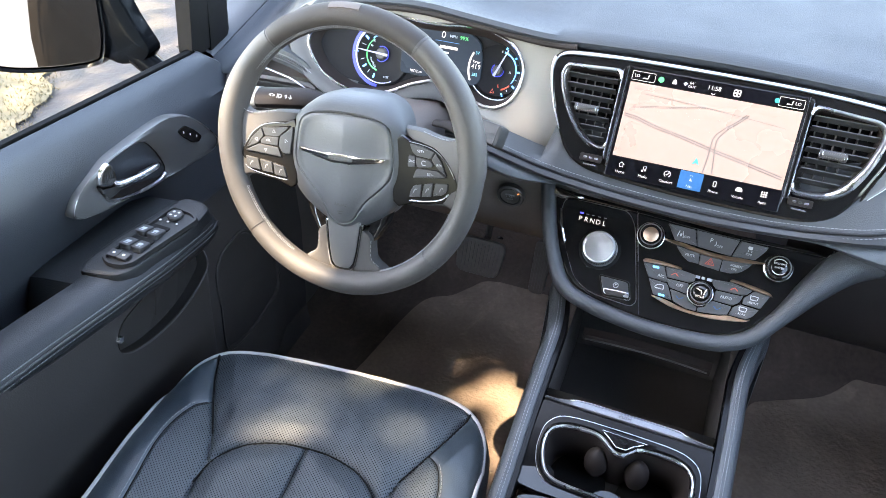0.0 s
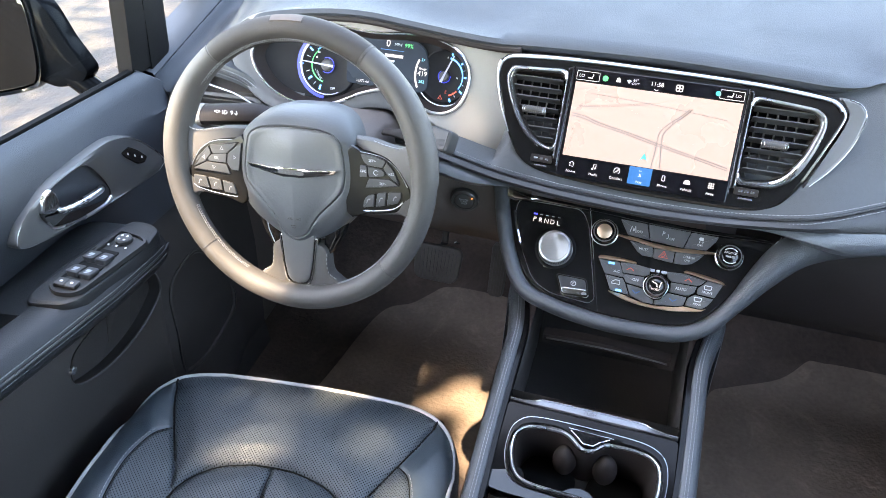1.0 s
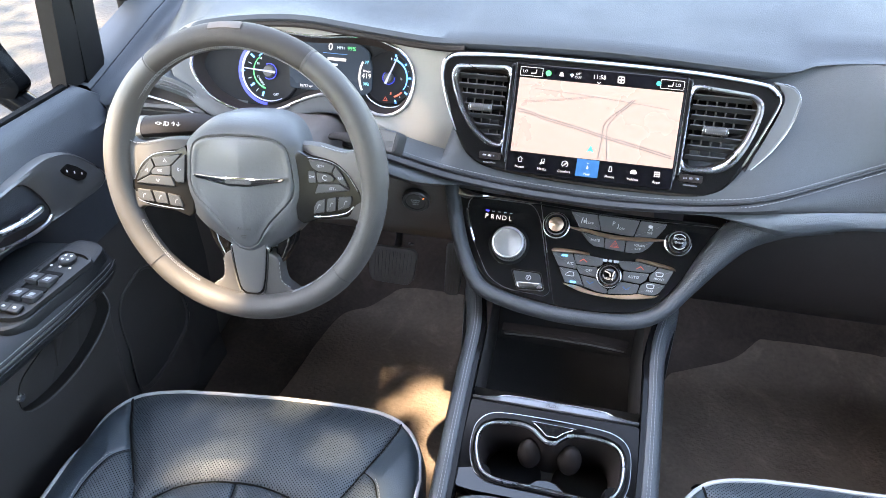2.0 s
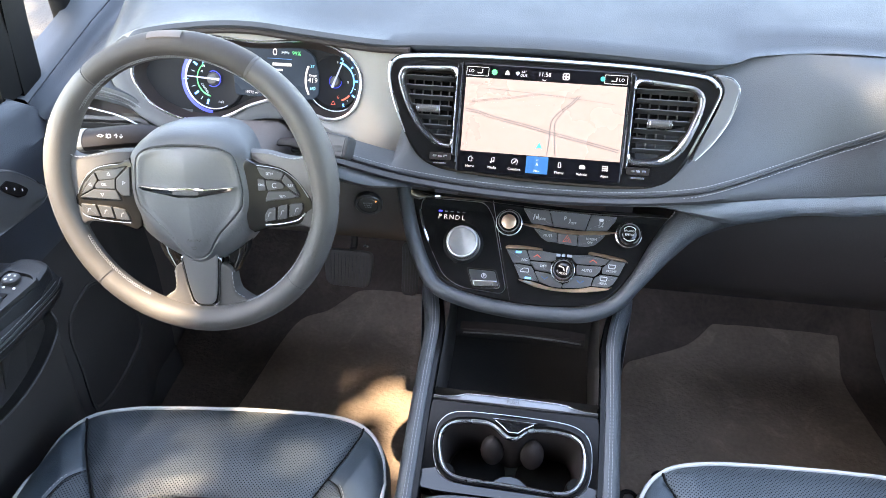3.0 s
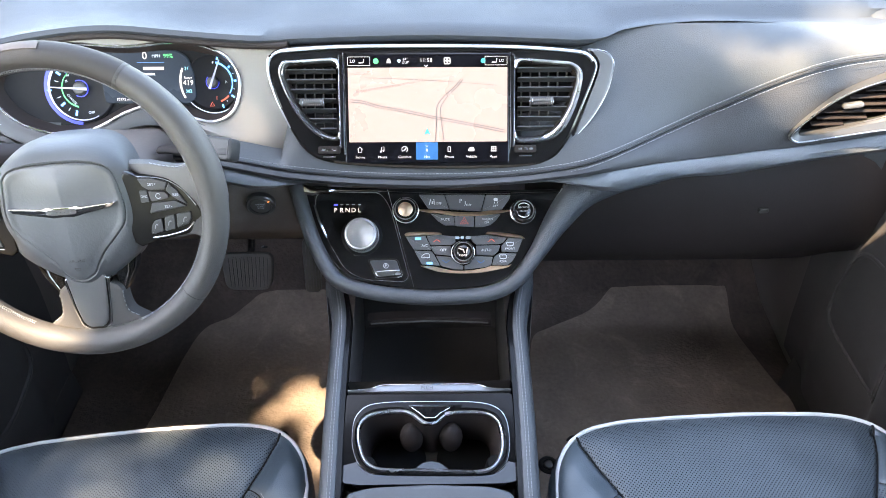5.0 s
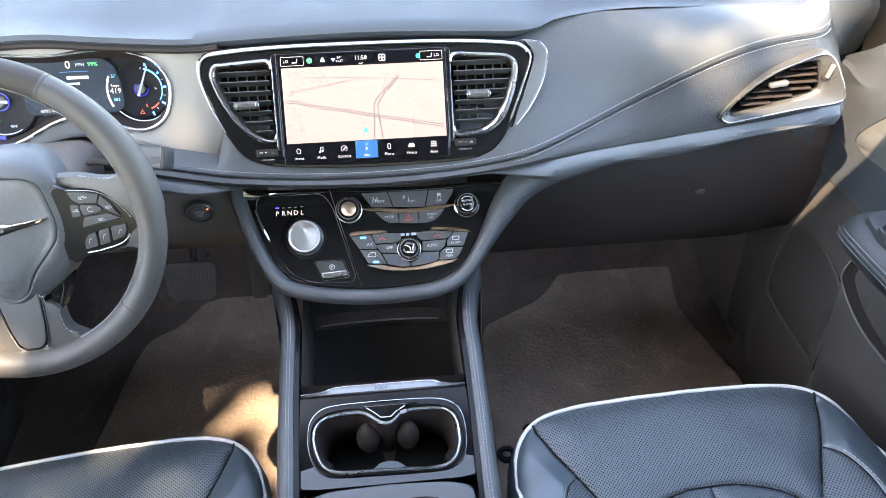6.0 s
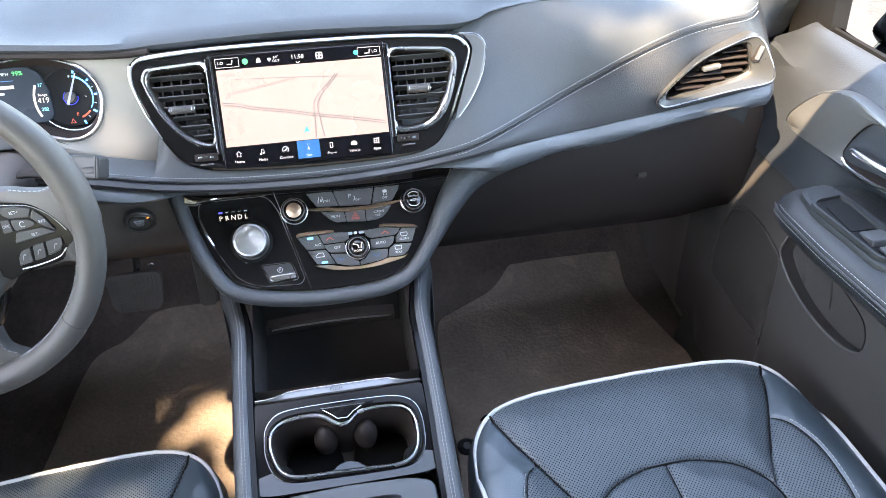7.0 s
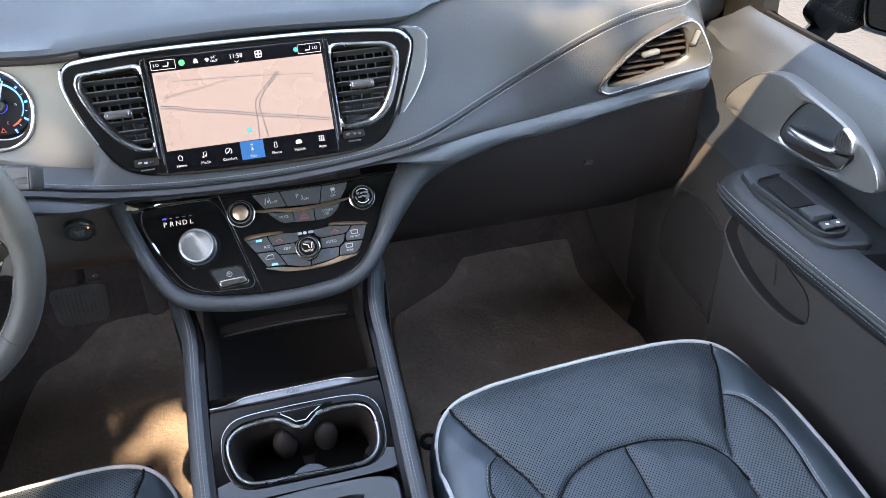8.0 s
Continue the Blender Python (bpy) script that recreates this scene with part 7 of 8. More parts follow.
def door(s, oy, oz, label):
    def V(X, y, z):
        return Vector((s * X, y + oy, z + oz))

    def side(X):
        k = -s
        m = Matrix.Identity(4)
        cols = (Vector((0, k, 0)), Vector((0, 0, 1)), Vector((-s, 0, 0)), V(X, 0, 0))
        for c in range(4):
            for r in range(3):
                m[r][c] = cols[c][r]
        return m

    k = -s

    def O(pts):
        return [(k * a, b) for a, b in pts]

    d = thing("front_door", V(0.78, 0.5, 0.0), label, "car door", "front doors")

    def nose(y):
        return ease(y, 0.975, 1.04) * (0.008 if s < 0 else 0.012)

    def front_end(z):
        """Where the rounded front edge of the padded panel lies at height z."""
        y = table(z, [(0.50, 0.95), (0.578, 0.985), (0.633, 1.022), (0.66, 1.024), (0.692, 1.005), (0.71, 0.986), (0.734, 0.955), (0.75, 0.931)])
        return y + (0.03 + 0.09 * ease(-z, -0.70, -0.63) if s > 0 else 0)

    prof = [(0.812, 0.738), (0.808, 0.753), (0.800, 0.757), (0.792, 0.752), (0.782, 0.733), (0.770, 0.705), (0.764, 0.682), (0.768, 0.655), (0.780, 0.615), (0.794, 0.575), (0.797, 0.53)]
    full = (0.812, 0.808, 0.800, 0.792, 0.782, 0.770, 0.762, 0.760, 0.757, 0.753, 0.745)
    up = []
    for i in range(56):
        f = min(i / 50, 1)
        row = []
        for (X, z), Xf in zip(prof, full):
            ze = z - 0.025 * (1 if z > 0.7 else 0.3)
            y = -0.15 + f * (blur(front_end, ze, 0.012) + 0.15)
            b = ease(y, 0.72, 0.81)
            curl = max(i - 49, 0)
            row.append(V(X + (Xf - X) * b + nose(y) + 0.0012 * curl * curl, y + 0.0025 * min(curl, 4), z - 0.06 * (y - 0.58) * (1 if z > 0.7 else 0.3)))
        up.append(row)
    part("upper_panel", grid(up), DOOR_PAD, d, "blue-grey grained upper door panel")

    def low_x(y, z):
        f = ease(y, 0.755, 0.80)
        a = table(z, [(0.0, 0.745), (0.1, 0.735), (0.25, 0.715), (0.45, 0.69), (0.56, 0.672)])
        b = table(z, [(0.0, 0.76), (0.1, 0.748), (0.3, 0.738), (0.5, 0.745), (0.62, 0.765)])
        return a + (b - a) * f + nose(y)

    pk = [Vector(p) for p in ((0.553, 0.490), (0.557, 0.463), (0.578, 0.446), (0.615, 0.434), (0.66, 0.431), (0.70, 0.437), (0.735, 0.452), (0.765, 0.480), (0.787, 0.515), (0.786, 0.538), (0.74, 0.542), (0.66, 0.535), (0.60, 0.526), (0.565, 0.515))]
    pocket = curve(pk, 5, True)

    def inside(y, z):
        c = False
        n = len(pocket)
        for i in range(n):
            a, b = pocket[i], pocket[i - 1]
            if (a.y > z) != (b.y > z) and y < (b.x - a.x) * (z - a.y) / (b.y - a.y) + a.x:
                c = not c
        return c

    bm = bmesh.new()
    lys = [-0.15 + i * 0.0085 for i in range(150)]
    lzs = [0.02 + i * 0.0085 for i in range(71)]
    VV = [[bm.verts.new(V(low_x(y, z), y, z)) for z in lzs] for y in lys]
    open_cells = {(a, b) for a in range(len(lys) - 1) for b in range(len(lzs) - 1) if inside(lys[a] + 0.00425, lzs[b] + 0.00425)}
    for a in range(len(lys) - 1):
        for b in range(len(lzs) - 1):
            if (a, b) not in open_cells and lzs[b] < (0.565 if lys[a] < 0.765 else 0.525):
                bm.faces.new((VV[a][b], VV[a + 1][b], VV[a + 1][b + 1], VV[a][b + 1]))
    for a in range(1, len(lys) - 1):  # the cut edge follows the pocket's outline
        for b in range(1, len(lzs) - 1):
            if 0 < sum((a - i, b - j) in open_cells for i in (0, 1) for j in (0, 1)) < 4:
                q = min(pocket, key=lambda p: (p.x - lys[a]) ** 2 + (p.y - lzs[b]) ** 2)
                VV[a][b].co = V(low_x(q.x, q.y), q.x, q.y)
    part("lower_panel", bm, DOOR_LOW, d, "black lower door panel")
    bm = bmesh.new()
    r1 = [bm.verts.new(V(low_x(p.x, p.y) - 0.002, p.x, p.y)) for p in pocket]
    r2 = [bm.verts.new(V(low_x(p.x, p.y) + 0.022, p.x, p.y - 0.006)) for p in pocket]
    bridge(bm, r1, r2)
    bm.faces.new(r2)
    part("map_pocket", bm, DOOR_LOW, d, "dark open door pocket")
    part("pocket_lip", tube([V(low_x(p.x, p.y) - 0.001, p.x, p.y) for p in pocket[5:40]], lambda f: 0.0006 + 0.0018 * math.sin(math.pi * f) ** 0.5, 6), PLASTIC, d, "rounded lip of the door pocket")
    if s < 0:
        part("screw", tube([V(low_x(0.556, 0.492) + 0.002, 0.556, 0.492), V(low_x(0.556, 0.492) - 0.003, 0.556, 0.492), V(low_x(0.556, 0.492) - 0.005, 0.556, 0.492)], lambda f: 0.0072 - 0.0025 * f, 10), CHROME, d, "small bright panel screw")
    # an added thin bar marks the reflection streak inside the pocket
    part("pocket_streak", tube([V(0.700, 0.665, 0.525), V(0.705, 0.660, 0.49), V(0.708, 0.650, 0.45)], lambda f: 0.0034 - 0.0024 * f, 8), DOOR_LOW, d)
    # armrest with switch pod
    ar = []
    for y in [-0.15 + i * 0.03 for i in range(29)] + [0.715, 0.735, 0.748, 0.755]:
        t = ease(y, 0.70, 0.757)
        e = table(y, [(-0.15, 0.74), (0.2, 0.705), (0.37, 0.674), (0.44, 0.666), (0.54, 0.651), (0.635, 0.638), (0.745, 0.632)]) + 0.014 * t ** 3
        dz = -0.006 * t ** 3
        cup = ease(-y, -0.545, -0.50)
        ar.append([V(X, y, z + dz) for X, z in ((0.79, 0.585 - 0.07 * cup), (0.765 - 0.01 * cup, 0.592 - 0.075 * cup), (e + 0.064 + 0.004 * cup, 0.599 - 0.06 * cup), (e + 0.058, 0.600), (e + 0.027, 0.5985), (e + 0.009, 0.592), (e, 0.578), (e, 0.566), (e + 0.009, 0.552), (e + 0.031, 0.54), (0.75, 0.53))])
    bm = grid(ar)
    part("armrest", bm, ARMREST, d, "dark padded armrest with stitched edge")
    bm = bmesh.new()
    bm.faces.new([bm.verts.new(p) for p in ar[-1]])
    part("armrest_end", bm, ARMREST, d)
    cord = [r[6] + Vector((-s * 0.0012, 0, 0.002)) for r in ar]
    part("welt", tube(cord, 0.0016, 6), LEATHER, d)
    for dz in (0.007, -0.007):
        stitches([p + Vector((s * 0.0015 if dz > 0 else 0, 0, dz)) for p in cord[:-2]], (-s * 0.8, 0, 0.6), d, 0.0056, 0.00045, lift=0.0003)
    px, py = (0.016, -0.010) if s > 0 else (0.0, 0.0)
    pod = round_off([(a + px, b + py) for a, b in ((0.703, 0.742), (0.694, 0.755), (0.668, 0.757), (0.645, 0.746), (0.6375, 0.70), (0.652, 0.585), (0.666, 0.566), (0.715, 0.556), (0.726, 0.575), (0.722, 0.64))], 0.012, 3)
    top = Matrix.Identity(4)
    top.translation = V(0, 0, 0)
    po = [(s * a, b) for a, b in pod]
    part("switch_pod", plate(po, 0.57, 0.6055, top, 0.006), ARMREST, d, "black raised switch pod on the armrest")
    fr = [(s * (a + px), b + py) for a, b in round_off([(0.692, 0.724), (0.652, 0.720), (0.6365, 0.709), (0.655, 0.592), (0.664, 0.582), (0.686, 0.578), (0.7055, 0.588)], 0.006, 3)]
    part("switch_bezel", hoop(fr, inset(fr, 0.006), [(0, 0.606), (0.2, 0.6115), (0.8, 0.6115), (1, 0.607)], top, 64), SWITCH_TRIM, d, "black switch bezel")
    part("switch_bed", plate(inset(fr, 0.004), 0.60, 0.6075, top, 0.001), RUBBER if s > 0 else SWITCH_TRIM, d)
    if s < 0:
        for yy in (0.626, 0.658):
            for xx in (0.671, 0.691):
                sw = part("window_switch", block(top @ Matrix.Translation((s * xx, yy, 0.6062)) @ Matrix.Rotation(radians(-11), 4, "X"), 0.018, 0.021, -0.004, 0.007, 0.003, 0.0015), KEY, d, "grey window switch")
                part("window_mark", block(top @ Matrix.Translation((s * xx, yy, 0.6062)) @ Matrix.Rotation(radians(-11), 4, "X"), 0.0075, 0.0060, 0.0066, 0.0072, 0.001, 0.0002), GREY_MARK, sw)
                part("window_mark", block(top @ Matrix.Translation((s * xx, yy - 0.0052, 0.6072)) @ Matrix.Rotation(radians(-11), 4, "X"), 0.0080, 0.0016, 0.0066, 0.0072, 0.0005, 0.0002), GREY_MARK, sw)
            # no recess is built: a flat black block gives the finger well's shade
            part("well_shade_patch", block(top @ Matrix.Translation((s * 0.682, yy + 0.0155, 0.6072)), 0.040, 0.009, 0, 0.0016, 0.002, 0.0004), RUBBER, d, "flat black patch for the shade in the finger well ahead of the switches")
        mk = part("mirror_dial", lathe([(0.0115, 0.606), (0.0115, 0.612), (0.0095, 0.6135), (0.0005, 0.6125)], top @ Matrix.Translation((s * 0.674, 0.704, 0)), 24), KEY, d, "round mirror adjuster")
        for a in range(4):
            part("mark", block(top @ Matrix.Translation((s * 0.674 + 0.006 * math.cos(a * 1.571 + 0.78), 0.704 + 0.006 * math.sin(a * 1.571 + 0.78), 0.6128)), 0.0034, 0.0034, 0, 0.0006, 0.0008, 0.0002), WHITE_MARK, mk)
        for xx in (0.660, 0.675, 0.688):
            part("mark", block(top @ Matrix.Translation((s * xx, 0.6885, 0.6086)), 0.003, 0.003, 0, 0.0008, 0.0006, 0.0002), WHITE_MARK, d)
    else:
        sw = part("window_switch", block(top @ Matrix.Translation((s * 0.696, 0.617, 0.6066)) @ Matrix.Rotation(radians(-12), 4, "X"), 0.032, 0.028, -0.004, 0.007, 0.003, 0.0015), KEY, d, "grey window switch")
        part("window_mark", block(top @ Matrix.Translation((s * 0.699, 0.612, 0.6072)) @ Matrix.Rotation(radians(-12), 4, "X"), 0.009, 0.008, 0.0066, 0.0072, 0.001, 0.0002), GREY_MARK, sw)
        # flat black block in place of the deep, shaded finger well
        part("well_shade_patch", block(top @ Matrix.Translation((s * 0.690, 0.664, 0.6072)), 0.036, 0.056, 0, 0.0016, 0.003, 0.0004), RUBBER, d, "flat black patch for the shade in the finger well ahead of the switch")
    for xx in (0.676, 0.692):
        kk = part("lock_key", block(top @ Matrix.Translation((s * (xx + px), 0.600 + py, 0.6085)), 0.0155, 0.014, 0, 0.004, 0.002, 0.001), KEY, d, "grey door lock key")
        part("mark", block(top @ Matrix.Translation((s * (xx + px), 0.600 + py, 0.6085)), 0.0045, 0.0035, 0.0038, 0.0044, 0.001, 0.0002), WHITE_MARK, kk)
    # handle
    S = side(0.764)

    def H(pts):
        """Handle outlines; the passenger side sits a little higher and further forward."""
        if s > 0:
            pts = [(0.594 + (a - 0.607) * 1.076, 0.591 + (b - 0.591) * 1.058, *c) for a, b, *c in pts]
        return [(k * a, b, *c) for a, b, *c in pts]

    bez = curve(H([(0.607, 0.648), (0.619, 0.666), (0.639, 0.678), (0.663, 0.686), (0.688, 0.6925), (0.722, 0.6945), (0.758, 0.6955), (0.795, 0.6955), (0.821, 0.693), (0.845, 0.685), (0.869, 0.670), (0.891, 0.648), (0.914, 0.618), (0.921, 0.600), (0.906, 0.591), (0.861, 0.595), (0.792, 0.604), (0.730, 0.613), (0.673, 0.621), (0.627, 0.631), (0.613, 0.638)]), 4, True)
    hol = curve(H([(0.661, 0.660), (0.668, 0.677), (0.684, 0.685), (0.705, 0.6875), (0.730, 0.6875), (0.753, 0.684), (0.767, 0.676), (0.781, 0.653), (0.790, 0.628), (0.790, 0.617), (0.784, 0.611), (0.767, 0.610), (0.718, 0.617), (0.691, 0.624), (0.676, 0.631), (0.667, 0.645)]), 4, True)
    ce = H([(0.727, 0.648)])[0]
    b1, b2 = by_angle(bez, ce, 120), by_angle(hol, ce, 120)
    part("handle_bezel", hoop(b1, b2, [(0, -0.032), (0, 0.005), (0.05, 0.009), (0.5, 0.011), (0.9, 0.0085), (1, 0.004), (1, -0.01)], S, 120), GREYTRIM, d, "grey metallic handle surround")
    part("bezel_edge", tube([S @ Vector((p.x, p.y, 0.0085)) for p in inset(b1, 0.002)], 0.0007, 6, True), RIM_CHROME, d, "fine bright edge of the handle surround")
    part("handle_cup", hoop(b2, inset(b2, 0.004), [(0, 0.006), (0.3, -0.008), (1, -0.03)], S, 120), GLOVE, d)
    part("cup_back", plate(inset(hol, 0.002), -0.034, -0.029, S, 0), GLOVE, d)
    part("handle_lever", tube([S @ Vector(p) for p in curve(H([(0.684, 0.660, 0.010), (0.692, 0.651, 0.013), (0.728, 0.643, 0.014), (0.765, 0.637, 0.011), (0.776, 0.634, 0.004)]), 4)], lambda f: 0.0050 + 0.0012 * math.sin(math.pi * f), 10, flat=0.8), CHROME, d, "satin chrome door lever")
    part("cup_rim", tube([S @ Vector(p) for p in curve(H([(0.665, 0.648, 0.009), (0.674, 0.632, 0.009), (0.716, 0.617, 0.009), (0.768, 0.609, 0.009), (0.787, 0.613, 0.008)]), 5)], lambda f: 0.0018 + 0.0014 * f, 8), CHROME, d, "bright lower rim of the handle cup")
    part("handle_base", plate(round_off(H([(0.659, 0.663), (0.678, 0.655), (0.692, 0.656), (0.704, 0.646), (0.692, 0.637), (0.671, 0.635), (0.663, 0.648)]), 0.004), 0.0, 0.011, S, 0.003), RIM, d, "dark metallic lever base")
    part("handle_paddle", plate(round_off(H([(0.656, 0.667), (0.663, 0.683), (0.671, 0.688), (0.683, 0.691), (0.688, 0.683), (0.690, 0.667), (0.688, 0.660), (0.675, 0.657)]), 0.005), 0.0, 0.016, S, 0.003), CHROME, d, "bright grooved lock paddle")
    for q in range(4):
        part("groove", line2([p[:2] for p in H([(0.668 + q * 0.0045, 0.667), (0.672 + q * 0.0042, 0.682)])], 0.0013, 0.0160, S, h=0.0005), KEY, d)
    if s < 0:
        lk = part("memory_switch", plate(round_off(O([(0.827, 0.666), (0.846, 0.667), (0.863, 0.652), (0.879, 0.632), (0.870, 0.626), (0.854, 0.632), (0.833, 0.655)]), 0.004), 0.009, 0.0125, S, 0.001), PIANO, d, "black three-key memory switch")
        for q in range(3):
            part("mark", plate(rounded(0.0022, 0.0042, 0.001, 2, k * (0.839 + q * 0.0135), 0.6585 - q * 0.0100), 0.0122, 0.0130, S, 0), WHITE_MARK, lk)
    # speaker
    spk = curve([(0.800, 0.375), (0.815, 0.403), (0.850, 0.416), (0.905, 0.422), (0.960, 0.408), (0.984, 0.355), (0.992, 0.262), (0.965, 0.232), (0.88, 0.226), (0.80, 0.228), (0.783, 0.236), (0.785, 0.290)] if s > 0 else
                [(0.826, 0.375), (0.846, 0.405), (0.880, 0.416), (0.928, 0.413), (0.985, 0.335), (1.010, 0.225), (0.953, 0.194), (0.888, 0.182), (0.835, 0.190), (0.816, 0.215), (0.820, 0.309)], 5, True)
    bm = bmesh.new()
    r0 = [bm.verts.new(V(low_x(p.x, p.y) + 0.004, p.x, p.y)) for p in spk]
    r1 = [bm.verts.new(V(low_x(p.x, p.y) - 0.004, p.x, p.y)) for p in spk]
    r2 = [bm.verts.new(V(low_x(p.x, p.y) - 0.005, 0.9 + (p.x - 0.9) * 0.96, 0.31 + (p.y - 0.31) * 0.96)) for p in spk]
    r3 = [bm.verts.new(V(low_x(p.x, p.y) - 0.002, 0.9 + (p.x - 0.9) * 0.93, 0.31 + (p.y - 0.31) * 0.93)) for p in spk]
    bridge(bm, r0, r1), bridge(bm, r1, r2), bridge(bm, r2, r3)
    for f in (0.75, 0.5, 0.25, 0.05):
        r4 = [bm.verts.new(V(low_x(0.9 + (p.x - 0.9) * f, 0.31 + (p.y - 0.31) * f) - 0.002, 0.9 + (p.x - 0.9) * f, 0.31 + (p.y - 0.31) * f)) for p in spk]
        bridge(bm, r3, r4)
        r3 = r4
    bm.faces.new(r3)
    part("speaker_grille", bm, SPEAKER, d, "black perforated speaker grille")
    part("speaker_edge", tube([V(low_x(p.x, p.y) - 0.003, p.x, p.y) for p in spk], 0.0018, 6, True), DOOR_LOW, d)
    # belt line, frame, glass, outer skin
    part("belt_seal", sweep([V(0.812, y, 0.758 - 0.06 * (y - 0.58)) for y in (-0.15, 0.3, 0.6, 0.9, 0.955)], [(-0.005, -0.01), (-0.005, 0.001), (-0.001, 0.003), (0.004, 0.0), (0.004, -0.02)], side=(1, 0, 0)), RUBBER, d, "black rubber belt seal")
    part("front_frame", sweep([V(0.822, 0.984, 0.725), V(0.805, 0.988, 0.86), V(0.75, 0.980, 1.06), V(0.66, 0.91, 1.28)], [(-0.015, -0.024), (0.012, -0.024), (0.014, -0.006), (0.012, 0.024), (-0.015, 0.024)], side=(1, 0, 0)), PILLAR, d, "black window frame post")
    part("outer_skin", grid([[V(X, y, z) for X, z in ((0.822, 0.735), (0.850, 0.70), (0.895, 0.58), (0.915, 0.4), (0.91, 0.1), (0.88, -0.12))] for y in (-1.6, -0.15, 0.5, 1.05, 1.4, 1.9)]), SKIN, d, "dusty dark painted outer door skin")
    g = part("window_pane", grid([[V(X, y, z) for X, z in ((0.832, 0.77), (0.80, 0.92), (0.745, 1.10), (0.66, 1.28))] for y in (-0.1, 0.3, 0.6, 0.93)]), GLASS, d, "clear door glass")
    g.visible_shadow = False
    return d


SPEAKER = perforated(mat("speaker mesh", (0.040, 0.036, 0.034), 0.6, spec=0.15, vary=0.1), 0.004, 0.28, 0)
door(-1, 0.0, 0.0, "driver door with blue-grey padded panel, chrome handle and window switches")
door(1, 0.058, 0.043, "passenger door with padded panel, chrome handle and one window switch")

# passenger-side air vent
pv = thing("passenger_air_vent", (0.625, 0.98, 0.69), "teardrop air vent with silver rim at the dashboard end", "air vent")
po = curve([(-0.119, -0.020), (-0.102, 0.005), (-0.063, 0.043), (-0.020, 0.066), (0.008, 0.076), (0.024, 0.068), (0.038, 0.046), (0.050, 0.018), (0.040, 0.004), (-0.015, -0.008), (-0.09, -0.028), (-0.108, -0.030)], 6, True)
pi_ = VENT_IN
c0 = (-0.035, 0.025)
a1, a2 = by_angle(po, c0, 120), by_angle(pi_, c0, 120)
part("rim", hoop(a1, a2, [(0, -0.02), (0, 0.004), (0.12, 0.010), (0.45, 0.008), (0.8, 0.007), (1, 0.002), (1, -0.02)], PV, 120), RIM, pv, "grey metallic rim")
part("rim_edge", tube([PV @ Vector((p.x, p.y, 0.009)) for p in inset(a1, 0.003)], 0.0012, 6, True), RIM_CHROME, pv, "bright outer edge")
part("duct_wall", hoop(inset(pi_, -0.001), inset(pi_, 0.003), [(0, 0.004), (0.3, -0.02), (1, -0.065)], PV, 96), GLOVE, pv)
part("duct", plate(inset(pi_, -0.001), -0.075, -0.065, PV, 0), GLOVE, pv)
for q in range(6):
    y = 0.050 - q * 0.0105
    x0 = table(y, [(-0.015, -0.098), (0.014, -0.084), (0.045, -0.044), (0.06, -0.010)]) + 0.002
    x1 = table(y, [(-0.012, -0.07), (0.001, -0.040), (0.016, 0.002), (0.030, 0.010), (0.058, 0.003)])
    part("slat", block(at2(PV, (x0 + x1) / 2, y + 0.001, -0.004, 6) @ Matrix.Rotation(radians(17), 4, "X"), max(x1 - x0, 0.01), 0.0016, -0.006, 0.004, 0.0006, 0.0003), GLOVE, pv)
part("knob", block(at2(PV, -0.044, 0.028, 0.0, 12), 0.027, 0.0080, -0.002, 0.007, 0.0035, 0.0025), GREYTRIM, pv, "silver slider")
part("shutter_well", block(at2(PV, 0.0195, 0.049, 0.0, -18), 0.0115, 0.027, 0.004, 0.0085, 0.003, 0.001), GLOVE, pv, "dark slot of the shutter wheel")
part("shutter_wheel", block(at2(PV, 0.0195, 0.049, 0.0, -18), 0.0075, 0.021, 0.004, 0.0105, 0.002, 0.0015), GREYTRIM, pv, "silver shutter wheel")

end_rows = []
for q, w in zip(((0.62, 1.5, 0.90), (0.645, 1.2, 0.862), (0.665, 1.10, 0.842), (0.68, 1.075, 0.83), (0.692, 1.06, 0.812), (0.70, 1.045, 0.79), (0.704, 1.035, 0.76), (0.708, 1.03, 0.73), (0.711, 1.03, 0.69), (0.713, 1.03, 0.64), (0.72, 1.04, 0.58)),
                ((0.86, 1.5, 0.90), (0.86, 1.2, 0.862), (0.855, 1.08, 0.815), (0.85, 1.08, 0.80), (0.84, 1.09, 0.785), (0.825, 1.105, 0.765), (0.815, 1.12, 0.74), (0.81, 1.13, 0.715), (0.806, 1.14, 0.67), (0.806, 1.14, 0.62), (0.806, 1.14, 0.56))):
    q, w = Vector(q), Vector(w)
    end_rows.append([q + Vector((-0.03, 0.01, 0.0)), q, q.lerp(w, 0.3) + Vector((0, 0.022, 0)), q.lerp(w, 0.65) + Vector((0, 0.03, 0)), w + Vector((0, 0.008, 0)), w + Vector((0.01, 0.03, 0))])
tagged(part("dash_end_trim", grid(end_rows), PAD), "grey corner trim between the dashboard end and the door", "trim", kind="structure")

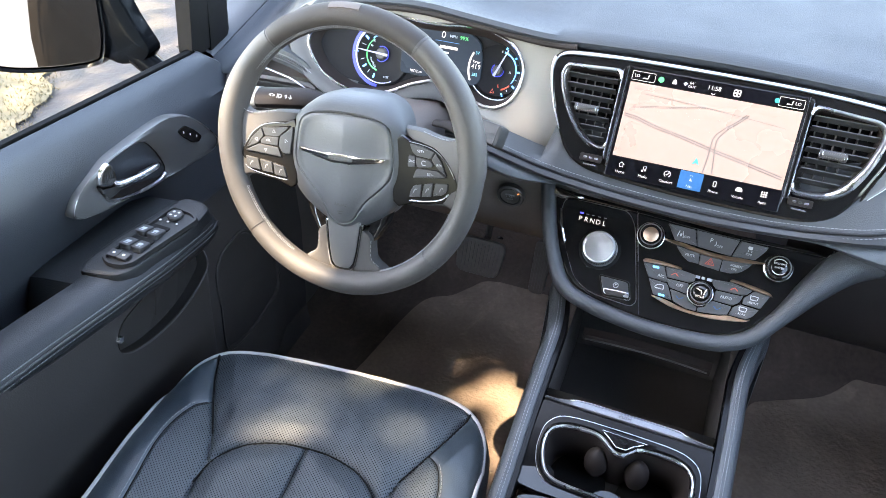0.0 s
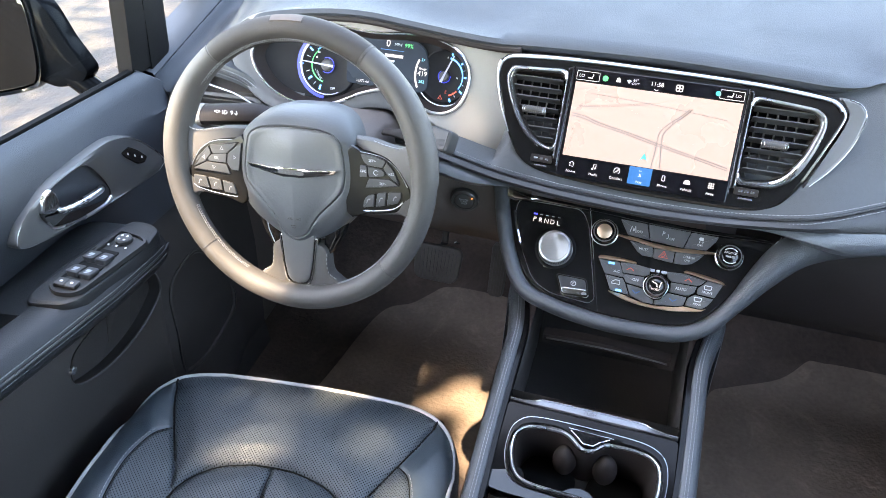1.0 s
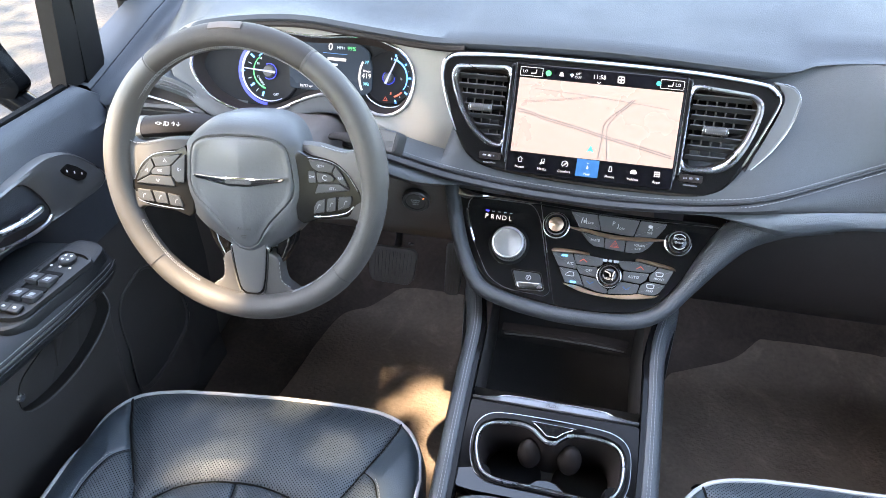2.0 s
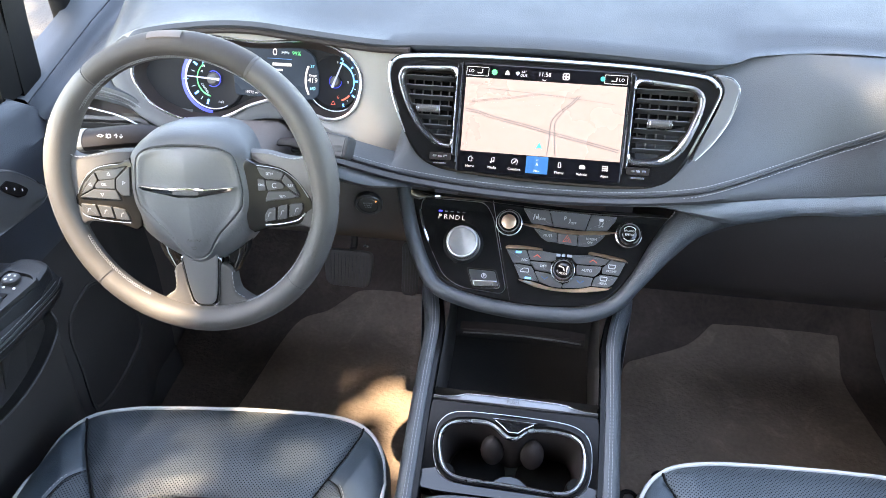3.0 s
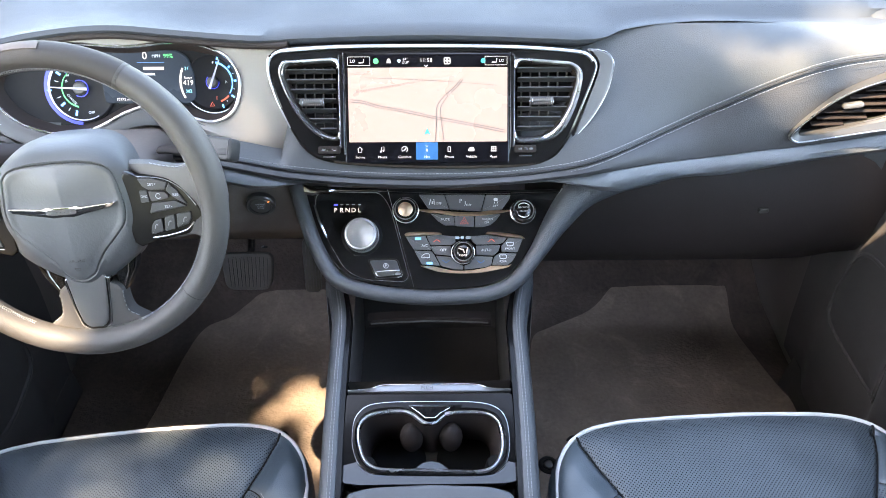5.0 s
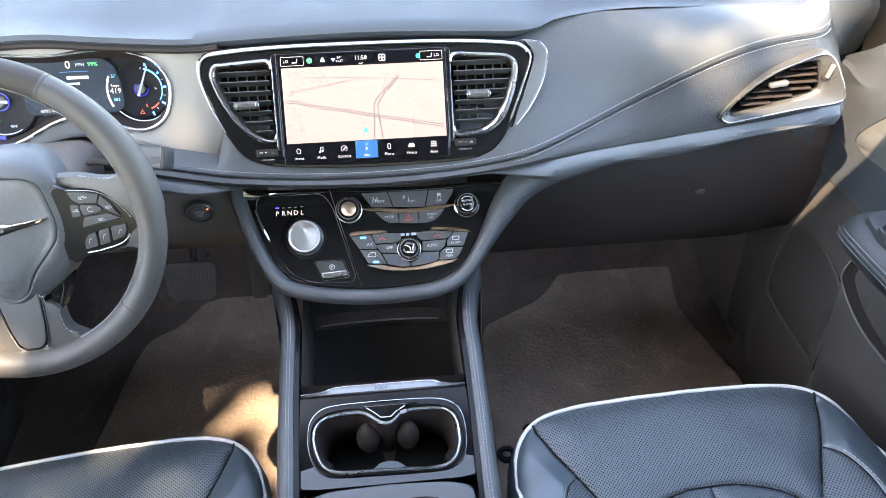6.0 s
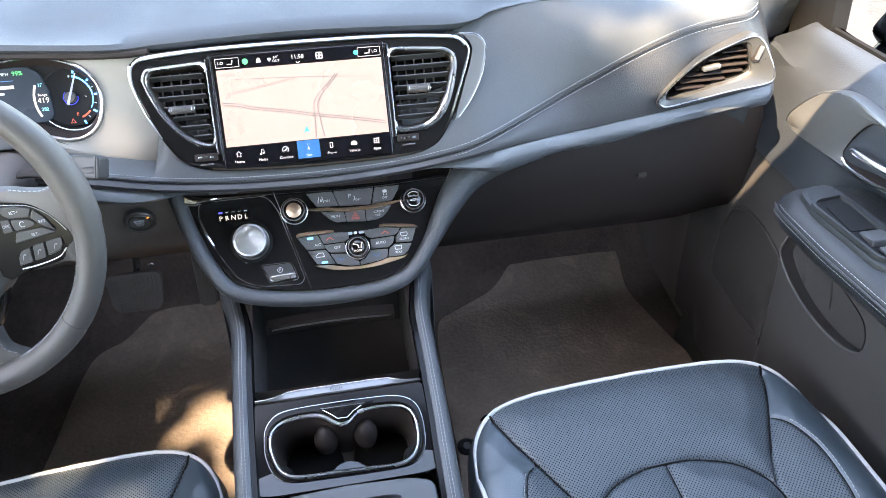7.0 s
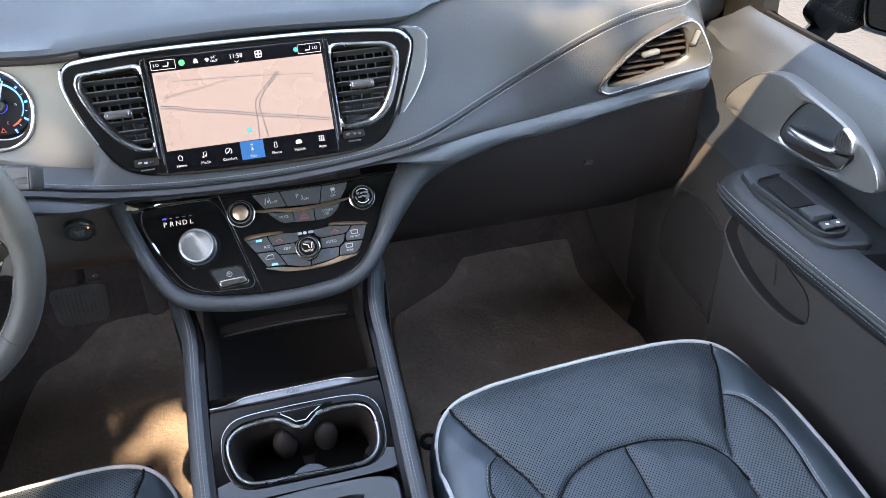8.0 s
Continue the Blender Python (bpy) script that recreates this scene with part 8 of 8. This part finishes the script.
# ---- body shell: pillars, roof, windscreen ----
for s, oy in ((-1, 0.0), (1, 0.055)):
    tagged(part("a_pillar", sweep([Vector((s * 0.838, 1.035 + oy, 0.70)), Vector((s * 0.826, 1.035 + oy, 0.82)), Vector((s * 0.775, 1.01 + oy, 1.05)), Vector((s * 0.66, 0.88 + oy, 1.34))], [(-0.025, -0.030), (0.020, -0.035), (0.028, -0.02), (0.028, 0.028), (-0.025, 0.032)], side=(1, 0, 0)), PILLAR), "dark grey windscreen pillar trim", "pillar", kind="structure")
    if s < 0:
        ys = (0.999, 1.045, 1.1, 1.16, 1.22, 1.30, 1.45, 1.62)
        tagged(part("pillar_base", grid([[Vector((-0.801 + dx, y, crease_z(y) + dz + (0.09 * ease(y, 1.22, 1.5) if dx < -0.05 else 0))) for dx, dz in ((0.002, -0.03), (0.0, 0.001), (-0.004, 0.005), (-0.03, 0.009), (-0.058, 0.012), (-0.066, 0.002), (-0.068, -0.03))] for y in ys]), PAD), "blue-grey sill of the corner window beside the dashboard", "trim", kind="structure")
        tagged(part("corner_post", sweep([Vector((-0.868, 1.262, 0.74)), Vector((-0.865, 1.258, 0.80)), Vector((-0.84, 1.235, 0.95)), Vector((-0.78, 1.15, 1.13))], rounded(0.03, 0.075, 0.012, 3), side=(1, 0, 0)), PILLAR), "dark post of the corner window", "pillar", kind="structure")
    tagged(part("b_pillar", sweep([Vector((s * 0.80, -0.22, 0.1)), Vector((s * 0.80, -0.22, 0.8)), Vector((s * 0.66, -0.22, 1.34))], [(-0.03, -0.08), (0.03, -0.08), (0.03, 0.08), (-0.03, 0.08)], side=(1, 0, 0)), KEY), "dark grey middle pillar", "pillar", kind="structure")
def header(x):
    """How far ahead of the roof line the unseen header bows, shaped to steer sun and reflections."""
    return 0.07 + 0.085 * math.exp(-(x / 0.19) ** 2)


roof = [[Vector((x, y + (header(x) if y > 0.55 else 0), z + 0.045 * (1 - (x / 0.7) ** 2))) for x in (-0.68, -0.5, -0.25, 0, 0.15, 0.25, 0.5, 0.68)] for y, z in ((0.60, 1.345), (0.3, 1.36), (-0.3, 1.37), (-1.0, 1.37), (-1.7, 1.33))]
tagged(part("ceiling", grid(roof), LINER), "dark fabric roof lining, unseen, its front edge shaped to steer the sun", "ceiling", kind="structure")
# added out of view to keep rear daylight out of the glossy trim
tagged(part("cabin_rear_closure", grid([[Vector((x, -1.75, z)) for z in (0.0, 0.4, 0.85, 1.4)] for x in (-0.8, 0, 0.8)]), PLASTIC), "plain dark wall added to close the unseen rear of the cabin", "wall", kind="structure")
for s in (-1, 1):
    tagged(part("side_wall", grid([[Vector((s * X, y, z)) for X, z in ((0.80, 0.0), (0.82, 0.80))] for y in (-0.25, -1.0, -1.76)]), PLASTIC), "dark cabin side behind the front doors", "wall", kind="structure")
    tagged(part("rear_side_window", grid([[Vector((s * X, y, z)) for X, z in ((0.82, 0.80), (0.76, 1.08), (0.67, 1.36))] for y in (-0.25, -1.0, -1.76)]), TINTED), "dark tinted rear side window", "window", kind="structure")
    # added sheet that stops daylight leaking in ahead of the door panel
    tagged(part("side_light_block", grid([[Vector((s * X, y, z)) for X, z in ((0.80, -0.12), (0.835, 0.3), (0.825, 0.70))] for y in (0.90, 1.3, 1.8)]), PAINT), "black sheet added as body side to block light beside the footwell", "wall", kind="structure")
ws = part("windscreen", grid([[Vector((x, y + (d - e * x * x if y > 0.7 else header(x)), z)) for x in (-0.76, -0.5, -0.25, 0, 0.15, 0.25, 0.5, 0.76)] for y, z, d, e in ((1.66, 0.905, 0.06, 0.1), (1.31, 1.06, 0.12, 0.35), (0.96, 1.21, 0.18, 0.6), (0.60, 1.38, 0.24, 0.8))]), GLASS)
ws.visible_shadow = False
tagged(ws, "clear sloping windscreen", "windscreen", kind="structure")


# ---- door mirrors ----
def door_mirror(s, oy):
    t = thing("door_mirror", (s * 0.95, 0.95 + oy, 0.72), "glossy black door mirror outside the window", "door mirror", "door mirrors")
    M = board((s * 1.085, 0.945 + oy, 0.755 + (0.05 if s > 0 else 0)), 7, -s * 27.5)
    out = curve([(-0.155, -0.035), (-0.145, 0.06), (-0.08, 0.105), (0.04, 0.105), (0.084, 0.07), (0.0865, 0.0), (0.076, -0.066), (0.05, -0.0885), (-0.06, -0.098), (-0.13, -0.085)], 5, True)
    if s > 0:
        out = [Vector((-p.x, p.y)) for p in out][::-1]
    bm = bmesh.new()
    last = None
    for f, z in ((0.95, 0.0), (1.0, 0.005), (1.04, -0.01), (1.08, -0.06), (1.06, -0.11), (0.95, -0.15), (0.6, -0.18), (0.2, -0.19)):
        r = [put(bm, M, p.x * f, p.y * f, z) for p in out]
        if last:
            bridge(bm, last, r)
        last = r
    bm.faces.new(last)
    part("housing", bm, PAINT, t, "glossy black mirror housing")
    part("mirror_glass", plate(inset(out, 0.008), -0.01, 0.001, M, 0.001), MIRROR, t, "mirror glass")
    AM = board((s * 0.984, 0.99 + oy, 0.688 + (0.043 if s > 0 else 0)), 4, -s * 8)
    arm = round_off([(-0.062, 0.16), (-0.030, 0.15), (0.0, 0.115), (0.022, 0.06), (0.052, 0.008), (0.03, -0.018), (-0.02, -0.028), (-0.055, -0.016), (-0.062, 0.05)], 0.012, 3)
    if s > 0:
        arm = [Vector((-p.x, p.y)) for p in arm][::-1]
    part("arm", plate(arm, -0.035, 0.0, AM, 0.012, crown=0.006), PAINT, t, "black mirror arm")
    part("foot", tube([AM @ Vector((s * -0.0 , 0.0, -0.02)), Vector((s * 0.92, 1.02 + oy, 0.63)), Vector((s * 0.87, 1.03 + oy, 0.58))], 0.022, 12), PAINT, t)


door_mirror(-1, 0.0)
door_mirror(1, 0.055)

# ---- outside ----
ASPHALT = mat("driveway asphalt", (0.034, 0.0305, 0.0265), 0.9, grain=0.8, grain_size=0.006, vary=0.25, vary_size=0.6)
GRASS = mat("grass", (0.105, 0.084, 0.044), 0.9, grain=0.6, grain_size=0.02, vary=0.25, vary_size=0.3)
g = bmesh.new()
R = 600
g.faces.new([g.verts.new(p) for p in ((-R, -R, -0.42), (R, -R, -0.42), (R, R, -0.42), (-R, R, -0.42))])
tagged(part("ground", g, ASPHALT, smooth=False), "sunlit grey driveway", "ground", kind="structure")
rng = random.Random(3)
EDGE = [(-6.0, 6.0), (-4.2, 3.5), (-3.35, 2.75), (-3.0, 2.4), (-2.78, 1.98), (-2.58, 1.62), (-2.45, 1.1), (-2.3, 0.2), (-2.3, -6.0)]
line = even([(x, y, 0) for x, y in EDGE], 160, False)
gs = bmesh.new()
gs.faces.new([gs.verts.new((p.x + rng.uniform(-0.05, 0.05), p.y, -0.405)) for p in line] + [gs.verts.new(p) for p in ((-2.3, -30, -0.405), (-30, -30, -0.405), (-30, 30, -0.405), (-6, 30, -0.405))])
tagged(part("grass_verge", gs, GRASS, smooth=False), "sunlit dry lawn beside the driveway", "grass", kind="structure")
verts, faces = [], []
for k in range(7000):
    p = line[rng.randrange(50, 125)]
    x, y = p.x - abs(rng.gauss(0, 0.25)) + 0.06, p.y + rng.uniform(-0.05, 0.05)
    h, a, w = rng.uniform(0.006, 0.014), rng.uniform(0, 6.28), rng.uniform(0.0015, 0.003)
    lean = Vector((rng.uniform(-0.5, 0.5), rng.uniform(-0.5, 0.5), 0)) * h
    d = Vector((math.cos(a), math.sin(a), 0)) * w
    c = Vector((x, y, -0.405))
    n = len(verts)
    verts += [c - d, c + d, c + lean * 0.4 + d * 0.7 + Vector((0, 0, h * 0.6)), c + lean * 0.4 - d * 0.7 + Vector((0, 0, h * 0.6)), c + lean + Vector((0, 0, h))]
    faces += [(n, n + 1, n + 2, n + 3), (n + 3, n + 2, n + 4)]
me = bpy.data.meshes.new("grass_blades")
me.from_pydata([tuple(v) for v in verts], [], faces)
me.materials.append(GRASS)
tagged(new("grass_blades", me), "dry yellow-green grass along the driveway edge", "grass", kind="stuff")

# ---- the tree over the car, which dapples the sunlight ----
LEAF = mat("leaf", (0.07, 0.12, 0.03), 0.6, vary=0.4, vary_size=0.2)
BARK = mat("bark", (0.12, 0.09, 0.065), 0.9, grain=1.0, grain_size=0.01, vary=0.3)
tree = thing("tree", (-3.6, -2.2, -0.42), "leafy shade tree standing beside the car", "tree")
part("trunk", tube(curve([(-3.6, -2.2, -0.42), (-3.55, -2.1, 1.4), (-3.4, -1.9, 3.0), (-3.0, -1.5, 4.6)], 6), lambda f: 0.16 - 0.07 * f, 12), BARK, tree)
for e in ((-1.9, -0.2, 5.3), (-2.7, 0.2, 5.6), (-1.6, -1.4, 5.3), (-3.9, -0.6, 5.6)):
    part("limb", tube(curve([(-3.4, -1.9, 3.0), (-3.0, -1.5, 4.4), e], 5), lambda f: 0.07 - 0.05 * f, 8), BARK, tree)
rng = random.Random(7)
# gaps in the foliage: where the light that falls through them lands at dash height, and how wide it is
GAPS = [(-0.595, 0.79, 0.028, 0.065), (-0.585, 0.70, 0.038, 0.045), (-0.545, 0.84, 0.012, 0.012), (-0.525, 0.675, 0.03, 0.02), (-0.65, 0.845, 0.026, 0.026), (-0.70, 0.815, 0.002, 0.0), (-0.63, 0.775, 0.004, 0.016), (-0.72, 0.785, 0.012, 0.0), (-0.78, 0.765, 0.0, -0.006), (-0.52, 0.78, 0.012, 0.02), (-0.46, 0.79, 0.0, 0.02), (-0.53, 0.66, 0.02, 0.02),
        (0.77, 1.00, 0.14, 0.16), (0.68, 1.12, 0.04, 0.03), (0.70, 0.95, 0.07, 0.035), (0.62, 0.945, 0.05, 0.022), (0.55, 0.93, 0.04, 0.012),
        (0.50, 1.075, 0.015, 0.025), (0.515, 1.01, 0.012, 0.025), (0.57, 1.025, 0.015, 0.015), (0.427, 0.935, 0.004, 0.004), (0.63, 1.08, 0.025, 0.025), (0.456, 1.105, 0.01, 0.006),
        (-0.718, 0.553, 0.021, 0.009), (-0.555, 0.586, 0.025, 0.007), (-0.51, 0.565, 0.011, 0.011), (-0.60, 0.494, 0.021, 0.010), (-0.656, 0.446, 0.017, 0.011), (-0.526, 0.506, 0.011, 0.011),
        (-0.465, 0.526, 0.013, 0.009), (-0.407, 0.47, 0.019, 0.027), (-0.547, 0.461, 0.017, 0.009), (-0.64, 0.553, 0.013, 0.009)]
for k in range(3):
    GAPS.append((rng.uniform(-0.30, -0.16), rng.uniform(0.97, 1.12), rng.uniform(-0.004, 0.012), rng.uniform(-0.004, 0.010)))
for k in range(40):
    x, y = rng.uniform(-6, 6), rng.uniform(-3, 6)
    if abs(x + 0.2) > 1.6 or y > 2.2:
        GAPS.append((x, y, rng.uniform(0.1, 0.5), rng.uniform(0.1, 0.4)))
CX, CY = -2.65, -0.98  # middle of the crown
verts, faces = [], []
for k in range(30000):
    a, r = rng.uniform(0, 6.2832), rng.random() ** 0.55
    x, y = CX + 2.1 * r * math.cos(a), CY + 1.8 * r * math.sin(a)
    z = 4.9 + rng.random() ** 1.5 * 1.3 - 0.10 * ((x - CX) ** 2 + (y - CY) ** 2)
    t = (z - 0.7) / SUN_DIR.z
    sx, sy = x - SUN_DIR.x * t, y - SUN_DIR.y * t
    if any(((sx - a) / (c + 0.02)) ** 2 + ((sy - b) / (d + 0.02)) ** 2 < 1 for a, b, c, d in GAPS):
        continue
    q = Euler((rng.uniform(-0.7, 0.7), rng.uniform(-0.7, 0.7), rng.uniform(0, 6.28))).to_matrix()
    w = rng.uniform(0.025, 0.045)
    base = len(verts)
    for p in ((0, -1.2, 0), (0.75, -0.2, 0.1), (0, 1.3, 0), (-0.75, -0.2, 0.1)):
        verts.append(Vector((x, y, z)) + q @ (Vector(p) * w))
    faces.append((base, base + 1, base + 2, base + 3))
# the wider crown shades the driveway and the lawn beside the car
for k in range(6000):
    a, r = rng.uniform(0, 6.2832), rng.uniform(1.6, 4.2)
    x, y = CX - 1.2 + r * math.cos(a), CY + 0.4 + r * math.sin(a)
    z = 4.9 + rng.random() * 1.4
    t = (z + 0.4) / SUN_DIR.z
    sx, sy = x - SUN_DIR.x * t, y - SUN_DIR.y * t
    if sx > -1.5 or any(((sx - a) / (c + 0.1)) ** 2 + ((sy - b) / (d + 0.1)) ** 2 < 1 for a, b, c, d in GAPS):
        continue
    q = Euler((rng.uniform(-0.7, 0.7), rng.uniform(-0.7, 0.7), rng.uniform(0, 6.28))).to_matrix()
    w = rng.uniform(0.05, 0.09)
    base = len(verts)
    for p in ((0, -1.2, 0), (0.75, -0.2, 0.1), (0, 1.3, 0), (-0.75, -0.2, 0.1)):
        verts.append(Vector((x, y, z)) + q @ (Vector(p) * w))
    faces.append((base, base + 1, base + 2, base + 3))
me = bpy.data.meshes.new("crown")
me.from_pydata([tuple(v) for v in verts], [], faces)
me.materials.append(LEAF)
crown = new("crown", me)
crown.parent = tree
crown.matrix_parent_inverse = Matrix.Translation(-tree.location)
crown["kind"] = "stuff"
